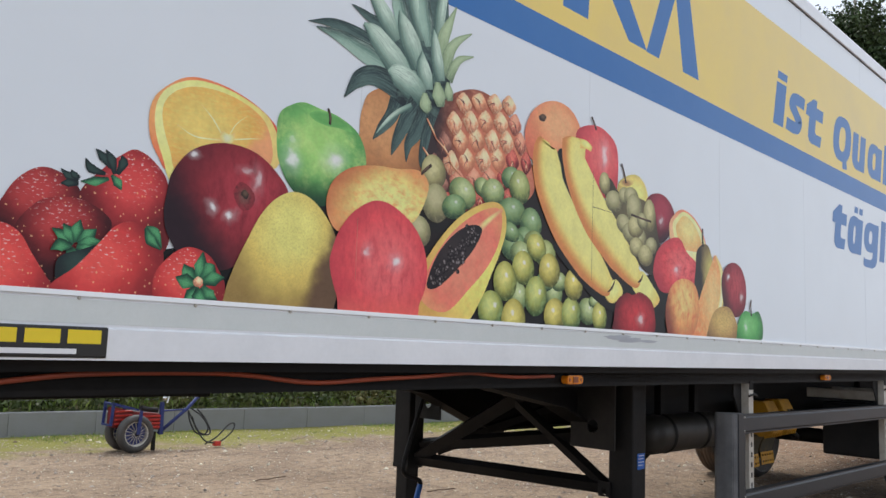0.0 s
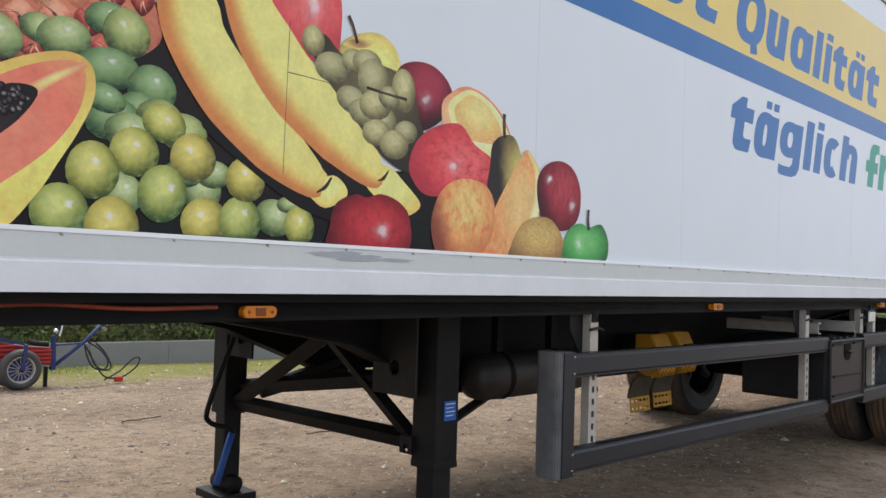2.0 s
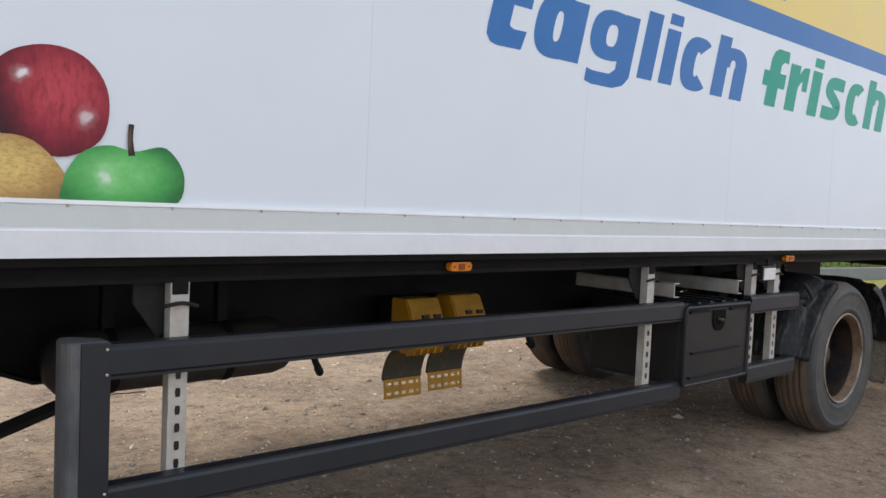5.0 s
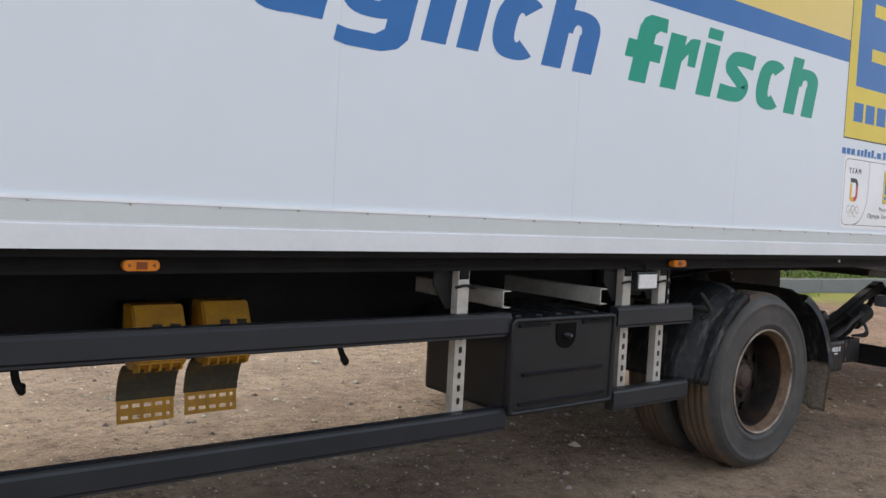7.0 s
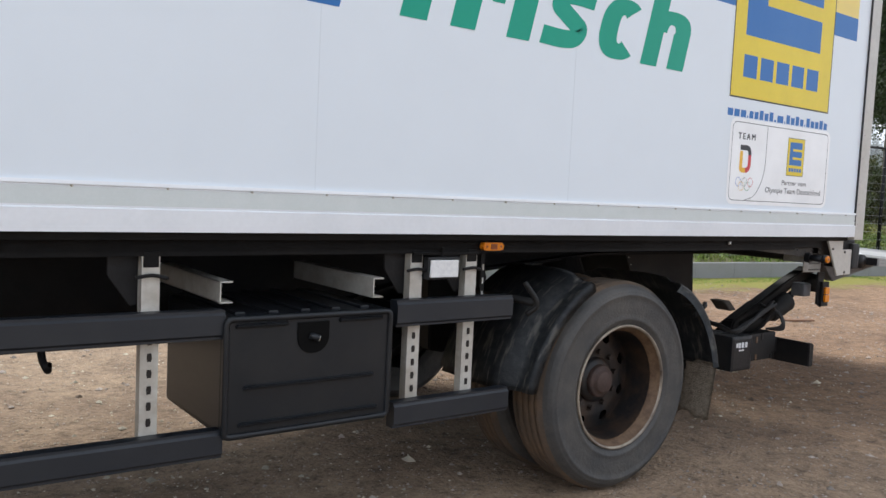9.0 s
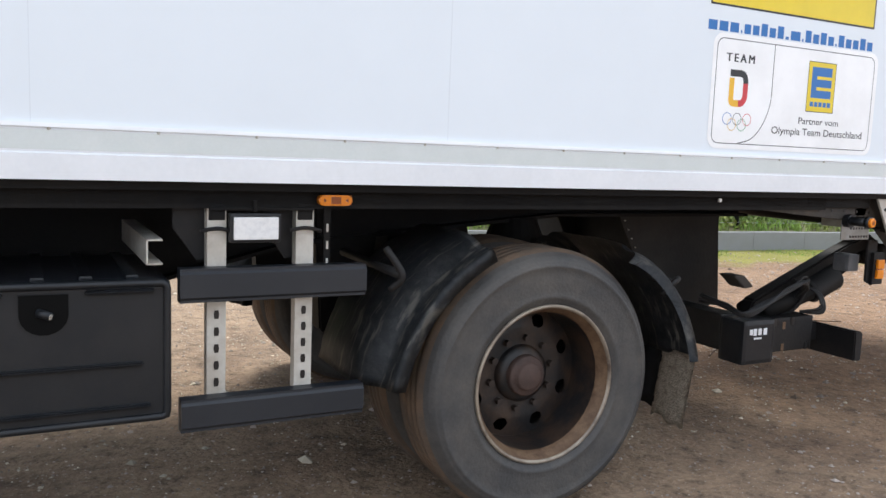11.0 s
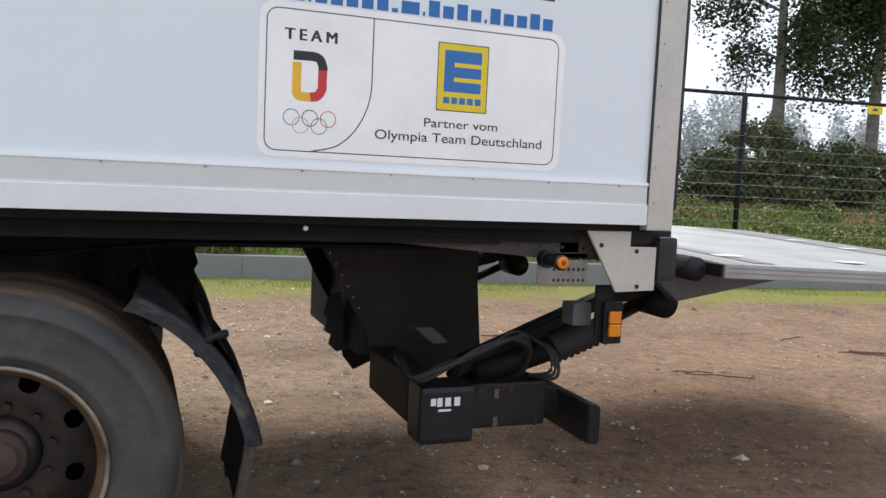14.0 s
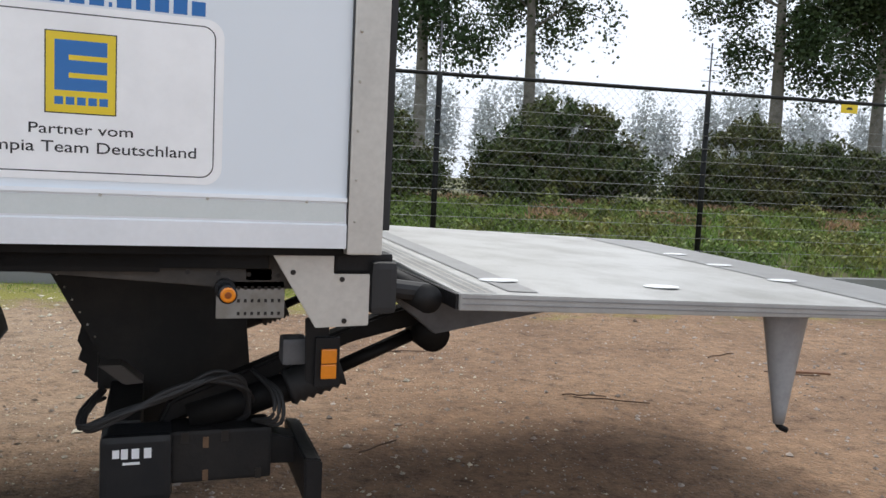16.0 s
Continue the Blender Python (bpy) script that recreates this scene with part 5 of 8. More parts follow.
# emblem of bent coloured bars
def bent_bar(line, half, mat, label):
    """A flat printed bar that follows a bent line."""
    y = ink_y()
    bm = bmesh.new()
    for piece in stroke(line, half):
        f = bm.faces.new([bm.verts.new((x, y, z)) for x, z in piece])
    me = bpy.data.meshes.new("emblem_bent_bar")
    bm.to_mesh(me)
    bm.free()
    me.materials.append(mat)
    ob = new("emblem_bent_bar", me)
    ob.parent = side
    return tagged(ob, label)


bent_bar([(8.587, 1.663), (8.587, 1.60), (8.588, 1.574), (8.602, 1.566), (8.640, 1.566)], 0.0130, INK_GOLD, "gold bent bar")
bent_bar([(8.628, 1.566), (8.648, 1.570), (8.661, 1.590), (8.662, 1.61), (8.662, 1.655)], 0.0132, INK_RED, "red bent bar")
bent_bar([(8.576, 1.682), (8.600, 1.682), (8.635, 1.682), (8.653, 1.675), (8.662, 1.655), (8.663, 1.645)], 0.0132, BLACK_INK, "black bent bar")
ring_inks = [(0.03, 0.15, 0.5), (0.7, 0.45, 0.05), (0.03, 0.03, 0.03), (0.03, 0.3, 0.1), (0.6, 0.04, 0.05)]
for k, colour in enumerate(ring_inks):
    cx, cz = 8.5745 + k * 0.0270, 1.505 - (0.022 if k % 2 else 0.0)
    circ = lambda r: [(cx + r * math.cos(a), cz + r * math.sin(a)) for a in np.linspace(0, 2 * math.pi, 25)[:-1]]
    outline_ring(circ(0.0242), circ(0.0218), material("ring_ink", colour, 0.4), "badge_ring")
panel_rect("small_emblem_edge", 9.017, 9.187, 1.557, 1.765, BLACK_INK)
panel_rect("small_emblem_field", 9.020, 9.184, 1.560, 1.762, INK_YELLOW2)
panel_rect("small_emblem_block", 9.040, 9.164, 1.616, 1.743, INK_BLUE)
panel_rect("small_emblem_bar", 9.073, 9.165, 1.648, 1.661, INK_YELLOW2)
panel_rect("small_emblem_bar", 9.073, 9.165, 1.693, 1.706, INK_YELLOW2)
for k in range(5):
    panel_rect("small_emblem_stub", 9.040 + k * 0.0265, 9.0605 + k * 0.0265, 1.580, 1.600, INK_BLUE)
lettering("badge_line", "Partner vom", 8.981, 9.228, 1.5045, 1.531, BLACK_INK, 0.004)
lettering("badge_line", "Olympia Team Deutschland", 8.826, 9.388, 1.449, 1.487, BLACK_INK, 0.004)

# maker's sign on the bottom rail
sign = part("rail_sign", box(-0.95, -0.235, -0.017, -0.012, 1.226, 1.292, 0.004), SIGN_BLACK, rail, "black maker's sign with yellow bars")
for x0, x1 in ((-0.88, -0.80), (-0.76, -0.68), (-0.53, -0.42), (-0.405, -0.335), (-0.32, -0.25)):
    part("sign_bar", box(x0, x1, -0.0185, -0.0172, 1.256, 1.285, 0), INK_YELLOW2, rail)
part("sign_line", box(-0.70, -0.30, -0.0185, -0.0172, 1.234, 1.245, 0), WHITE_INK, rail)

# inks of the fruit picture
def tone(r, g, b):
    """A printed colour, named by its 0 to 255 shades, as a base colour."""
    v = [0.008 + 1.50 * ((c / 255 + 0.055) / 1.055) ** 2.4 for c in (r, g, b)]
    grey = 0.3 * v[0] + 0.55 * v[1] + 0.15 * v[2]
    return tuple(min(0.9, 0.87 * c + 0.13 * grey) for c in v) + (1,)


def ink(name, lit, mid, dark, at=(0.1, 0.3), reach=1.3, shade=None, mottle=None, glints=(), seeds=0.0, rough_edge=0.15):
    """Ink of one printed fruit: round tones, a shaded side, mottling, glints and seeds."""
    m = bpy.data.materials.new(name)
    m.use_nodes = True
    n, l = m.node_tree.nodes, m.node_tree.links
    b = n["Principled BSDF"]
    b.inputs["Roughness"].default_value = 0.35
    b.inputs["Specular IOR Level"].default_value = 0.16
    uv = n.new("ShaderNodeUVMap")
    uv.uv_map = "uv"

    def vec(op, a, c):
        q = n.new("ShaderNodeVectorMath")
        q.operation = op
        l.new(a, q.inputs[0])
        if isinstance(c, tuple):
            q.inputs[1].default_value = c
        else:
            l.new(c, q.inputs[1])
        return q

    def noise(scale, source, detail=4):
        q = n.new("ShaderNodeTexNoise")
        q.inputs["Scale"].default_value, q.inputs["Detail"].default_value = scale, detail
        l.new(source, q.inputs["Vector"])
        return q

    def ranged(value, a, c, top=1.0):
        q = n.new("ShaderNodeMapRange")
        q.interpolation_type = "SMOOTHSTEP"
        q.inputs["From Min"].default_value, q.inputs["From Max"].default_value, q.inputs["To Max"].default_value = a, c, top
        l.new(value, q.inputs["Value"])
        return q.outputs["Result"]

    def mixed(factor, a, colour):
        q = n.new("ShaderNodeMix")
        q.data_type = "RGBA"
        l.new(factor, q.inputs["Factor"])
        l.new(a, q.inputs["A"])
        q.inputs["B"].default_value = colour
        return q.outputs["Result"]

    wave = noise(2.6, uv.outputs["UV"], 5)
    push = vec("SUBTRACT", wave.outputs["Color"], (0.5, 0.5, 0.5))
    push = vec("MULTIPLY", push.outputs[0], (rough_edge * 2.4, rough_edge * 2.4, 0))
    place = vec("ADD", uv.outputs["UV"], push.outputs[0]).outputs[0]
    far = vec("DISTANCE", place, (at[0], at[1], 0)).outputs["Value"]
    ramp = n.new("ShaderNodeValToRGB")
    e = ramp.color_ramp.elements
    e[0].position, e[0].color = 0.10, lit
    e[1].position, e[1].color = 1.0, dark
    e.new(0.55).color = mid
    l.new(ranged(far, 0.0, reach), ramp.inputs["Fac"])
    out = ramp.outputs["Color"]
    if mottle:
        colour, scale, amount, su, sv = mottle
        q = noise(scale, vec("MULTIPLY", uv.outputs["UV"], (su, sv, 1)).outputs[0], 8)
        q.inputs["Roughness"].default_value = 0.7
        out = mixed(ranged(q.outputs["Fac"], 0.42, 0.72, amount), out, colour)
    if shade:
        du, dv, lo, hi, colour = shade
        out = mixed(ranged(vec("DOT_PRODUCT", place, (du, dv, 0)).outputs["Value"], lo, hi), out, colour)
    if seeds:
        v = n.new("ShaderNodeTexVoronoi")
        v.inputs["Scale"].default_value = seeds
        l.new(vec("MULTIPLY", uv.outputs["UV"], (1, 0.8, 1)).outputs[0], v.inputs["Vector"])
        out = mixed(ranged(v.outputs["Distance"], 0.20, 0.09, 0.75), out, tone(225, 150, 105))
        gl = noise(9, vec("MULTIPLY", uv.outputs["UV"], (1, 2.2, 1)).outputs[0], 6)
        near = n.new("ShaderNodeMath")
        near.operation = "MULTIPLY"
        l.new(ranged(gl.outputs["Fac"], 0.58, 0.68), near.inputs[0])
        l.new(ranged(vec("DISTANCE", place, (at[0], at[1] + 0.25, 0)).outputs["Value"], 0.75, 0.2, 0.75), near.inputs[1])
        out = mixed(near.outputs[0], out, tone(240, 195, 190))
    for gu, gv, ru, rv, power in glints:
        d = vec("SUBTRACT", place, (gu, gv, 0)).outputs[0]
        d = vec("MULTIPLY", d, (1 / ru, 1 / rv, 0))
        q = n.new("ShaderNodeVectorMath")
        q.operation = "LENGTH"
        l.new(d.outputs[0], q.inputs[0])
        out = mixed(ranged(q.outputs["Value"], 1.0, 0.25, power), out, tone(245, 238, 235))
    # uneven print: soft blotches and fine grain at true size
    tc = n.new("ShaderNodeTexCoord")
    for scale, low, high in ((16, 0.93, 1.07), (85, 0.95, 1.05)):
        q = noise(scale, tc.outputs["Object"], 3)
        r = n.new("ShaderNodeMapRange")
        r.inputs["From Min"].default_value, r.inputs["From Max"].default_value = 0.3, 0.7
        r.inputs["To Min"].default_value, r.inputs["To Max"].default_value = low, high
        l.new(q.outputs["Fac"], r.inputs["Value"])
        k = vec("SCALE", out, (0, 0, 0))
        l.new(r.outputs["Result"], k.inputs["Scale"])
        out = k.outputs[0]
    l.new(out, b.inputs["Base Color"])
    return m


def drawn(name, line, mat, label="", steps=5):
    """A printed shape with a smooth closed outline."""
    pts = [Vector((x, 0, z)) for x, z in line]
    k = len(pts)
    out = []
    for i in range(k):
        p0, p1, p2, p3 = (pts[(i + j - 1) % k] for j in range(4))
        for s in range(steps):
            t = s / steps
            out.append(0.5 * (2 * p1 + (p2 - p0) * t + (2 * p0 - 5 * p1 + 4 * p2 - p3) * t * t + (3 * p1 - p0 - 3 * p2 + p3) * t ** 3))
    xs, zs = [p.x for p in out], [p.z for p in out]
    cx, hx, cz, hz = (max(xs) + min(xs)) / 2, (max(xs) - min(xs)) / 2, (max(zs) + min(zs)) / 2, (max(zs) - min(zs)) / 2
    y = ink_y()
    bm = bmesh.new()
    uv = bm.loops.layers.uv.new("uv")
    f = bm.faces.new([bm.verts.new((p.x, y, p.z)) for p in out])
    for loop in f.loops:
        loop[uv].uv = ((loop.vert.co.x - cx) / hx, (loop.vert.co.z - cz) / hz)
    bmesh.ops.bisect_plane(bm, geom=bm.verts[:] + bm.edges[:] + bm.faces[:], plane_co=(0, 0, FLOOR_Z), plane_no=(0, 0, -1), clear_outer=True)
    bmesh.ops.triangulate(bm, faces=bm.faces[:])
    me = bpy.data.meshes.new(name)
    bm.to_mesh(me)
    bm.free()
    me.materials.append(mat)
    ob = new(name, me)
    ob.parent = side
    return tagged(ob, label)


DARK_INK = tone(38, 28, 30)
STEM_INK = ink("ink_stem", tone(90, 70, 55), tone(65, 48, 40), tone(40, 30, 28))
GROUND_INK = ink("ink_dark_ground", tone(30, 20, 20), tone(20, 15, 18), tone(12, 12, 16), mottle=(tone(10, 26, 26), 3, 0.6, 1, 1))
drawn("printed_shade", [(-0.301, 1.406), (-0.109, 1.478), (0.070, 1.527), (0.309, 1.668), (0.605, 1.663), (0.743, 1.792), (0.845, 1.829), (1.130, 1.901), (1.274, 1.928), (1.329, 1.790), (1.624, 1.611), (1.869, 1.588), (2.191, 1.617), (2.422, 1.560), (2.615, 1.467), (2.612, 1.307), (0.625, 1.290), (-0.292, 1.307)], GROUND_INK)
drawn("printed_melon", [(0.448, 1.883), (0.455, 1.952), (0.484, 2.006), (0.584, 2.046), (0.731, 2.029), (0.801, 1.914), (0.767, 1.815), (0.466, 1.752)], ink("ink_brown_melon", tone(188, 132, 78), tone(168, 110, 60), tone(105, 62, 36), (-0.5, 0.1), 1.5, mottle=(tone(140, 92, 55), 5, 0.5, 1, 1)), "printed brown melon")
RED_INKS = [ink("ink_strawberry", tone(*lit), tone(*mid), tone(*dk), at, 1.15, seeds=9.0, shade=(*d, tone(*sh))) for lit, mid, dk, at, d, sh in (((172, 46, 46), (120, 26, 32), (52, 12, 20), (-0.1, 0.45), (0.3, -0.9, 0.1, 0.9), (45, 14, 20)), ((196, 52, 50), (154, 32, 38), (84, 16, 24), (0.1, 0.3), (0.8, -0.6, 0.45, 1.0), (95, 20, 26)), ((218, 62, 54), (190, 42, 42), (122, 22, 30), (-0.2, 0.3), (0.6, -0.8, 0.75, 1.2), (110, 18, 26)))]
drawn("printed_strawberry", [(-0.491, 1.480), (-0.464, 1.549), (-0.440, 1.589), (-0.403, 1.617), (-0.362, 1.615), (-0.317, 1.585), (-0.303, 1.505), (-0.411, 1.455), (-0.474, 1.436)], RED_INKS[0], "printed strawberry")
drawn("printed_strawberry", [(-0.316, 1.579), (-0.271, 1.638), (-0.229, 1.679), (-0.197, 1.695), (-0.153, 1.674), (-0.117, 1.626), (-0.104, 1.505), (-0.136, 1.461), (-0.245, 1.488), (-0.311, 1.517)], RED_INKS[1], "printed strawberry")
CAP_INKS = [ink("ink_strawberry_cap", tone(70, 150, 95), tone(36, 100, 66), tone(14, 48, 40), (0, 0.3), 1.4, mottle=(tone(18, 55, 45), 5, 0.8, 1, 2)), ink("ink_dark_cap", tone(40, 62, 58), tone(26, 40, 42), tone(18, 26, 30), (0, 0), 1.4)]
band("strawberry_cap_leaf", [(-0.252, 1.642), (-0.273, 1.664), (-0.290, 1.679)], [0.004, 0.011, 0.001], CAP_INKS[1])
band("strawberry_cap_leaf", [(-0.264, 1.627), (-0.296, 1.634), (-0.310, 1.654)], [0.004, 0.011, 0.001], CAP_INKS[1])
band("strawberry_cap_leaf", [(-0.244, 1.630), (-0.254, 1.661), (-0.268, 1.681)], [0.004, 0.012, 0.001], CAP_INKS[1])
band("strawberry_cap_leaf", [(-0.256, 1.618), (-0.287, 1.607), (-0.316, 1.602)], [0.004, 0.011, 0.001], CAP_INKS[0])
band("strawberry_cap_leaf", [(-0.251, 1.627), (-0.236, 1.612), (-0.226, 1.597)], [0.003, 0.012, 0.001], CAP_INKS[0])
band("strawberry_cap_leaf", [(-0.238, 1.631), (-0.227, 1.660), (-0.232, 1.675)], [0.004, 0.012, 0.001], CAP_INKS[1])
band("strawberry_cap_leaf", [(-0.321, 1.606), (-0.343, 1.610), (-0.359, 1.622)], [0.005, 0.009, 0.001], CAP_INKS[1])
band("strawberry_cap_leaf", [(-0.320, 1.597), (-0.342, 1.594), (-0.357, 1.591)], [0.005, 0.009, 0.001], CAP_INKS[1])
band("strawberry_cap_leaf", [(-0.319, 1.607), (-0.331, 1.614), (-0.338, 1.623)], [0.005, 0.008, 0.001], CAP_INKS[1])
drawn("printed_strawberry", [(-0.438, 1.481), (-0.417, 1.526), (-0.380, 1.556), (-0.315, 1.564), (-0.263, 1.543), (-0.241, 1.514), (-0.268, 1.459), (-0.312, 1.392), (-0.358, 1.376), (-0.407, 1.419)], RED_INKS[0], "printed strawberry")
drawn("printed_orange_half", [(-0.172, 1.738), (-0.175, 1.800), (-0.153, 1.846), (-0.091, 1.894), (-0.014, 1.902), (0.077, 1.883), (0.149, 1.847), (0.177, 1.807), (0.167, 1.721), (0.029, 1.651), (-0.109, 1.655), (-0.147, 1.689)], ink("ink_orange_rind", tone(236, 140, 70), tone(226, 108, 58), tone(200, 80, 50), (-0.7, 0.3), 1.6), "printed halved orange")
drawn("printed_orange_pith", [(-0.163, 1.779), (-0.147, 1.845), (-0.086, 1.888), (-0.009, 1.896), (0.081, 1.878), (0.157, 1.834), (0.175, 1.722), (-0.077, 1.626), (-0.138, 1.694)], ink("ink_pith", tone(246, 216, 120), tone(242, 200, 100), tone(238, 176, 90), (-0.6, 0.3), 1.8))
drawn("printed_orange_pulp", [(-0.145, 1.789), (-0.131, 1.838), (-0.082, 1.872), (-0.005, 1.882), (0.079, 1.866), (0.140, 1.825), (0.160, 1.735), (0.092, 1.677), (-0.079, 1.647), (-0.120, 1.711)], ink("ink_orange_pulp", tone(240, 176, 74), tone(230, 156, 52), tone(232, 134, 62), (-0.3, 0.2), 1.6, shade=(0.8, -0.5, 0.35, 0.6, tone(232, 138, 84)), mottle=(tone(244, 190, 90), 7, 0.6, 1, 2.5)))
RAY_INK = ink("ink_orange_membrane", tone(244, 214, 160), tone(240, 196, 120), tone(236, 172, 90), (0, 0), 1.2)
band("orange_membrane", [(0.020, 1.766), (-0.015, 1.809), (-0.048, 1.837)], [0.004, 0.002, 0.001], RAY_INK)
band("orange_membrane", [(0.028, 1.768), (0.049, 1.809), (0.081, 1.839)], [0.003, 0.001, 0.001], RAY_INK)
band("orange_membrane", [(0.017, 1.762), (-0.057, 1.756), (-0.107, 1.774)], [0.004, 0.002, 0.001], RAY_INK)
band("orange_membrane", [(0.023, 1.764), (0.085, 1.780), (0.135, 1.791)], [0.003, 0.002, 0.000], RAY_INK)
drawn("orange_core", [(0.007, 1.770), (0.015, 1.785), (0.032, 1.780), (0.048, 1.787), (0.043, 1.762), (0.015, 1.753)], RAY_INK)
drawn("printed_green_apple", [(0.171, 1.806), (0.176, 1.869), (0.214, 1.902), (0.254, 1.917), (0.303, 1.912), (0.373, 1.904), (0.442, 1.873), (0.476, 1.812), (0.467, 1.743), (0.387, 1.680), (0.320, 1.642), (0.233, 1.671), (0.183, 1.739)], ink("ink_green_apple", tone(136, 188, 92), tone(92, 160, 78), tone(56, 124, 62), (-0.1, 0.25), 1.35, shade=(0.05, -1, 0.2, 0.95, tone(20, 60, 38)), mottle=(tone(172, 200, 110), 1.8, 0.7, 1, 1), glints=((-0.67, -0.19, 0.308, 0.473, 0.17), (0.27, -0.00, 0.479, 0.444, 0.19), (-0.65, 0.22, 0.230, 0.233, 0.07), (-0.67, -0.19, 0.144, 0.225, 0.75), (0.27, -0.00, 0.223, 0.211, 0.85), (-0.65, 0.22, 0.105, 0.109, 0.30),)), "printed green apple")
drawn("apple_hollow", [(0.271, 1.892), (0.313, 1.907), (0.374, 1.900), (0.421, 1.872), (0.375, 1.872), (0.325, 1.870), (0.286, 1.877)], ink("ink_apple_hollow", tone(84, 150, 72), tone(80, 150, 72), tone(100, 168, 82), (0, 0), 1.3))
band("printed_stem", [(0.332, 1.919), (0.341, 1.897), (0.341, 1.875)], [0.004, 0.005, 0.004], STEM_INK)
BLADES = [ink("ink_pineapple_leaf", tone(*lit), tone(*mid), tone(*dk), at, 1.6, mottle=(tone(*mo), 3.5, 0.8, 0.5, 2.5)) for lit, mid, dk, at, mo in (((176, 196, 180), (128, 156, 140), (52, 78, 74), (0.1, -0.5), (88, 122, 108)), ((130, 162, 146), (84, 118, 106), (30, 50, 52), (-0.2, 0.6), (150, 172, 158)), ((62, 84, 82), (42, 60, 62), (26, 36, 42), (0, 0.5), (92, 122, 112)), ((150, 172, 132), (116, 142, 104), (60, 84, 66), (0.2, 0), (172, 184, 150)))]
drawn("printed_leaf_shade", [(0.553, 2.181), (0.612, 2.422), (0.760, 2.516), (0.793, 2.371), (0.802, 2.180), (0.812, 2.087), (0.759, 1.980), (0.588, 1.976), (0.560, 2.058)], BLADES[2])
band("printed_pineapple_leaf", [(0.580, 2.117), (0.442, 2.156), (0.337, 2.166), (0.249, 2.146)], [0.028, 0.026, 0.015, 0.001], BLADES[2])
band("printed_pineapple_leaf", [(0.570, 2.096), (0.456, 2.117), (0.359, 2.136), (0.278, 2.139)], [0.039, 0.034, 0.020, 0.002], BLADES[1])
band("printed_pineapple_leaf", [(0.551, 2.217), (0.483, 2.222), (0.438, 2.233), (0.398, 2.243)], [0.021, 0.017, 0.011, 0.002], BLADES[2])
band("printed_pineapple_leaf", [(0.576, 2.188), (0.527, 2.245), (0.483, 2.293), (0.442, 2.341)], [0.036, 0.035, 0.024, 0.010], BLADES[0])
band("printed_pineapple_leaf", [(0.610, 2.217), (0.582, 2.300), (0.541, 2.395)], [0.032, 0.032, 0.017], BLADES[1])
band("printed_pineapple_leaf", [(0.684, 2.221), (0.654, 2.324), (0.611, 2.440)], [0.033, 0.037, 0.018], BLADES[0])
band("printed_pineapple_leaf", [(0.722, 2.214), (0.698, 2.282), (0.685, 2.353), (0.690, 2.451)], [0.026, 0.032, 0.026, 0.015], BLADES[1])
band("printed_pineapple_leaf", [(0.747, 2.240), (0.758, 2.340), (0.779, 2.444), (0.803, 2.512)], [0.022, 0.024, 0.018, 0.008], BLADES[0])
band("printed_pineapple_leaf", [(0.767, 2.151), (0.773, 2.248), (0.796, 2.304), (0.831, 2.380)], [0.024, 0.026, 0.019, 0.002], BLADES[3])
band("printed_pineapple_leaf", [(0.791, 2.139), (0.801, 2.209), (0.839, 2.265), (0.909, 2.314)], [0.022, 0.024, 0.015, 0.002], BLADES[3])
band("printed_pineapple_leaf", [(0.805, 2.127), (0.829, 2.178), (0.860, 2.212), (0.921, 2.238)], [0.019, 0.017, 0.012, 0.002], BLADES[3])
band("printed_pineapple_leaf", [(0.584, 2.050), (0.492, 2.057), (0.433, 2.029), (0.386, 1.966)], [0.042, 0.031, 0.024, 0.002], BLADES[2])
band("printed_pineapple_leaf", [(0.650, 2.073), (0.561, 2.130), (0.490, 2.180), (0.444, 2.200)], [0.040, 0.046, 0.034, 0.006], BLADES[0])
band("printed_pineapple_leaf", [(0.671, 2.128), (0.633, 2.197), (0.601, 2.251), (0.580, 2.288)], [0.036, 0.044, 0.029, 0.003], BLADES[0])
band("printed_pineapple_leaf", [(0.766, 2.113), (0.750, 2.175), (0.737, 2.237), (0.730, 2.273)], [0.026, 0.028, 0.018, 0.004], BLADES[0])
band("printed_pineapple_leaf", [(0.709, 2.070), (0.697, 2.113), (0.687, 2.151), (0.683, 2.187)], [0.029, 0.035, 0.026, 0.003], BLADES[0])
band("printed_pineapple_leaf", [(0.693, 2.042), (0.635, 2.069), (0.577, 2.084), (0.545, 2.086)], [0.040, 0.047, 0.035, 0.005], BLADES[0])
band("printed_pineapple_leaf", [(0.586, 2.002), (0.566, 1.953), (0.528, 1.906), (0.499, 1.868)], [0.029, 0.024, 0.016, 0.002], BLADES[2])
band("printed_pineapple_leaf", [(0.670, 2.014), (0.625, 1.949), (0.589, 1.879), (0.573, 1.835)], [0.036, 0.028, 0.017, 0.002], BLADES[2])
band("printed_pineapple_leaf", [(0.702, 2.003), (0.674, 1.933), (0.640, 1.881), (0.634, 1.826)], [0.029, 0.029, 0.017, 0.002], BLADES[2])
band("printed_pineapple_leaf", [(0.746, 1.995), (0.724, 1.917), (0.711, 1.841), (0.722, 1.807)], [0.029, 0.033, 0.025, 0.008], BLADES[2])
band("printed_pineapple_leaf", [(0.648, 2.005), (0.588, 1.967), (0.545, 1.927), (0.511, 1.888)], [0.009, 0.009, 0.007, 0.002], BLADES[0])
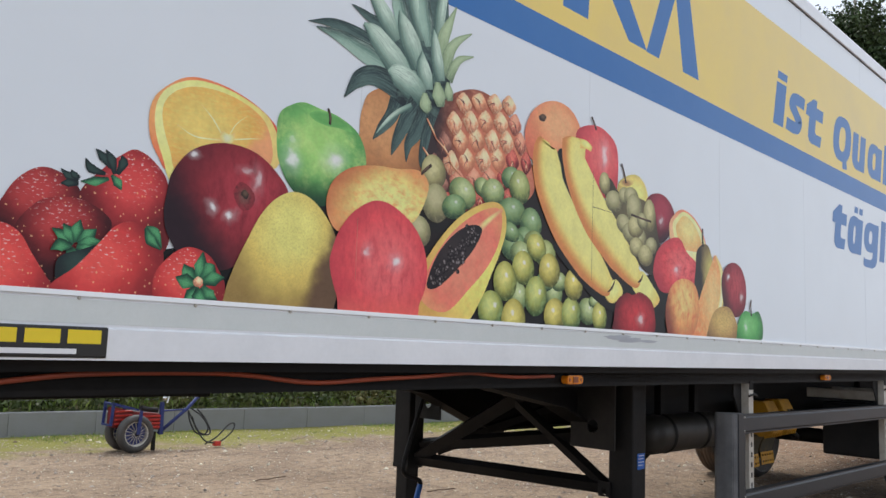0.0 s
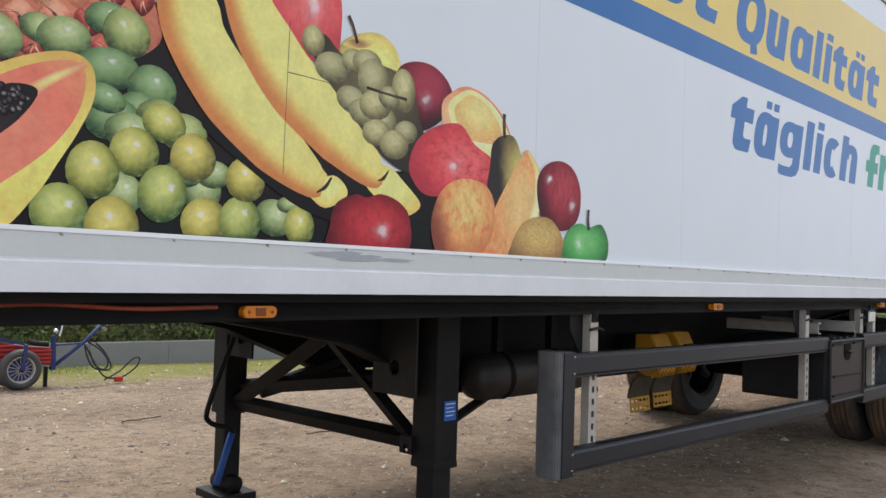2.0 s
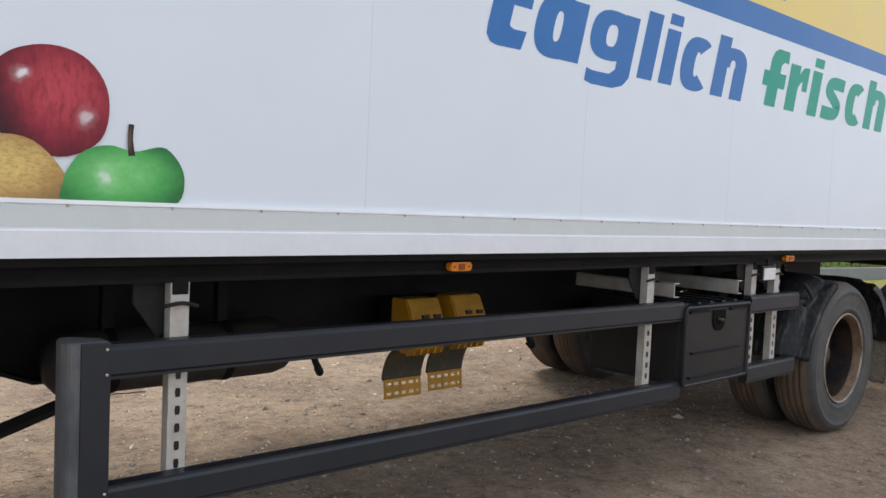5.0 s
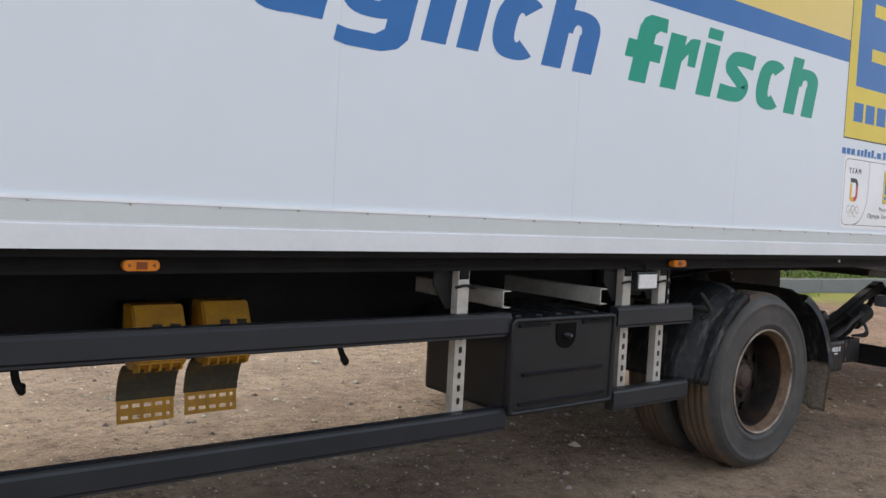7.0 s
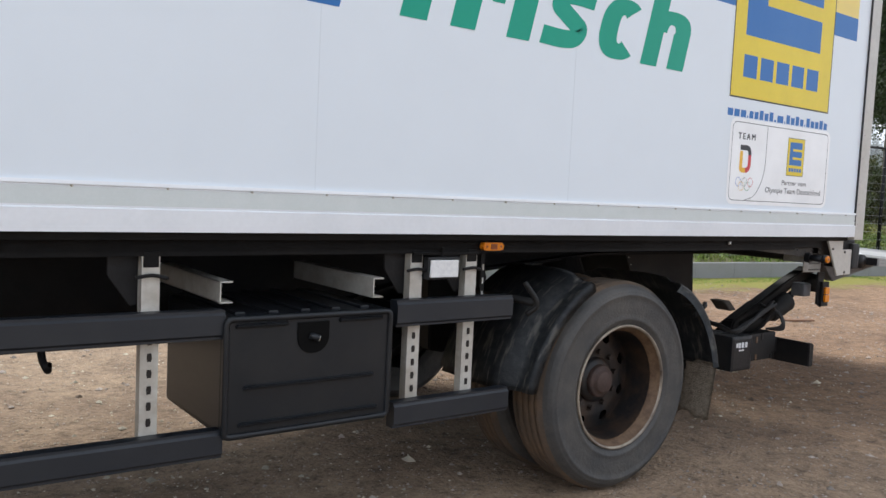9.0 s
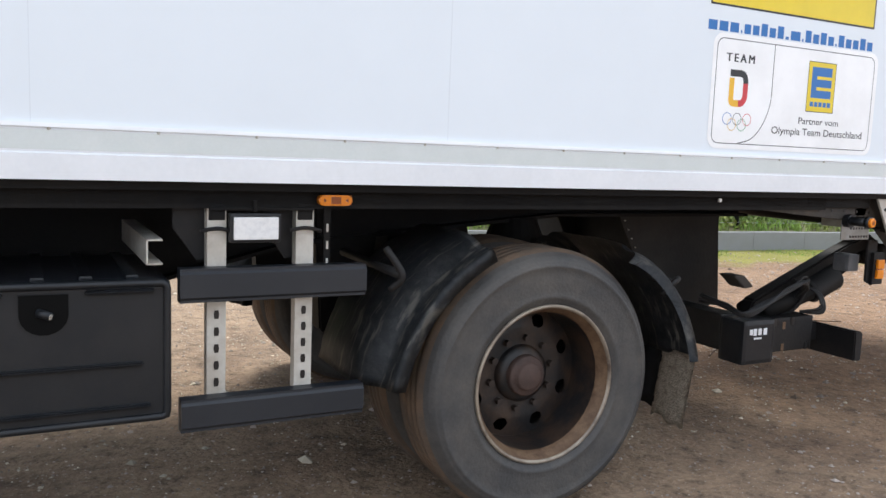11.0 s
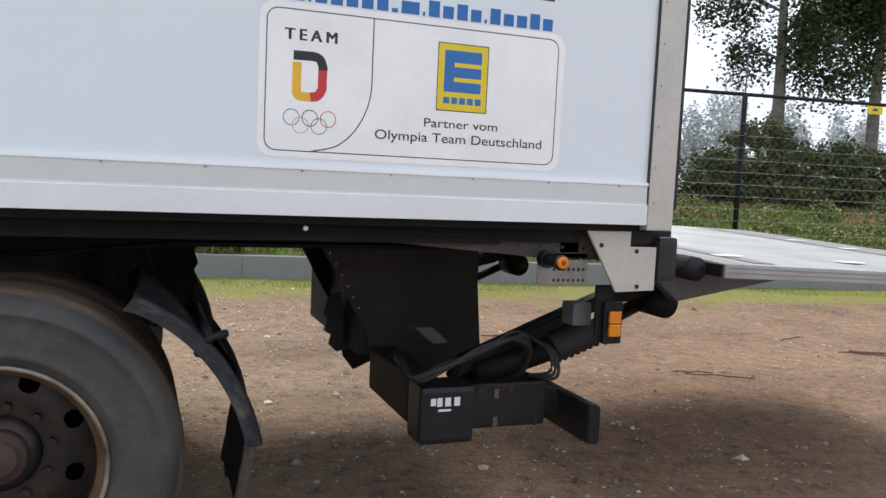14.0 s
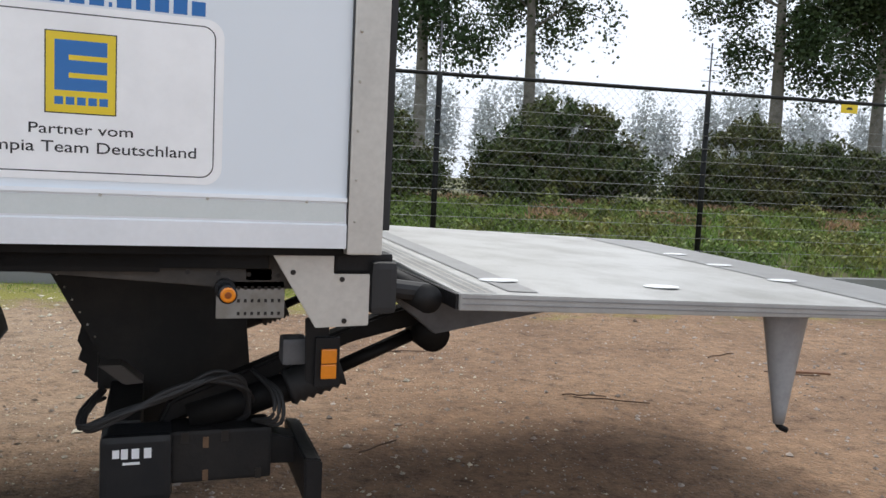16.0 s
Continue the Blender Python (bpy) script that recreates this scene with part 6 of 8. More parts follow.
drawn("printed_pineapple", [(0.712, 1.805), (0.730, 1.909), (0.759, 1.995), (0.807, 2.071), (0.887, 2.116), (0.971, 2.132), (1.061, 2.110), (1.141, 2.057), (1.206, 2.003), (1.248, 1.923), (1.261, 1.832), (1.136, 1.751), (0.959, 1.725), (0.796, 1.746)], ink("ink_pineapple", tone(196, 112, 78), tone(172, 90, 64), tone(96, 50, 42), (0.3, 0), 1.4, shade=(-1, -0.1, 0.35, 0.85, tone(52, 38, 40)), mottle=(tone(190, 120, 92), 6, 0.7, 1, 1)), "printed pineapple")
SCALE_INKS = [ink("ink_pineapple_scale", tone(*lit), tone(*mid), tone(*dk), at, 1.25, mottle=(tone(*mo), 3.2, 0.75, 1, 1), rough_edge=0.35) for lit, mid, dk, at, mo in (((238, 192, 146), (212, 146, 102), (164, 92, 64), (-0.15, 0.4), (190, 112, 76)), ((236, 190, 146), (206, 138, 96), (158, 86, 60), (0.2, 0.35), (236, 196, 152)), ((222, 146, 112), (190, 102, 80), (112, 52, 46), (0, 0.4), (214, 150, 116)), ((176, 120, 98), (128, 80, 68), (66, 42, 42), (0.3, 0.4), (96, 60, 54)))]
SCALE_INKS.append(ink("ink_red_scale", tone(206, 104, 84), tone(176, 66, 58), tone(84, 28, 32), (-0.1, 0.4), 1.2, mottle=(tone(120, 40, 40), 3, 0.7, 1, 1), rough_edge=0.35))
pr = random.Random(44)
for row in range(-1, 7):
    for col in range(-4, 5):
        # rows of eyes climb round the fruit and shrink towards its sides
        u, v = (col + 0.5 * (row % 2)) * 0.29, (row - 2.4) * 0.33
        if u * u + (v * 0.93) ** 2 > 0.93:
            continue
        x, z = 0.985 + 0.265 * u + 0.012 * v, 1.925 + 0.20 * v + 0.055 * u - 0.02 * u * u
        w, h = 0.040 * math.sqrt(max(0.25, 1.05 - 0.55 * u * u)), 0.041 * math.sqrt(max(0.3, 1.05 - 0.4 * v * v))
        k = 3 if u < -0.62 else 4 if u > 0.30 and v < 0.0 or v < -0.62 else 2 if u > 0.55 or v < -0.35 else pr.choice((0, 1, 1))
        q = pr.uniform(-0.15, 0.15) * w
        drawn("pineapple_scale", [(x - w, z + q), (x - w * 0.55, z + h * 0.66), (x + q, z + h), (x + w * 0.58, z + h * 0.62), (x + w, z - q), (x + w * 0.55, z - h * 0.66), (x - q, z - h), (x - w * 0.58, z - h * 0.62)], SCALE_INKS[k], steps=3)
        for p in range(3):
            a = pr.uniform(2.2, 5.2)
            band("pineapple_spike", [(x, z), (x + w * 0.35 * math.cos(a), z + h * 0.35 * math.sin(a)), (x + w * 0.85 * math.cos(a + 0.2), z + h * 0.85 * math.sin(a + 0.2))], [0.0045, 0.0025, 0.0006], SCALE_INKS[(3, 0, 2)[p]], steps=2)
band("pineapple_spike", [(0.714, 1.979), (0.740, 1.948), (0.757, 1.924)], [0.003, 0.004, 0.002], SCALE_INKS[0])
band("pineapple_spike", [(0.757, 1.924), (0.802, 1.896), (0.822, 1.872)], [0.002, 0.004, 0.001], SCALE_INKS[0])
band("pineapple_spike", [(0.701, 1.884), (0.727, 1.862), (0.754, 1.831)], [0.003, 0.004, 0.002], SCALE_INKS[0])
band("pineapple_spike", [(0.817, 1.871), (0.844, 1.848), (0.878, 1.825)], [0.002, 0.005, 0.001], SCALE_INKS[0])
band("printed_pineapple_leaf", [(0.725, 2.005), (0.706, 2.023), (0.700, 2.058)], [0.014, 0.029, 0.009], BLADES[3])
band("printed_pineapple_leaf", [(0.772, 2.030), (0.763, 2.065), (0.753, 2.106)], [0.016, 0.032, 0.011], BLADES[3])
band("printed_pineapple_leaf", [(0.813, 2.059), (0.806, 2.089), (0.800, 2.118)], [0.014, 0.020, 0.007], BLADES[3])
drawn("printed_red_apple", [(-0.121, 1.605), (-0.109, 1.662), (-0.062, 1.723), (0.021, 1.756), (0.113, 1.748), (0.186, 1.701), (0.216, 1.653), (0.177, 1.571), (0.122, 1.504), (0.052, 1.446), (-0.048, 1.443), (-0.107, 1.505), (-0.124, 1.557)], ink("ink_dark_apple", tone(158, 40, 54), tone(124, 28, 40), tone(84, 20, 32), (0.35, 0.25), 1.4, shade=(-0.75, -0.55, 0.12, 0.75, tone(34, 18, 28)), mottle=(tone(96, 20, 34), 3, 0.7, 2, 0.7), glints=((-0.62, 0.73, 0.171, 0.147, 0.19), (-0.28, -0.02, 0.153, 0.192, 0.19), (0.04, -0.12, 0.182, 0.173, 0.19), (0.42, 0.50, 0.165, 0.441, 0.10), (0.23, 0.65, 0.212, 0.121, 0.08), (-0.62, 0.73, 0.082, 0.070, 0.85), (-0.28, -0.02, 0.076, 0.089, 0.85), (0.04, -0.12, 0.088, 0.083, 0.85), (0.42, 0.50, 0.076, 0.211, 0.45), (0.23, 0.65, 0.100, 0.058, 0.35),)), "printed dark red apple")
drawn("apple_hollow", [(0.054, 1.634), (0.068, 1.665), (0.093, 1.662), (0.116, 1.636), (0.106, 1.605), (0.078, 1.598)], ink("ink_apple_dimple", tone(112, 70, 62), tone(118, 44, 48), tone(132, 32, 44), (0, 0), 1.1, mottle=(tone(60, 30, 34), 3, 0.8, 1, 1)))
drawn("apple_eye", [(0.075, 1.637), (0.084, 1.649), (0.097, 1.639), (0.091, 1.626)], STEM_INK)
drawn("printed_orange", [(1.202, 2.029), (1.232, 2.116), (1.301, 2.173), (1.388, 2.201), (1.479, 2.190), (1.544, 2.133), (1.561, 2.055), (1.429, 1.968), (1.257, 1.946)], ink("ink_orange", tone(238, 150, 96), tone(226, 128, 80), tone(190, 92, 66), (0.1, 0.3), 1.4, mottle=(tone(214, 112, 78), 10, 0.4, 1, 1)), "printed orange")
drawn("orange_navel", [(1.282, 2.121), (1.306, 2.133), (1.326, 2.125), (1.310, 2.106), (1.286, 2.107)], STEM_INK)
drawn("printed_red_fruit", [(1.518, 2.109), (1.594, 2.155), (1.694, 2.166), (1.799, 2.118), (1.817, 2.006), (1.789, 1.902), (1.658, 1.897), (1.540, 2.001)], ink("ink_red_fruit", tone(214, 92, 90), tone(200, 68, 74), tone(160, 44, 56), (0.2, 0.2), 1.4, mottle=(tone(186, 52, 62), 3, 0.6, 2, 0.6), glints=((0.32, 0.20, 0.348, 0.810, 0.13), (0.32, 0.20, 0.167, 0.387, 0.60),)), "printed red fruit")
band("printed_stem", [(1.654, 2.150), (1.637, 2.177), (1.621, 2.196)], [0.006, 0.005, 0.004], STEM_INK)
drawn("printed_yellow_apple", [(1.814, 1.946), (1.865, 1.996), (1.963, 2.023), (2.037, 1.984), (2.051, 1.904), (1.955, 1.836), (1.823, 1.841)], ink("ink_yellow_apple", tone(222, 210, 104), tone(206, 188, 88), tone(160, 140, 70), (0.3, 0.1), 1.4, mottle=(tone(188, 164, 84), 4, 0.4, 1, 1)), "printed yellow apple")
drawn("apple_hollow", [(1.822, 1.960), (1.874, 1.988), (1.936, 1.994), (1.918, 1.971), (1.865, 1.957)], ink("ink_brown_hollow", tone(150, 104, 66), tone(172, 140, 76), tone(196, 176, 88), (0, 0), 1.1))
band("printed_stem", [(1.878, 1.974), (1.861, 2.019), (1.843, 2.049)], [0.006, 0.005, 0.006], STEM_INK)
drawn("printed_dark_apple", [(2.037, 1.917), (2.094, 1.963), (2.192, 1.972), (2.272, 1.928), (2.293, 1.853), (2.201, 1.769), (2.118, 1.754), (2.038, 1.823)], ink("ink_wine_apple", tone(150, 42, 62), tone(112, 28, 46), tone(64, 20, 34), (0.1, 0.4), 1.4, shade=(0.5, -0.8, 0.25, 0.9, tone(44, 26, 36)), glints=((0.05, -0.08, 0.320, 0.394, 0.11), (0.05, -0.08, 0.148, 0.183, 0.50),)), "printed dark red apple")
drawn("printed_orange_slice", [(2.241, 1.838), (2.293, 1.905), (2.372, 1.935), (2.480, 1.910), (2.570, 1.841), (2.603, 1.749), (2.516, 1.687), (2.302, 1.691)], ink("ink_slice_rind", tone(240, 160, 110), tone(230, 132, 90), tone(214, 108, 76), (-0.6, 0), 1.6), "printed orange slice")
drawn("printed_orange_pith", [(2.272, 1.842), (2.314, 1.897), (2.382, 1.926), (2.480, 1.902), (2.564, 1.835), (2.597, 1.749), (2.494, 1.698), (2.344, 1.734)], ink("ink_slice_pith", tone(246, 222, 160), tone(242, 204, 130), tone(240, 190, 120), (0, 0), 1.5))
drawn("printed_orange_pulp", [(2.303, 1.838), (2.334, 1.884), (2.388, 1.908), (2.469, 1.884), (2.535, 1.826), (2.551, 1.768), (2.462, 1.753), (2.354, 1.762)], ink("ink_slice_pulp", tone(240, 186, 104), tone(236, 168, 84), tone(230, 146, 76), (0, 0.3), 1.5, mottle=(tone(246, 206, 136), 6, 0.5, 1, 2)))
GRAPES = [ink("ink_grape", tone(*lit), tone(*mid), tone(*dk), (-0.1, 0.25), 1.25, mottle=(tone(*mo), 2.0, 0.55, 1, 1), glints=((g, 0.3, 0.20, 0.16, 0.75),)) for lit, mid, dk, mo, g in (((196, 190, 98), (156, 154, 60), (54, 72, 30), (150, 168, 84), 0.1), ((184, 188, 98), (142, 150, 62), (44, 72, 34), (128, 160, 96), 0.3), ((202, 190, 90), (166, 154, 56), (72, 76, 32), (160, 156, 80), -0.1))]
GREEN_GRAPES = [ink("ink_blue_green_grape", tone(*lit), tone(*mid), tone(*dk), (0.1, 0.3), 1.25, mottle=(tone(*mo), 2.0, 0.6, 1, 1), glints=((g, 0.35, 0.18, 0.15, 0.6),)) for lit, mid, dk, mo, g in (((172, 184, 128), (134, 150, 88), (44, 66, 40), (110, 144, 96), 0.2), ((168, 178, 112), (126, 142, 76), (40, 60, 36), (150, 154, 84), -0.1), ((132, 160, 112), (92, 126, 78), (26, 54, 40), (120, 140, 76), 0.2))]
OLIVE_GRAPES = [ink("ink_olive_grape", tone(*lit), tone(*mid), tone(*dk), (-0.1, 0.3), 1.3, mottle=(tone(*mo), 2.5, 0.6, 1, 1)) for lit, mid, dk, mo in (((184, 178, 124), (150, 144, 92), (86, 78, 54), (128, 124, 84)), ((170, 166, 120), (134, 132, 88), (76, 74, 54), (150, 140, 100)))]
for x, z, rx, rz in ((0.752, 1.816, 0.055, 0.055), (0.697, 1.622, 0.052, 0.049), (0.767, 1.720, 0.060, 0.062)):
    blob("printed_grape", x, z, rx, rz, random.choice(OLIVE_GRAPES), random.uniform(-15, 15), random.uniform(0, 0.08), label="printed grape", n=22)
drawn("printed_pear", [(0.342, 1.670), (0.364, 1.725), (0.423, 1.769), (0.508, 1.791), (0.598, 1.798), (0.685, 1.809), (0.729, 1.781), (0.726, 1.735), (0.692, 1.667), (0.642, 1.630), (0.520, 1.584), (0.394, 1.581), (0.351, 1.618)], ink("ink_yellow_pear", tone(238, 206, 112), tone(232, 188, 96), tone(200, 128, 72), (0.2, -0.1), 1.35, shade=(-0.8, 0.5, 0.25, 0.95, tone(172, 92, 48)), mottle=(tone(206, 126, 60), 5, 0.8, 1, 1)), "printed yellow pear")
band("printed_stem", [(0.698, 1.799), (0.717, 1.817), (0.741, 1.836)], [0.004, 0.006, 0.005], STEM_INK)
for x, z, rx, rz in ((0.888, 1.771, 0.065, 0.051), (0.850, 1.721, 0.058, 0.040), (0.985, 1.806, 0.043, 0.033), (1.037, 1.799, 0.061, 0.046), (1.132, 1.865, 0.054, 0.039), (1.180, 1.839, 0.058, 0.061), (1.136, 1.745, 0.080, 0.051), (1.248, 1.720, 0.063, 0.057), (1.217, 1.661, 0.056, 0.043), (1.155, 1.631, 0.067, 0.051), (1.273, 1.645, 0.064, 0.052), (1.334, 1.623, 0.065, 0.049), (1.197, 1.604, 0.062, 0.047), (1.389, 1.483, 0.056, 0.056), (1.183, 1.457, 0.054, 0.051), (1.423, 1.527, 0.049, 0.036), (1.608, 1.429, 0.062, 0.051), (1.337, 1.520, 0.055, 0.035), (1.657, 1.469, 0.042, 0.024), (1.132, 1.676, 0.054, 0.034)):
    blob("printed_grape", x, z, rx, rz, random.choice(GREEN_GRAPES), random.uniform(-15, 15), random.uniform(0, 0.08), label="printed grape", n=22)
for x, z, rx, rz in ((1.283, 1.638, 0.058, 0.048), (1.211, 1.559, 0.062, 0.060), (1.363, 1.564, 0.063, 0.062), (1.114, 1.505, 0.062, 0.068), (1.285, 1.465, 0.064, 0.072), (1.044, 1.403, 0.065, 0.065), (1.164, 1.377, 0.066, 0.072), (1.401, 1.404, 0.067, 0.062), (1.504, 1.414, 0.063, 0.064), (1.516, 1.524, 0.060, 0.060), (1.693, 1.412, 0.051, 0.057)):
    blob("printed_grape", x, z, rx, rz, random.choice(GRAPES), random.uniform(-15, 15), random.uniform(0, 0.08), label="printed grape", n=22)
BANANA = ink("ink_banana", tone(238, 204, 112), tone(230, 190, 86), tone(204, 150, 62), (0.0, 0.2), 1.7, mottle=(tone(228, 186, 84), 5, 0.15, 2, 0.5))
BANANA_EDGE = ink("ink_banana_edge", tone(206, 150, 96), tone(190, 126, 84), tone(160, 98, 70), (0, 0.8), 1.8)
BANANA_SIDE = ink("ink_banana_side", tone(234, 198, 106), tone(228, 184, 80), tone(214, 164, 64), (0.0, 0.4), 2.2, shade=(0, -1, 0.15, 0.85, tone(190, 116, 52)), mottle=(tone(232, 192, 84), 3, 0.15, 2, 0.5), rough_edge=0.05)
BANANA_DARK = ink("ink_banana_tip", tone(58, 42, 38), tone(44, 34, 34), tone(36, 28, 30), (0, 0), 1.5)
drawn("printed_shade", [(1.378, 1.664), (1.613, 1.676), (1.848, 1.727), (2.016, 1.604), (2.120, 1.614), (2.232, 1.560), (2.272, 1.477), (2.090, 1.403), (1.750, 1.444), (1.536, 1.548)], GROUND_INK)
drawn("printed_shade", [(1.397, 2.005), (1.439, 2.024), (1.474, 1.931), (1.567, 1.800), (1.698, 1.668), (1.641, 1.671), (1.513, 1.810), (1.430, 1.922)], GROUND_INK)
drawn("printed_banana", [(1.718, 1.518), (1.806, 1.568), (1.861, 1.518), (1.779, 1.470)], BANANA, "printed banana")
drawn("printed_banana", [(1.923, 1.565), (2.008, 1.620), (2.093, 1.570), (2.159, 1.508), (2.081, 1.465), (1.998, 1.500)], BANANA, "printed banana")
band("printed_banana", [(1.329, 2.037), (1.324, 2.014), (1.335, 1.942), (1.366, 1.859), (1.465, 1.742), (1.602, 1.631), (1.720, 1.554), (1.772, 1.534)], [0.021, 0.067, 0.087, 0.087, 0.095, 0.087, 0.058, 0.035], BANANA_SIDE, "printed banana")
band("banana_tip", [(1.748, 1.512), (1.777, 1.530), (1.800, 1.561)], [0.002, 0.006, 0.003], BANANA_DARK)
band("printed_banana", [(1.502, 2.089), (1.503, 2.068), (1.507, 1.994), (1.565, 1.904), (1.667, 1.796), (1.820, 1.689), (1.950, 1.601), (1.998, 1.587)], [0.028, 0.077, 0.075, 0.092, 0.098, 0.093, 0.058, 0.027], BANANA_SIDE, "printed banana")
band("printed_banana_stalk", [(1.543, 2.073), (1.585, 2.075), (1.622, 2.065)], [0.019, 0.017, 0.012], BANANA)
band("banana_tip", [(1.976, 1.570), (1.999, 1.580), (2.019, 1.607)], [0.002, 0.006, 0.002], BANANA_DARK)
band("print_crack", [(1.637, 1.98), (1.634, 1.75), (1.632, 1.55)], [0.0009, 0.0009], STEM_INK)
band("print_crack", [(1.637, 1.838), (1.74, 1.836), (1.84, 1.832)], [0.0012, 0.0009], STEM_INK)
drawn("printed_shade", [(1.689, 1.964), (1.759, 1.972), (1.831, 1.925), (1.954, 1.929), (2.094, 1.901), (2.142, 1.787), (2.171, 1.710), (2.123, 1.611), (1.992, 1.647), (1.846, 1.774), (1.739, 1.875)], ink("ink_olive_shade", tone(96, 88, 60), tone(70, 64, 46), tone(44, 40, 34)))
for x, z, rx, rz in ((1.718, 1.946, 0.040, 0.045), (1.789, 1.883, 0.064, 0.045), (1.866, 1.919, 0.047, 0.036), (1.919, 1.923, 0.058, 0.041), (1.867, 1.800, 0.061, 0.041), (1.946, 1.874, 0.063, 0.067), (2.070, 1.865, 0.051, 0.070), (1.911, 1.770, 0.057, 0.041), (1.992, 1.756, 0.053, 0.047), (1.955, 1.800, 0.063, 0.046), (2.085, 1.735, 0.050, 0.037), (1.965, 1.717, 0.058, 0.041), (2.038, 1.689, 0.060, 0.046), (2.010, 1.832, 0.044, 0.036)):
    blob("printed_grape", x, z, rx, rz, random.choice(OLIVE_GRAPES), random.uniform(-15, 15), random.uniform(0, 0.08), label="printed grape", n=22)
band("printed_stem", [(1.919, 1.848), (2.000, 1.843), (2.085, 1.840)], [0.005, 0.004, 0.005], STEM_INK)
drawn("printed_pink_mango", [(2.104, 1.646), (2.142, 1.725), (2.231, 1.780), (2.334, 1.798), (2.407, 1.741), (2.511, 1.694), (2.515, 1.625), (2.422, 1.581), (2.200, 1.543), (2.118, 1.591)], ink("ink_red_mango", tone(220, 84, 86), tone(204, 58, 66), tone(158, 36, 54), (0.2, 0), 1.4, mottle=(tone(168, 30, 42), 4.5, 0.9, 1, 1), glints=((-0.01, -0.14, 0.263, 0.298, 0.13), (-0.01, -0.14, 0.127, 0.141, 0.60),)), "printed red mango")
drawn("printed_dark_pear", [(2.488, 1.671), (2.501, 1.757), (2.563, 1.797), (2.621, 1.792), (2.661, 1.728), (2.689, 1.662), (2.605, 1.552), (2.503, 1.526), (2.476, 1.595)], ink("ink_dark_pear", tone(178, 166, 82), tone(128, 112, 62), tone(58, 46, 40), (0.7, 0.1), 1.5, shade=(-1, -0.2, 0.0, 0.5, tone(40, 36, 36))), "printed dark pear")
band("printed_stem", [(2.563, 1.786), (2.558, 1.834), (2.559, 1.872)], [0.008, 0.008, 0.008], STEM_INK)
drawn("printed_orange_wedge", [(2.458, 1.406), (2.537, 1.555), (2.649, 1.713), (2.697, 1.759), (2.756, 1.682), (2.752, 1.543), (2.684, 1.430), (2.579, 1.348), (2.473, 1.344)], ink("ink_wedge", tone(232, 164, 92), tone(222, 138, 70), tone(204, 114, 56), (0.4, 0), 1.5, mottle=(tone(242, 192, 124), 9, 0.5, 1, 1)), "printed orange wedge")
band("printed_orange_pith", [(2.697, 1.757), (2.756, 1.679), (2.752, 1.540), (2.684, 1.430), (2.601, 1.359)], [0.006, 0.017, 0.022, 0.022, 0.013], RAY_INK)
drawn("printed_peach", [(2.230, 1.533), (2.291, 1.596), (2.385, 1.619), (2.476, 1.601), (2.520, 1.535), (2.507, 1.429), (2.419, 1.338), (2.264, 1.333), (2.210, 1.432)], ink("ink_peach", tone(230, 178, 96), tone(216, 146, 76), tone(170, 92, 52), (0.1, 0.35), 1.4, shade=(-0.9, -0.3, 0.3, 0.95, tone(120, 58, 44)), mottle=(tone(198, 92, 50), 3, 0.95, 1.5, 1)), "printed peach")
drawn("printed_red_apple", [(1.799, 1.422), (1.819, 1.487), (1.891, 1.520), (1.935, 1.514), (1.993, 1.530), (2.071, 1.509), (2.113, 1.459), (2.094, 1.354), (1.808, 1.343)], ink("ink_red_apple", tone(186, 38, 48), tone(150, 24, 38), tone(80, 14, 28), (0.1, 0), 1.4, shade=(-0.8, 0.2, 0.35, 1.0, tone(66, 16, 28)), mottle=(tone(110, 18, 32), 3, 0.6, 2, 0.7), glints=((0.29, -0.17, 0.306, 0.481, 0.13), (0.29, -0.17, 0.146, 0.235, 0.60),)), "printed red apple")
drawn("printed_red_apple", [(2.755, 1.635), (2.799, 1.711), (2.895, 1.743), (2.985, 1.718), (3.036, 1.635), (3.019, 1.523), (2.919, 1.472), (2.794, 1.510)], ink("ink_crimson_apple", tone(166, 48, 60), tone(134, 30, 46), tone(72, 18, 30), (0.2, 0.2), 1.4, shade=(-0.8, -0.4, 0.3, 0.95, tone(56, 20, 30)), mottle=(tone(96, 14, 30), 4, 0.7, 2, 0.6), glints=((-0.47, 0.41, 0.235, 0.177, 0.18), (0.61, -0.25, 0.242, 0.310, 0.11), (-0.47, 0.41, 0.114, 0.089, 0.80), (0.61, -0.25, 0.114, 0.148, 0.50),)), "printed red apple")
drawn("printed_russet_pear", [(2.614, 1.400), (2.673, 1.483), (2.764, 1.516), (2.857, 1.508), (2.931, 1.433), (2.948, 1.349), (2.624, 1.339)], ink("ink_russet_pear", tone(194, 164, 84), tone(166, 130, 66), tone(100, 72, 44), (0, 0.2), 1.4, mottle=(tone(118, 88, 54), 10, 0.6, 1, 1)), "printed russet pear")
drawn("printed_green_apple", [(2.930, 1.416), (2.971, 1.486), (3.038, 1.510), (3.106, 1.499), (3.190, 1.513), (3.243, 1.435), (3.197, 1.351), (2.948, 1.349)], ink("ink_small_green_apple", tone(96, 176, 92), tone(58, 146, 66), tone(26, 90, 46), (-0.1, 0.1), 1.4, glints=((-0.32, 0.01, 0.268, 0.585, 0.11), (-0.32, 0.01, 0.128, 0.280, 0.50),)), "printed green apple")
band("printed_stem", [(3.098, 1.487), (3.093, 1.528), (3.095, 1.569)], [0.009, 0.007, 0.007], STEM_INK)
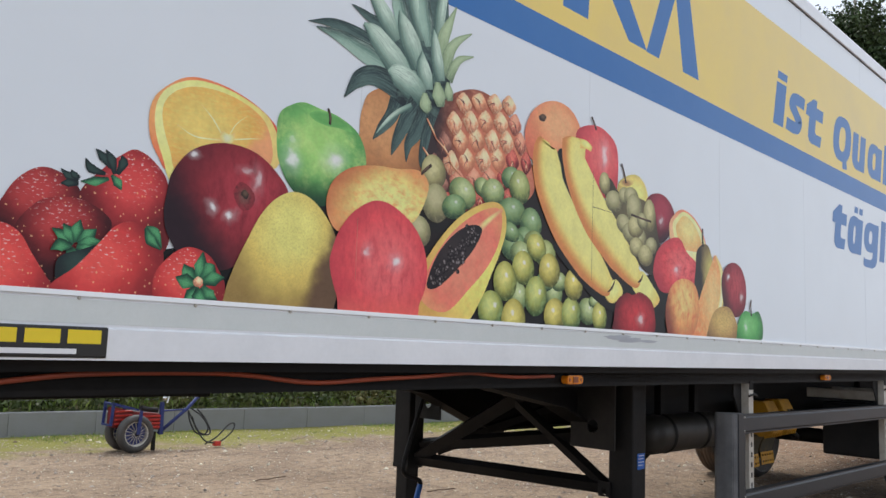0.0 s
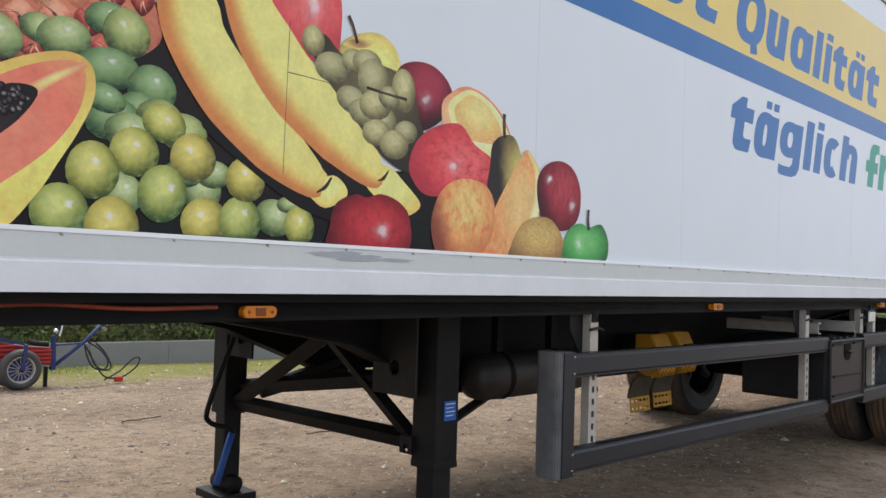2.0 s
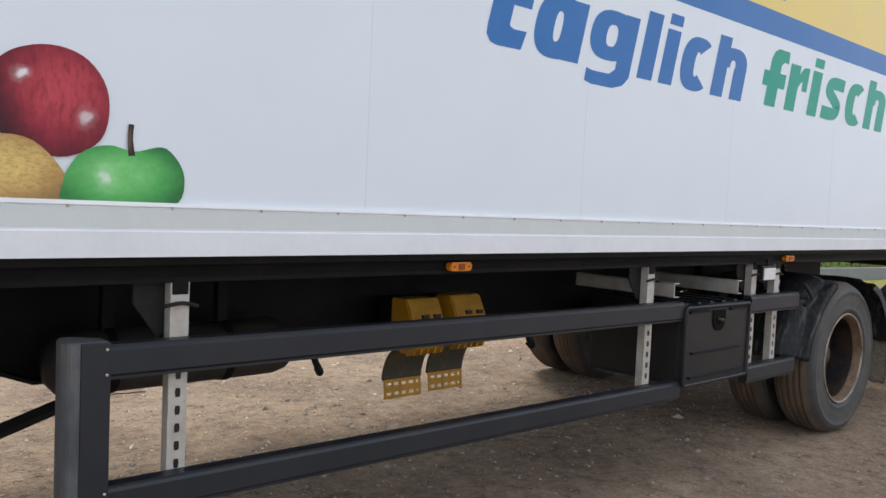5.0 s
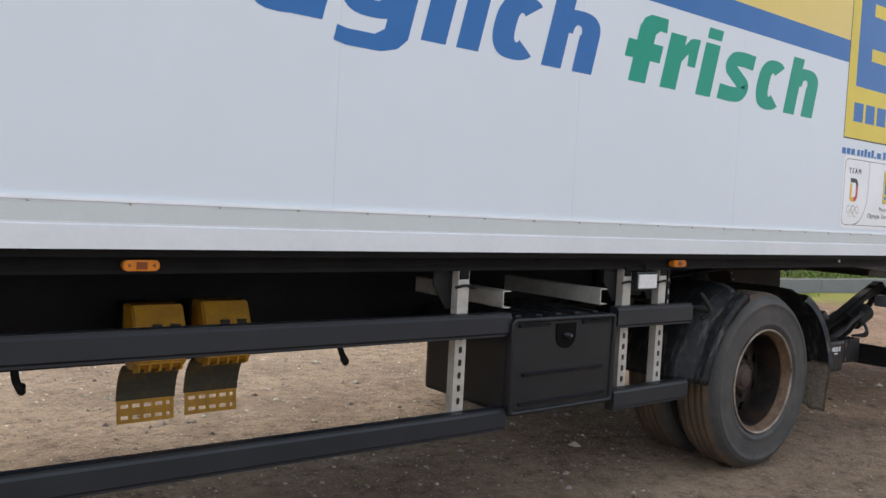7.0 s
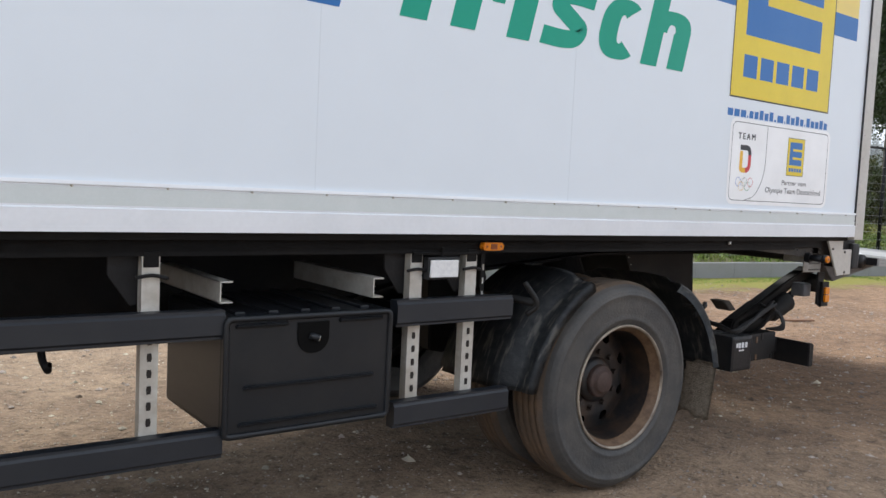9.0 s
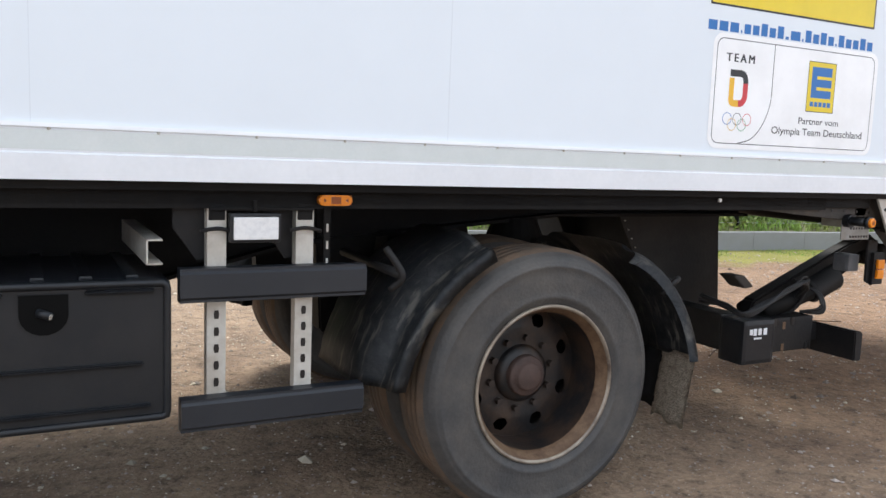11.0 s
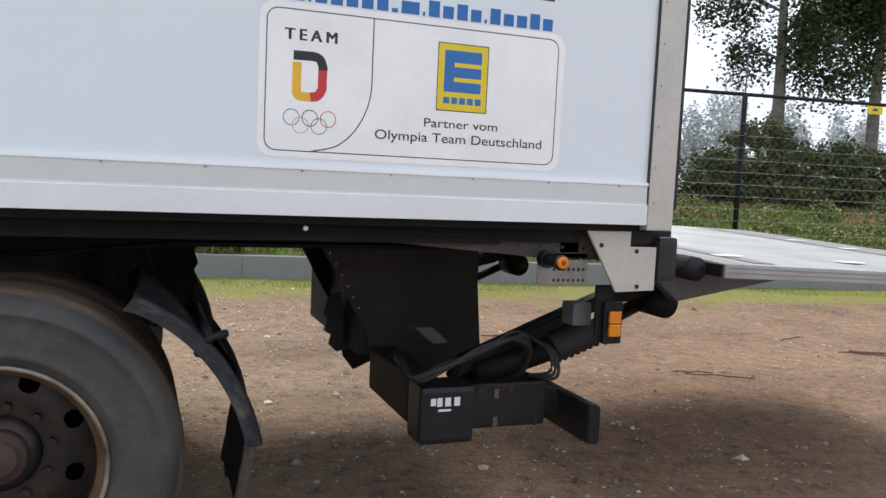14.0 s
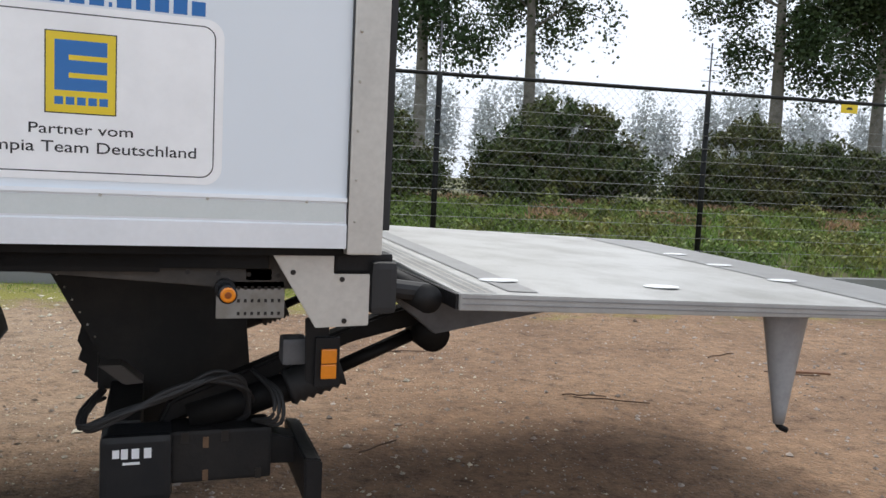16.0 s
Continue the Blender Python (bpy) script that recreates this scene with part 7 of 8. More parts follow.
drawn("printed_papaya", [(0.729, 1.337), (0.700, 1.431), (0.719, 1.520), (0.827, 1.650), (0.931, 1.726), (1.039, 1.766), (1.099, 1.747), (1.111, 1.678), (1.081, 1.595), (1.037, 1.513), (0.989, 1.430), (0.907, 1.346)], ink("ink_papaya_skin", tone(230, 200, 84), tone(222, 182, 74), tone(190, 140, 58), (0.4, -0.1), 1.5, mottle=(tone(206, 164, 66), 7, 0.5, 1, 1)), "printed halved papaya")
drawn("papaya_flesh", [(0.718, 1.415), (0.738, 1.501), (0.828, 1.622), (0.946, 1.709), (1.051, 1.748), (1.088, 1.722), (1.076, 1.634), (1.021, 1.546), (0.932, 1.463), (0.824, 1.383)], ink("ink_papaya_flesh", tone(232, 118, 88), tone(226, 104, 80), tone(232, 142, 84), (0, 0), 1.7, mottle=(tone(220, 88, 72), 4, 0.5, 1, 1)))
band("papaya_ridge", [(0.962, 1.654), (1.018, 1.700), (1.087, 1.746)], [0.015, 0.011, 0.007], ink("ink_papaya_ridge", tone(240, 190, 110), tone(234, 160, 100), tone(228, 124, 88), (0, 0), 1.3))
drawn("papaya_hollow", [(0.739, 1.469), (0.780, 1.558), (0.854, 1.633), (0.934, 1.673), (0.987, 1.665), (0.953, 1.600), (0.885, 1.533), (0.809, 1.471), (0.760, 1.450)], ink("ink_papaya_seeds", tone(46, 38, 40), tone(34, 28, 32), tone(26, 22, 26), (0, 0), 1.4))
SEED_INKS = [ink("ink_seed", tone(120, 112, 112), tone(62, 52, 54), tone(22, 18, 22), (-0.2, 0.4), 1.2), ink("ink_black_seed", tone(70, 62, 64), tone(34, 28, 32), tone(16, 12, 16), (0.2, 0.3), 1.2)]
for i in range(110):
    s, o = random.random(), random.gauss(0, 0.32)
    w = 0.048 * math.sin(math.pi * (0.12 + 0.76 * s)) ** 0.7
    blob("papaya_seed", 0.764 + 0.193 * s + o * w * 0.8, 1.471 + 0.183 * s - o * w * 0.9, random.uniform(0.007, 0.011), random.uniform(0.006, 0.009), random.choice(SEED_INKS), random.uniform(0, 180), n=8)
band("strawberry_cap_leaf", [(-0.321, 1.466), (-0.344, 1.481), (-0.368, 1.494)], [0.006, 0.014, 0.001], CAP_INKS[0])
band("strawberry_cap_leaf", [(-0.319, 1.468), (-0.332, 1.489), (-0.346, 1.506)], [0.007, 0.015, 0.001], CAP_INKS[0])
band("strawberry_cap_leaf", [(-0.316, 1.469), (-0.315, 1.498), (-0.311, 1.519)], [0.006, 0.014, 0.001], CAP_INKS[0])
band("strawberry_cap_leaf", [(-0.312, 1.467), (-0.290, 1.488), (-0.275, 1.503)], [0.007, 0.015, 0.001], CAP_INKS[0])
band("strawberry_cap_leaf", [(-0.312, 1.464), (-0.288, 1.472), (-0.257, 1.476)], [0.006, 0.015, 0.001], CAP_INKS[0])
band("strawberry_cap_leaf", [(-0.324, 1.460), (-0.348, 1.460), (-0.367, 1.448)], [0.006, 0.015, 0.001], CAP_INKS[0])
band("strawberry_cap_leaf", [(-0.317, 1.456), (-0.328, 1.440), (-0.340, 1.436)], [0.006, 0.015, 0.001], CAP_INKS[0])
band("strawberry_cap_leaf", [(-0.315, 1.459), (-0.293, 1.456), (-0.279, 1.468)], [0.006, 0.015, 0.001], CAP_INKS[0])
drawn("strawberry_shade", [(-0.351, 1.431), (-0.305, 1.455), (-0.263, 1.466), (-0.300, 1.393), (-0.346, 1.377)], CAP_INKS[1])
drawn("printed_strawberry", [(-0.536, 1.428), (-0.495, 1.483), (-0.464, 1.493), (-0.429, 1.476), (-0.403, 1.438), (-0.371, 1.393), (-0.349, 1.359), (-0.350, 1.292), (-0.522, 1.284)], RED_INKS[2], "printed strawberry")
drawn("printed_strawberry", [(-0.366, 1.366), (-0.314, 1.417), (-0.269, 1.472), (-0.235, 1.515), (-0.196, 1.530), (-0.154, 1.519), (-0.121, 1.476), (-0.116, 1.397), (-0.130, 1.303), (-0.350, 1.292)], RED_INKS[2], "printed strawberry")
band("strawberry_cap_leaf", [(-0.166, 1.521), (-0.143, 1.511), (-0.123, 1.476)], [0.004, 0.013, 0.001], CAP_INKS[0])
band("strawberry_cap_leaf", [(-0.165, 1.519), (-0.152, 1.493), (-0.125, 1.473)], [0.004, 0.013, 0.001], CAP_INKS[0])
drawn("printed_strawberry", [(-0.139, 1.401), (-0.107, 1.458), (-0.059, 1.488), (-0.005, 1.476), (0.029, 1.437), (0.047, 1.393), (0.023, 1.311), (-0.109, 1.304)], RED_INKS[2], "printed strawberry")
band("strawberry_cap_leaf", [(-0.027, 1.408), (-0.054, 1.429), (-0.066, 1.448)], [0.008, 0.019, 0.001], CAP_INKS[0])
band("strawberry_cap_leaf", [(-0.024, 1.411), (-0.021, 1.446), (-0.018, 1.481)], [0.008, 0.019, 0.002], CAP_INKS[0])
band("strawberry_cap_leaf", [(-0.018, 1.412), (0.005, 1.442), (0.015, 1.453)], [0.008, 0.020, 0.001], CAP_INKS[0])
band("strawberry_cap_leaf", [(-0.015, 1.408), (0.015, 1.419), (0.043, 1.424)], [0.008, 0.019, 0.001], CAP_INKS[0])
band("strawberry_cap_leaf", [(-0.030, 1.404), (-0.060, 1.408), (-0.084, 1.415)], [0.008, 0.019, 0.002], CAP_INKS[0])
band("strawberry_cap_leaf", [(-0.026, 1.397), (-0.042, 1.375), (-0.063, 1.358)], [0.008, 0.018, 0.001], CAP_INKS[0])
band("strawberry_cap_leaf", [(-0.017, 1.397), (0.006, 1.376), (0.027, 1.367)], [0.009, 0.019, 0.002], CAP_INKS[0])
band("strawberry_cap_leaf", [(-0.023, 1.393), (-0.024, 1.370), (-0.033, 1.352)], [0.008, 0.019, 0.001], CAP_INKS[0])
drawn("cap_middle", [(-0.039, 1.410), (-0.027, 1.421), (-0.014, 1.412), (-0.020, 1.398), (-0.034, 1.398)], SCALE_INKS[1])
drawn("printed_mango", [(0.046, 1.382), (0.068, 1.455), (0.103, 1.531), (0.136, 1.595), (0.181, 1.644), (0.234, 1.668), (0.290, 1.657), (0.341, 1.617), (0.378, 1.566), (0.396, 1.504), (0.389, 1.392), (0.332, 1.319), (0.055, 1.305)], ink("ink_yellow_mango", tone(216, 198, 96), tone(200, 176, 74), tone(132, 106, 50), (0.1, 0.45), 1.3, shade=(0.92, -0.38, 0.42, 0.72, tone(92, 68, 48)), mottle=(tone(150, 126, 60), 30, 0.4, 1, 1)), "printed yellow mango")
drawn("printed_pink_mango", [(0.362, 1.485), (0.369, 1.535), (0.391, 1.588), (0.432, 1.640), (0.484, 1.676), (0.527, 1.690), (0.585, 1.683), (0.663, 1.643), (0.713, 1.586), (0.736, 1.521), (0.733, 1.457), (0.710, 1.403), (0.676, 1.348), (0.432, 1.335), (0.391, 1.405)], ink("ink_pink_mango", tone(222, 84, 86), tone(206, 60, 68), tone(166, 36, 54), (0.15, 0.0), 1.45, shade=(0.1, -1, 0.35, 1.0, tone(214, 80, 70)), mottle=(tone(176, 38, 54), 2.6, 0.75, 2.4, 0.9), glints=((-0.28, 0.15, 0.166, 0.169, 0.12), (0.29, 0.05, 0.251, 0.270, 0.18), (-0.28, 0.15, 0.080, 0.079, 0.55), (0.29, 0.05, 0.118, 0.130, 0.80),)), "printed pink mango")
band("print_fold", [(0.453, 1.628), (0.454, 1.540), (0.454, 1.451)], [0.0008, 0.0006, 0.0006], SCALE_INKS[2])

# ---- wheel chocks in their holders ----
def chock_cells(x0, y, z0, cols, rows, size, holes, bm):
    """A plate of small squares with some left out as holes."""
    for i in range(cols):
        for j in range(rows):
            if (i, j) in holes:
                continue
            a, c = x0 + i * size, z0 + j * size
            v = [bm.verts.new((px, y + 0.10 * (pz_ - z0), pz_)) for px, pz_ in ((a, c), (a + size, c), (a + size, c + size), (a, c + size))]
            bm.faces.new(v)
    return bm


def wheel_chock():
    ch = thing("wheel_chock", (0, 0, 0), "yellow plastic wheel chock hung in its holder", "wheel chock", "chocks under the trailer")
    w = 0.185
    part("body", prism([(0.50, 1.0), (0.445, 0.895), (0.44, 0.80), (0.47, 0.775), (0.53, 0.765), (0.60, 0.80), (0.60, 1.0)], 0, w, "x", 0.006), YELLOW_PLASTIC, ch, "yellow ribbed wedge")
    for x in (0.062, 0.128):
        part("recess", box(x, x + 0.034, 0.452, 0.466, 0.918, 0.935, 0.0), SIGN_BLACK, ch)
        part("recess", box(x, x + 0.034, 0.436, 0.452, 0.892, 0.906, 0.0), SIGN_BLACK, ch)
    for k in range(5):
        part("rib", prism([(0.432, 0.83), (0.45, 0.77), (0.50, 0.755), (0.50, 0.83)], 0.012 + k * 0.038, 0.021 + k * 0.038, "x"), YELLOW_PLASTIC, ch)
    arc = [(0.53 + 0.10 * math.sin(a), 0.775 - 0.17 * (1 - math.cos(a))) for a in np.linspace(0, 1.45, 8)]
    # concave face: shadow and dirt are both put into its dark colour
    part("arc_face", prism(arc + [(y + 0.012, z + 0.004) for y, z in arc[::-1]], -0.005, w + 0.026, "x"), material("shaded_dirty_chock_face", (0.05, 0.045, 0.03), 0.7, spots=(0.2, 0.12, 0.03), scale=9, amount=0.5), ch, "curved face, shade and dirt both put into its dark colour")
    size = (w + 0.025) / 15
    holes = {(i, j) for i in (1, 4, 7, 10, 13) for j in (1, 4)} | {(i + 1, j) for i in (1, 4, 7, 10) for j in (1, 4)}
    plate = chock_cells(-0.006, 0.612, 0.546, 15, 6, size, holes, bmesh.new())
    bmesh.ops.remove_doubles(plate, verts=plate.verts, dist=0.0005)
    bmesh.ops.solidify(plate, geom=plate.faces[:], thickness=0.004)
    part("toe_plate", plate, YELLOW_PLASTIC, ch, "perforated yellow toe plate")
    return ch


chock = wheel_chock()
chock.location = (4.455, 0, -0.015)
copy_thing(chock, pose(4.708, 0, -0.008))
for x in (4.46, 4.70):
    part("chock_holder", box(x, x + 0.12, 0.60, 0.70, 0.84, 0.98, 0.006), BLACK, trailer, "black chock holder")
for x in (4.12, 5.42):
    part("hook", tube(smooth_line([(x, 0.70, 0.78), (x, 0.66, 0.72), (x + 0.01, 0.64, 0.69), (x + 0.02, 0.66, 0.675), (x + 0.025, 0.69, 0.69)], 5), 0.014, 8), DUSTY, trailer, "black steel hook", True)

# ---- fence on the verge ----
SLOPE = -math.atan(0.15)
fence = new("yard_fence")
fence.location = (3, kerb_y(3) + 0.36, 0.25)
fence.rotation_euler = (0, 0, SLOPE)
tagged(fence, "tall black mesh fence with strained wires on the verge", "fence", kind="structure")
TOP = 2.50


def child(name, bm, mat, parent, smooth=False, label=""):
    ob = mesh_object(name, bm, mat, smooth)
    ob.parent = parent
    return tagged(ob, label)


post_bm = tube([(0, 0, -0.2), (0, 0, TOP + 0.02)], 0.038, 12)
post_me = child("fence_post", post_bm, FENCE, fence, True)
arm_bm = tube([(0, 0, TOP), (0, 0, TOP + 0.66)], 0.012, 6)
for k in range(4):
    tube([(-0.13 + 0.02 * k, 0, TOP + 0.15 + k * 0.15), (0.13 - 0.02 * k, 0, TOP + 0.15 + k * 0.15)], 0.004, 4, arm_bm)
arm_me = child("post_rod", arm_bm, GUARD_END, post_me, label="thin insulated rod with short crossbars")
clip_bm = box(-0.04, 0.04, -0.05, -0.02, -0.010, 0.010, 0.003)
clip_me = child("insulator", clip_bm, FENCE, post_me)
WIRES = [0.16 + 0.175 * k for k in range(12)]
xs = [(x - 3) / math.cos(SLOPE) for x in (-6.7, -3.47, -0.24, 2.99, 6.22, 9.43, 12.64, 16.33, 19.7, 23.1, 26.5)]
for q, x in enumerate(xs):
    p = post_me if q == 0 else new("fence_post", post_me.data)
    p.parent = fence
    p.location = (x, 0, 0)
    a = arm_me if q == 0 else new("post_rod", arm_me.data)
    a.parent = p
    for k, z in enumerate(WIRES):
        c = clip_me if q == 0 and k == 0 else new("insulator", clip_me.data)
        c.parent = p
        c.location = (0, 0, z)
child("top_rail", tube([(xs[0], 0, TOP), (xs[-1], 0, TOP)], 0.026, 10), FENCE, fence, True)
for z in WIRES:
    child("strained_wire", tube([(xs[0], -0.05, z), (xs[-1], -0.05, z)], 0.0029, 5), WIRE, fence)
verts, faces = [], []
cell = 0.12
lo, hi = 0.02, TOP
x = xs[0] - (hi - lo)
while x < xs[-1]:
    for sgn in (1, -1):
        a = (x, lo) if sgn > 0 else (x + (hi - lo), lo)
        b = (x + (hi - lo), hi) if sgn > 0 else (x, hi)
        t = 0.0015
        i = len(verts)
        verts += [(a[0] - t, 0.012, a[1]), (a[0] + t, 0.012, a[1]), (b[0] + t, 0.012, b[1]), (b[0] - t, 0.012, b[1])]
        faces.append((i, i + 1, i + 2, i + 3))
    x += cell
me = bpy.data.meshes.new("chain_link")
me.from_pydata(verts, [], faces)
me.materials.append(material("pale_mesh_wire", (0.24, 0.25, 0.25), 0.5, 0.3))
mesh_ob = new("chain_link", me)
mesh_ob.parent = fence
tagged(mesh_ob, "fine diamond wire mesh", kind="stuff")
sign_bm = box(-0.13, 0.13, -0.075, -0.066, -0.06, 0.06, 0.003)
warn = mesh_object("warning_sign", sign_bm, INK_YELLOW2)
warn.location = (18.42, kerb_y(18.42) + 0.36, 2.655)
warn.rotation_euler = (0, 0, SLOPE)
tagged(warn, "small yellow warning sign hung on the fence", "sign")
mk = mesh_object("warning_mark", prism([(-0.05, -0.012), (0.05, -0.012), (0.03, 0.022), (-0.03, 0.022)], -0.0785, -0.0755), SIGN_BLACK)
mk.parent = warn


# ---- plants ----
rng = np.random.default_rng(7)


def leaf_mesh(name, centres, size, mat, droop=0.0, spread=0.45):
    """Many small bent leaves, one at each centre."""
    k = len(centres)
    d = rng.normal(size=(k, 3))
    d[:, 2] -= droop
    d /= np.linalg.norm(d, axis=1, keepdims=True)
    o = rng.normal(size=(k, 3))
    s = np.cross(d, o)
    s /= np.linalg.norm(s, axis=1, keepdims=True)
    nrm = np.cross(d, s)
    ln = size * rng.uniform(0.6, 1.3, (k, 1))
    base, tip = centres - d * ln * 0.5, centres + d * ln * 0.5
    mid = centres + nrm * ln * 0.12
    l, r = mid + s * ln * spread, mid - s * ln * spread
    verts = np.stack([base, r, tip, l], 1).reshape(-1, 3)
    me = bpy.data.meshes.new(name)
    me.vertices.add(k * 4)
    me.vertices.foreach_set("co", verts.ravel())
    me.loops.add(k * 4)
    me.loops.foreach_set("vertex_index", np.arange(k * 4))
    me.polygons.add(k)
    me.polygons.foreach_set("loop_start", np.arange(k) * 4)
    me.update(calc_edges=True)
    me.materials.append(mat)
    return me


def bush(h, w, count, seed):
    """A wild shrub: stems, uneven lobes of leaf sprays and twigs that stick out of them."""
    global rng
    rng = np.random.default_rng(seed)
    root = thing("bush", (0, 0, 0), "dense dark green wild shrub on the verge behind the fence", "bush", "shrubs behind the fence")
    stems = bmesh.new()
    lobes = []
    for i in range(11):
        a, r = 2.4 * i + rng.uniform(-0.4, 0.4), w * 0.75 * math.sqrt((i + 0.5) / 11)
        top = h * rng.uniform(0.62, 0.98) * (1 - 0.30 * (r / w) ** 2)
        rad = w * rng.uniform(0.26, 0.42)
        lobes.append((np.array([r * math.cos(a), r * 0.8 * math.sin(a), top - rad]), rad))
        lobes.append((np.array([r * 1.15 * math.cos(a), r * 0.95 * math.sin(a), max(rad * 0.7, (top - rad) * rng.uniform(0.3, 0.6))]), rad * 1.15))
    pts = []
    for c, rad in lobes:
        tube([(c[0] * 0.2, c[1] * 0.2, 0), tuple(c * 0.6), tuple(c)], [0.018, 0.012, 0.004], 5, stems)
        for s in range(26):
            d = rng.normal(size=3)
            d /= np.linalg.norm(d)
            d[2] = abs(d[2]) if rng.uniform() < 0.6 else d[2]
            reach = rad * (rng.uniform(0.5, 1.0) if rng.uniform() < 0.78 else rng.uniform(1.0, 1.55))
            tip = c + d * reach
            tip[2] = max(tip[2], 0.05)
            if s % 4 == 0:
                tube([tuple(c), tuple(c + d * reach * 0.6), tuple(tip)], [0.006, 0.004, 0.002], 4, stems)
            k = count // (26 * len(lobes))
            t = rng.uniform(0.45, 1.02, (k, 1))
            o = rng.uniform(-1, 1, (k, 3)) * 0.085 * (1.25 - t * 0.6)
            o[:, 2] -= 0.02
            pts.append(c + (tip - c) * t + o)
    part("branching", stems, BARK, root)
    c = np.concatenate(pts)
    c[:, 2] = np.maximum(c[:, 2], 0.03)
    ob = new("foliage", leaf_mesh("foliage", c, 0.072, LEAF, 0.2, 0.34))
    ob.parent = root
    return root


def bank(x, y):
    """Height of the verge behind the kerb."""
    d = (y - kerb_y(x)) * math.cos(SLOPE)
    return float(np.interp(d, [0.1, 0.6, 3.6, 8.0, 30], [0.25, 0.38, 0.96, 1.1, 1.1]))


kinds = [bush(1.85, 1.15, 17000, 11), bush(1.6, 1.1, 16000, 12), bush(2.0, 1.3, 19000, 13)]
spots = []
for i in range(10):
    x = -8.0 + i * 1.95 + random.uniform(-0.35, 0.35)
    y = kerb_y(x) + 4.6 + random.uniform(-0.6, 0.9)
    spots.append((x, y, random.choice((0.95, 1.1, 1.22, 1.32)) * random.uniform(0.95, 1.05)))
# clumps with gaps between them further along
for x, k in ((11.6, 1.0), (12.7, 1.0), (13.4, 0.84), (15.3, 0.90), (16.2, 1.10), (17.3, 1.08), (19.4, 0.86), (20.4, 1.04), (21.6, 0.96), (22.5, 0.98), (24.9, 1.06), (26.2, 1.0), (27.6, 1.15), (29.4, 1.2), (31.5, 1.2), (33.6, 1.25)):
    spots.append((x, kerb_y(x) + 4.8 + random.uniform(-0.4, 0.4), k))
for i in range(11):
    x = -7.0 + i * 1.5 + random.uniform(-0.3, 0.3)
    spots.append((x, kerb_y(x) + 1.9 + random.uniform(-0.25, 0.25), random.uniform(0.42, 0.55)))
for i, (x, y, s) in enumerate(spots):
    src = kinds[i % 3]
    if i < 3:
        src.matrix_basis = pose(x, y, bank(x, y) - 0.02, 0, 0, random.uniform(0, 360))
        src.scale = (s, s, s)
    else:
        ob = copy_thing(src, pose(x, y, bank(x, y) - 0.02, 0, 0, random.uniform(0, 360)))
        ob.scale = (s, s, s)

# grass and dry weeds on the verge
def blades(name, count, xr, dr, height, mat, label, seed, patch=0.0):
    global rng
    rng = np.random.default_rng(seed)
    x = rng.uniform(*xr, count)
    d = rng.uniform(*dr, count)
    y = kerb_y(x) + d / math.cos(SLOPE)
    z = np.interp(d, [0.1, 0.6, 3.6, 8.0, 30], [0.25, 0.38, 0.96, 1.1, 1.1])
    z[d < 0.1] = 0.0
    if patch:
        keep = np.array([noise.noise((a * 0.8, b * 0.8, seed)) > patch for a, b in zip(x, y)])
        x, y, z = x[keep], y[keep], z[keep]
    k = len(x)
    h = height * rng.uniform(0.4, 1.25, k)
    a = rng.uniform(0, 2 * math.pi, k)
    lean = rng.uniform(0.1, 0.7, k) * h
    w = np.clip(h * 0.05, 0.003, 0.012)
    ca, sa = np.cos(a), np.sin(a)
    v = np.empty((k, 4, 3))
    v[:, 0] = np.stack([x - sa * w, y + ca * w, z], 1)
    v[:, 1] = np.stack([x + sa * w, y - ca * w, z], 1)
    v[:, 2] = np.stack([x + ca * lean * 0.4 + sa * w * 0.7, y + sa * lean * 0.4 - ca * w * 0.7, z + h * 0.65], 1)
    v[:, 3] = np.stack([x + ca * lean, y + sa * lean, z + h], 1)
    me = bpy.data.meshes.new(name)
    me.vertices.add(k * 4)
    me.vertices.foreach_set("co", v.ravel())
    me.loops.add(k * 4)
    me.loops.foreach_set("vertex_index", np.arange(k * 4))
    me.polygons.add(k)
    me.polygons.foreach_set("loop_start", np.arange(k) * 4)
    me.update(calc_edges=True)
    me.materials.append(mat)
    return tagged(new(name, me), label, "grass", kind="stuff")


c = np.random.default_rng(8)
gx, gd = c.uniform(-6, 9.5, 20000), 0.17 + 2.2 * c.uniform(0, 1, 20000) ** 1.6
gz = np.interp(gd, [0.1, 0.6, 3.6], [0.25, 0.38, 0.96]) + c.uniform(0.0, 0.55, 20000) * c.uniform(0.2, 1, 20000)
bramble = new("brambles", leaf_mesh("brambles", np.stack([gx, kerb_y(gx) + gd / math.cos(SLOPE), gz], 1), 0.075, LEAF))
tagged(bramble, "low leafy brambles along the foot of the fence", "brambles", kind="stuff")
blades("verge_grass", 90000, (-8, 26), (0.18, 4.6), 0.13, GRASS, "rank green grass on the verge", 3)
wx_, wd = c.uniform(9.5, 27, 60000), c.uniform(0.25, 4.2, 60000)
wy = kerb_y(wx_) + wd / math.cos(SLOPE)
tuft = np.array([max(0.0, noise.noise((a * 1.7, b * 1.7, 6.0)) + 0.25) for a, b in zip(wx_, wy)])
keep = tuft > 0.14
wz = np.interp(wd, [0.1, 0.6, 3.6, 8.0], [0.25, 0.38, 0.96, 1.1]) + tuft * c.uniform(0.02, 0.5, 60000)
weeds = new("leafy_weeds", leaf_mesh("leafy_weeds", np.stack([wx_, wy, wz], 1)[keep], 0.075, WEED, -0.2, 0.3))
tagged(weeds, "tufts of leafy green weeds on the verge", "weeds", kind="stuff")
blades("dry_weeds", 90000, (-8, 26), (2.5, 4.5), 0.17, DRY, "patches of dry brown weeds", 4, 0.13)
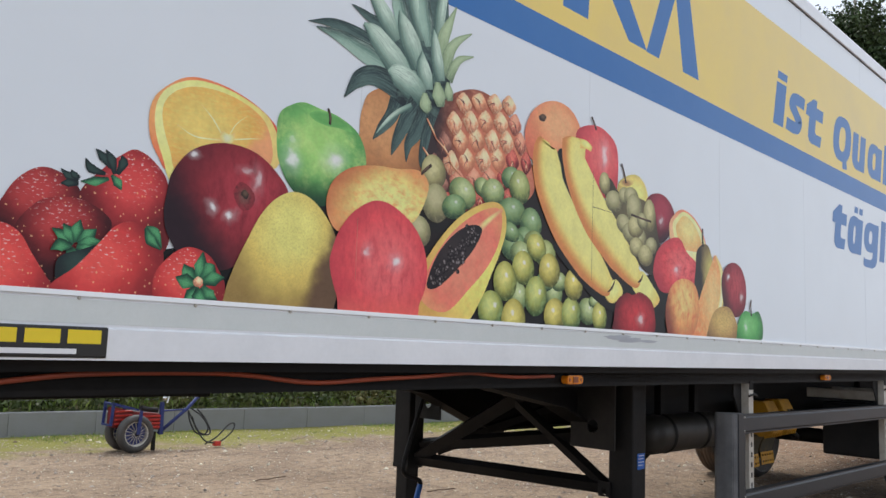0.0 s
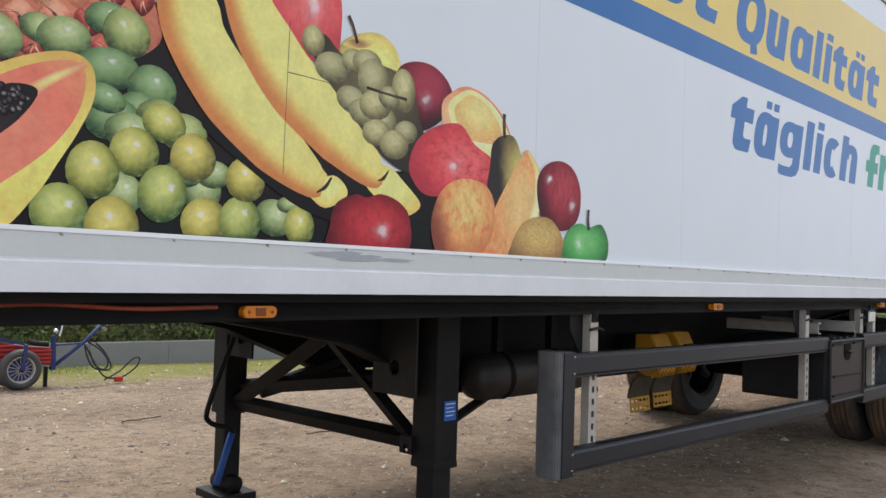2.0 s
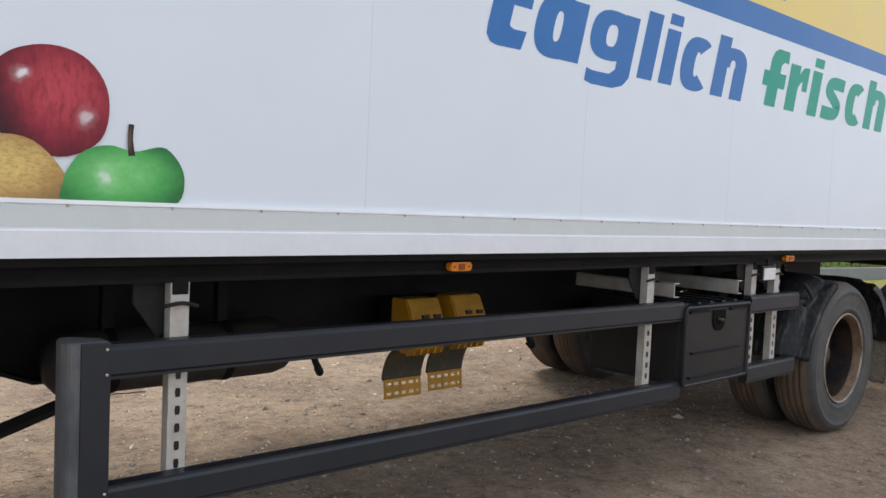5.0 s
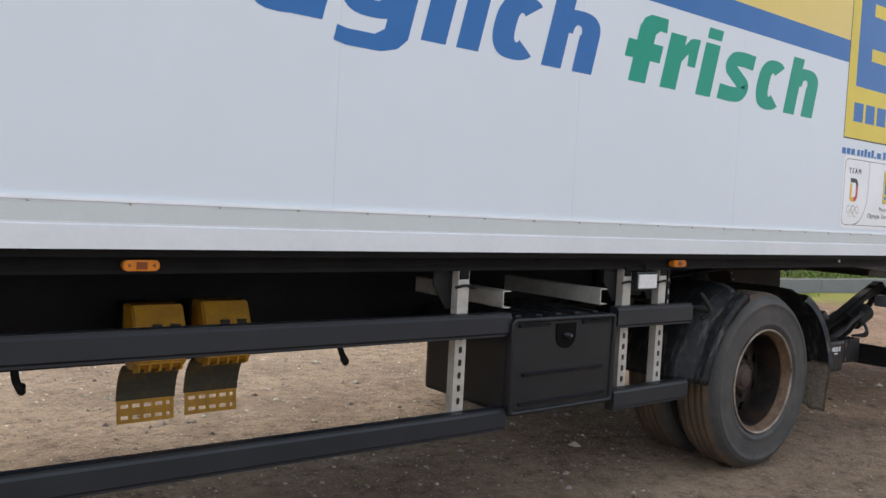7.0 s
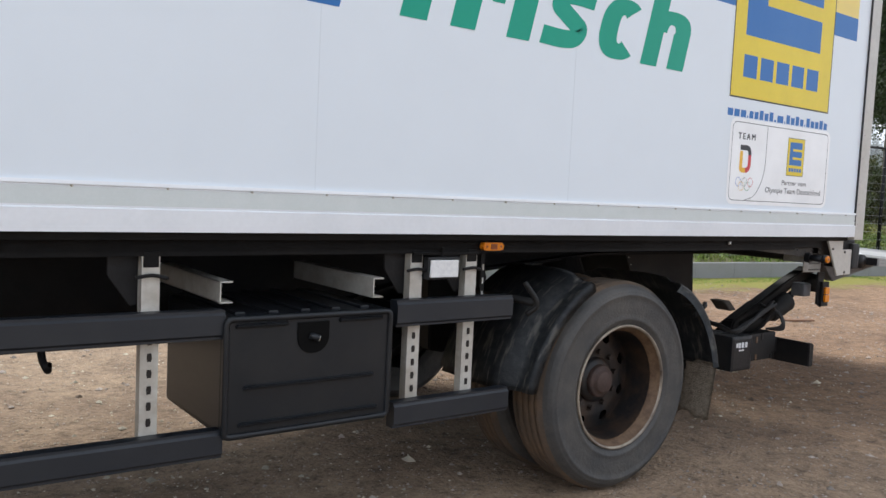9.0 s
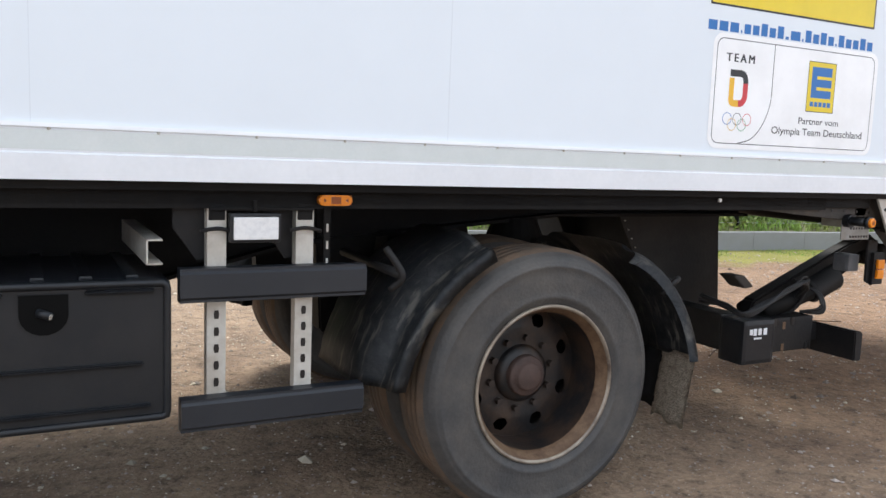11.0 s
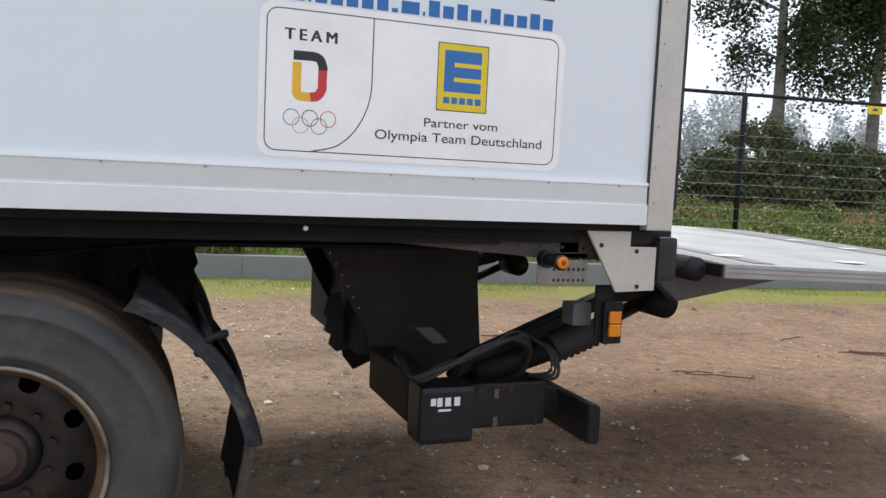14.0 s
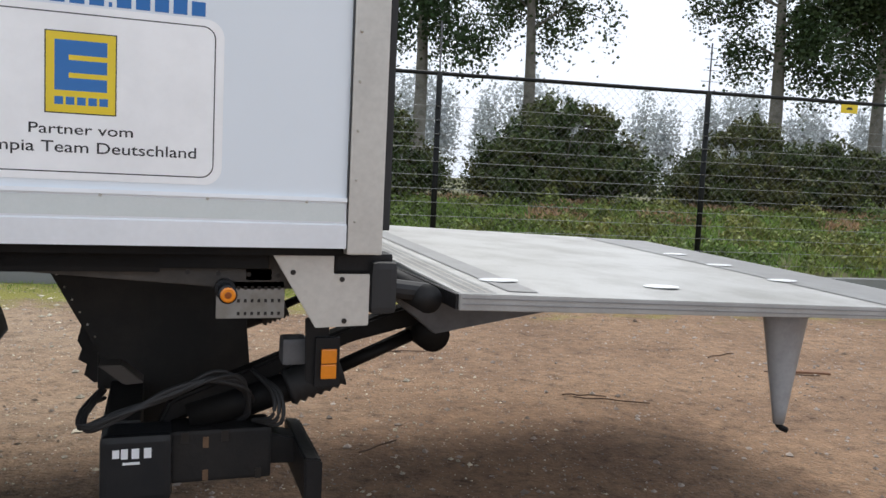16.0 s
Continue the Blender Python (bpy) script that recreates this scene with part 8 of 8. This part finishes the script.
blades("kerb_moss", 14000, (-3, 22), (-0.75, -0.02), 0.035, GRASS, "low moss and grass at the foot of the kerb", 5, -0.05)


def tree(h, crown_from, count, seed):
    """A tall slim poplar: bare trunk, limbs, hanging sprays of leaves."""
    global rng
    rng = np.random.default_rng(seed)
    root = thing("tree", (0, 0, 0), "tall slim poplar with a bare trunk and loose dark foliage", "tree", "poplars beyond the fence")
    trunk = smooth_line([(0, 0, -0.2), (0.05, 0.03, h * 0.3), (-0.04, 0.05, h * 0.6), (0.05, 0, h)], 6)
    part("trunk", tube(trunk, list(np.linspace(0.19, 0.03, len(trunk))), 12), BARK, root, smooth=True)
    limbs = bmesh.new()
    pts = []
    for i in range(34):
        z = crown_from + (h * 0.95 - crown_from) * rng.uniform(0, 1) ** 0.85
        a = rng.uniform(0, 2 * math.pi)
        ln = rng.uniform(0.9, 2.3) * (1 - 0.5 * (z - crown_from) / h)
        p0 = Vector((0, 0, z))
        p1 = p0 + Vector((math.cos(a) * ln * 0.5, math.sin(a) * ln * 0.5, ln * 0.35))
        p2 = p0 + Vector((math.cos(a) * ln, math.sin(a) * ln, ln * rng.uniform(-0.15, 0.45)))
        tube([p0, p1, p2], [0.045, 0.025, 0.008], 6, limbs)
        for s in range(9):
            c = np.array(p1.lerp(p2, rng.uniform(-0.4, 1.1))) + rng.normal(size=3) * 0.22
            k = count // 270
            cl = c + rng.normal(size=(k, 3)) * np.array([0.17, 0.17, 0.24])
            cl[:, 2] -= np.abs(rng.normal(size=k)) * 0.42
            pts.append(cl)
    part("branching", limbs, BARK, root)
    ob = new("crown", leaf_mesh("crown", np.concatenate(pts), 0.092, LEAF_DARK, 0.5))
    ob.parent = root
    return root


t1, t2 = tree(11, 3.3, 34000, 21), tree(10, 2.9, 33000, 22)
t1.location = (15.04, 16.2, 0.9)
t2.location = (17.86, 16.2, 0.9)
for i, (x, y) in enumerate(((25.3, 16.0), (28.6, 15.6), (32.5, 14.8), (38.0, 13.0), (10.9, 16.8), (45.0, 16.0))):
    copy_thing((t1, t2)[i % 2], pose(x, y, 0.9, 0, 0, 67 * i + 20)).scale = (1.2, 1.2, 1.0) if i < 2 else (1, 1, 1)

tall = copy_thing(t1, pose(34.0, 8.6, 0.5, 0, 0, 140))
tall.scale = (1.45, 1.45, 1.45)

# far trees; the haze is put into their pale leaf colour
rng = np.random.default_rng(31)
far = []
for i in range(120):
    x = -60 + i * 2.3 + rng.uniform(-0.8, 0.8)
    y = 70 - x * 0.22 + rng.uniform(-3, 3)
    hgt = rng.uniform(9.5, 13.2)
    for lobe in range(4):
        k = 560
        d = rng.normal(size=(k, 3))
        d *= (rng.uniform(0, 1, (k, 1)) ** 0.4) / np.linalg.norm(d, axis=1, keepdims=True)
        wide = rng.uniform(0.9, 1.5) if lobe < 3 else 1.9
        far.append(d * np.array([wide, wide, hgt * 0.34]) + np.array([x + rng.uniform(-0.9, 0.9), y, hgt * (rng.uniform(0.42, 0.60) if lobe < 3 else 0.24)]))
far_me = leaf_mesh("backdrop", np.concatenate(far), 0.25, material("far_trees_haze_tint", (0.50, 0.525, 0.535), 0.9, spots=(0.54, 0.565, 0.575), scale=0.1, amount=0.6), 0.0, 0.5)
tagged(new("backdrop", far_me), "line of far trees with the haze painted into their pale colour", "backdrop", kind="structure")


# ---- two-wheeled trolley by the kerb ----
cart = thing("trolley", (3.10, 7.0, 0), "blue and red two-wheeled workshop trolley resting on its stand", "trolley")


def cart_wheel(y):
    cx, cz = 3.10, 0.205
    w = part("wheel", lathe([(0.125, y + 0.02), (0.135, y - 0.005), (0.170, y - 0.015), (0.195, y + 0.005), (0.205, y + 0.045), (0.195, y + 0.085), (0.165, y + 0.105), (0.12, y + 0.09)], cx, cz, 36), TYRE, cart, "grey pneumatic wheel", True)
    part("rim", lathe([(0.135, y + 0.0), (0.126, y - 0.004), (0.12, y + 0.015), (0.118, y + 0.05)], cx, cz, 30), GALV, w, "bright spoked rim", True)
    part("hub", tube([(cx, y - 0.02, cz), (cx, y + 0.10, cz)], 0.024, 14), DUSTY, w)
    part("wheel_web", lathe([(0.12, y + 0.05), (0.02, y + 0.055)], cx, cz, 30), BLUE_PAINT, w)
    for k in range(16):
        a = 2 * math.pi * k / 16
        part("spoke", tube([(cx + 0.02 * math.cos(a), y + 0.0, cz + 0.02 * math.sin(a)), (cx + 0.122 * math.cos(a + 0.12), y + 0.012, cz + 0.122 * math.sin(a + 0.12))], 0.0035, 5), GALV, w)


cart_wheel(6.80)
cart_wheel(7.08)
part("axle", tube([(3.10, 6.8, 0.205), (3.10, 7.16, 0.205)], 0.015, 8), GALV, cart)
for y in (6.775, 7.19):
    part("fork", prism([(3.085, 0.20), (3.125, 0.20), (3.145, 0.45), (3.11, 0.46)], y, y + 0.012, bevel=0.003), BLUE_PAINT, cart)
for y in (6.885, 7.08):
    part("front_frame", prism([(2.835, 0.29), (2.862, 0.29), (2.878, 0.52), (2.850, 0.545)], y, y + 0.03, bevel=0.004), BLUE_PAINT, cart)
part("front_frame", box(2.835, 2.86, 6.90, 7.10, 0.29, 0.31, 0.004), BLUE_PAINT, cart)
part("front_frame", box(2.85, 2.875, 6.90, 7.10, 0.515, 0.535, 0.004), BLUE_PAINT, cart)
for y in (6.885, 7.085):
    part("top_bar", prism([(2.850, 0.515), (3.15, 0.440), (3.15, 0.462), (2.850, 0.545)], y, y + 0.02, bevel=0.003), BLUE_PAINT, cart)
housing = part("motor_housing", prism([(2.885, 0.27), (3.43, 0.225), (3.43, 0.40), (3.16, 0.425), (2.885, 0.49)], 6.93, 7.09, bevel=0.01), material("dull_red_housing", (0.22, 0.02, 0.018), 0.55, spots=(0.05, 0.01, 0.01), scale=8, amount=0.6), cart, "red slatted motor housing")
for k in range(4):
    part("housing_slat", box(2.90, 3.09, 6.912, 6.932, 0.30 + k * 0.044, 0.318 + k * 0.044, 0.004), RED_PAINT, housing)
    part("housing_slat", box(3.19, 3.42, 6.912, 6.932, 0.25 + k * 0.040, 0.268 + k * 0.040, 0.004), RED_PAINT, housing)
part("clutch_cover", tube([(3.19, 6.93, 0.47), (3.30, 6.96, 0.45), (3.40, 6.96, 0.44)], 0.028, 10), DUSTY, cart)
part("upright", prism([(3.425, 0.17), (3.475, 0.17), (3.465, 0.53), (3.425, 0.53)], 6.93, 6.97, bevel=0.004), BLUE_PAINT, cart)
part("stand", box(3.385, 3.415, 6.98, 7.03, -0.01, 0.20, 0.005), DUSTY, cart)
part("handle", tube([(3.42, 6.95, 0.18), (3.76, 6.95, 0.45), (4.08, 6.95, 0.78)], 0.020, 10), BLUE_PAINT, cart, "long blue pull handle", True)
part("handle_grip", tube([(4.06, 6.85, 0.76), (4.08, 6.95, 0.78), (4.06, 7.05, 0.76)], 0.016, 8), RUBBER, cart)
part("side_arm", tube([(3.46, 6.95, 0.43), (3.75, 6.95, 0.44)], 0.010, 8), BLUE_PAINT, cart)
knob = bmesh.new()
bmesh.ops.create_uvsphere(knob, u_segments=14, v_segments=8, radius=0.028, matrix=Matrix.Translation((3.455, 6.92, 0.575)))
part("knob", knob, CHROME, cart, "polished knob", True)
part("lever", tube([(3.50, 6.94, 0.52), (3.525, 6.94, 0.62), (3.46, 6.94, 0.80)], 0.009, 6), LIP, cart, "thin white lever")
loops = ([(3.76, 6.93, 0.43), (3.78, 6.90, 0.30), (3.84, 6.86, 0.18), (3.98, 6.84, 0.15), (4.03, 6.88, 0.20), (3.97, 6.92, 0.34), (3.88, 6.94, 0.44)],
         [(3.77, 6.94, 0.42), (3.86, 6.88, 0.22), (3.95, 6.82, 0.08), (4.12, 6.80, 0.07), (4.30, 6.84, 0.17), (4.34, 6.86, 0.26), (4.26, 6.86, 0.25), (4.10, 6.82, 0.13), (3.93, 6.80, 0.05)],
         [(3.80, 6.94, 0.45), (3.92, 6.90, 0.36), (3.99, 6.86, 0.24), (3.94, 6.84, 0.16), (3.85, 6.86, 0.21), (3.80, 6.90, 0.36)])
for loop in loops:
    part("cable", tube(smooth_line(loop, 7), 0.009, 6), RUBBER, cart, "looped black cable", True)
cart.location.x += 0.06
part("plug", box(4.11, 4.19, 6.78, 6.84, 0.02, 0.075, 0.01), RED_PAINT, cart, "red plug")


# ---- loose stones, twigs and sticks ----
def scatter_stones(count, xr, yr, size, seed, name, mat, label, flat_=0.6):
    r = np.random.default_rng(seed)
    base = np.array([(1, 0, 0), (-1, 0, 0), (0, 1, 0), (0, -1, 0), (0, 0, 1), (0, 0, -1)], float)
    tri = np.array([(0, 2, 4), (2, 1, 4), (1, 3, 4), (3, 0, 4), (2, 0, 5), (1, 2, 5), (3, 1, 5), (0, 3, 5)])
    x, y = r.uniform(*xr, count), r.uniform(*yr, count)
    ok = y < kerb_y(x) - 0.1
    x, y = x[ok], y[ok]
    k = len(x)
    z = np.array([noise.noise((a * 0.9, b * 0.9, 0)) * 0.016 + noise.noise((a * 3.1, b * 3.1, 4)) * 0.008 for a, b in zip(x, y)])
    s = size * r.pareto(2.6, k) * 0.5 + size * 0.6
    s = np.minimum(s, size * 4)
    v = base[None] * r.uniform(0.6, 1.3, (k, 6, 1)) * s[:, None, None] * np.array([1, 1, flat_])
    a = r.uniform(0, 6.28, k)
    vx = v[:, :, 0] * np.cos(a)[:, None] - v[:, :, 1] * np.sin(a)[:, None]
    vy = v[:, :, 0] * np.sin(a)[:, None] + v[:, :, 1] * np.cos(a)[:, None]
    v = np.stack([vx + x[:, None], vy + y[:, None], v[:, :, 2] + z[:, None] + s[:, None] * 0.15], 2)
    f = (tri[None] + (np.arange(k) * 6)[:, None, None]).reshape(-1, 3)
    me = bpy.data.meshes.new(name)
    me.from_pydata(v.reshape(-1, 3).tolist(), [], f.tolist())
    me.materials.append(mat)
    return tagged(new(name, me), label, "stones", kind="stuff")


scatter_stones(60000, (-1, 17), (-1.0, 9.0), 0.0062, 41, "gravel", STONE, "loose gravel trodden into the sand")
scatter_stones(9000, (0, 11.5), (0.5, 9.0), 0.008, 42, "stones", material("pale_stones", (0.58, 0.51, 0.41), 0.8, island=True), "scattered pale stones")
scatter_stones(1500, (0, 16), (-1.0, 8.5), 0.008, 43, "clods", material("dark_clods", (0.15, 0.11, 0.08), 0.95), "small dark clods of earth")


def stick(x, y, length, turn, thick=0.005):
    r = random.Random(int(x * 100))
    pts = [(length * (t - 0.5), 0.03 * length * r.uniform(-1, 1), 0.012 + 0.01 * r.random()) for t in np.linspace(0, 1, 6)]
    ob = mesh_object("stick", tube(smooth_line(pts, 3), thick, 6), TWIG, True)
    ob.location = (x, y, 0.0)
    ob.rotation_euler = (0, 0, radians(turn))
    return tagged(ob, "thin brown broken stick lying on the sand", "stick", "sticks on the yard")


for x, y, ln, tu in ((14.05, 2.72, 0.42, -30), (12.02, 2.42, 0.30, -18), (12.15, 2.28, 0.50, -26), (13.9, 3.4, 0.35, 15), (11.2, 3.9, 0.45, -10), (10.4, 1.7, 0.28, 30),
                     (3.4, 4.6, 0.35, 5), (4.3, 3.3, 0.30, -12), ):
    stick(x, y, ln, tu)
plank = mesh_object("wood_scrap", box(-0.2, 0.2, -0.03, 0.03, 0, 0.025, 0.004), material("rough_brown_wood", (0.22, 0.11, 0.06), 0.8, scale=12, amount=0.5))
plank.location, plank.rotation_euler = (14.2, 2.75, 0.0), (0, 0, -0.4)
tagged(plank, "short scrap of rough brown wood on the sand", "wood scrap")
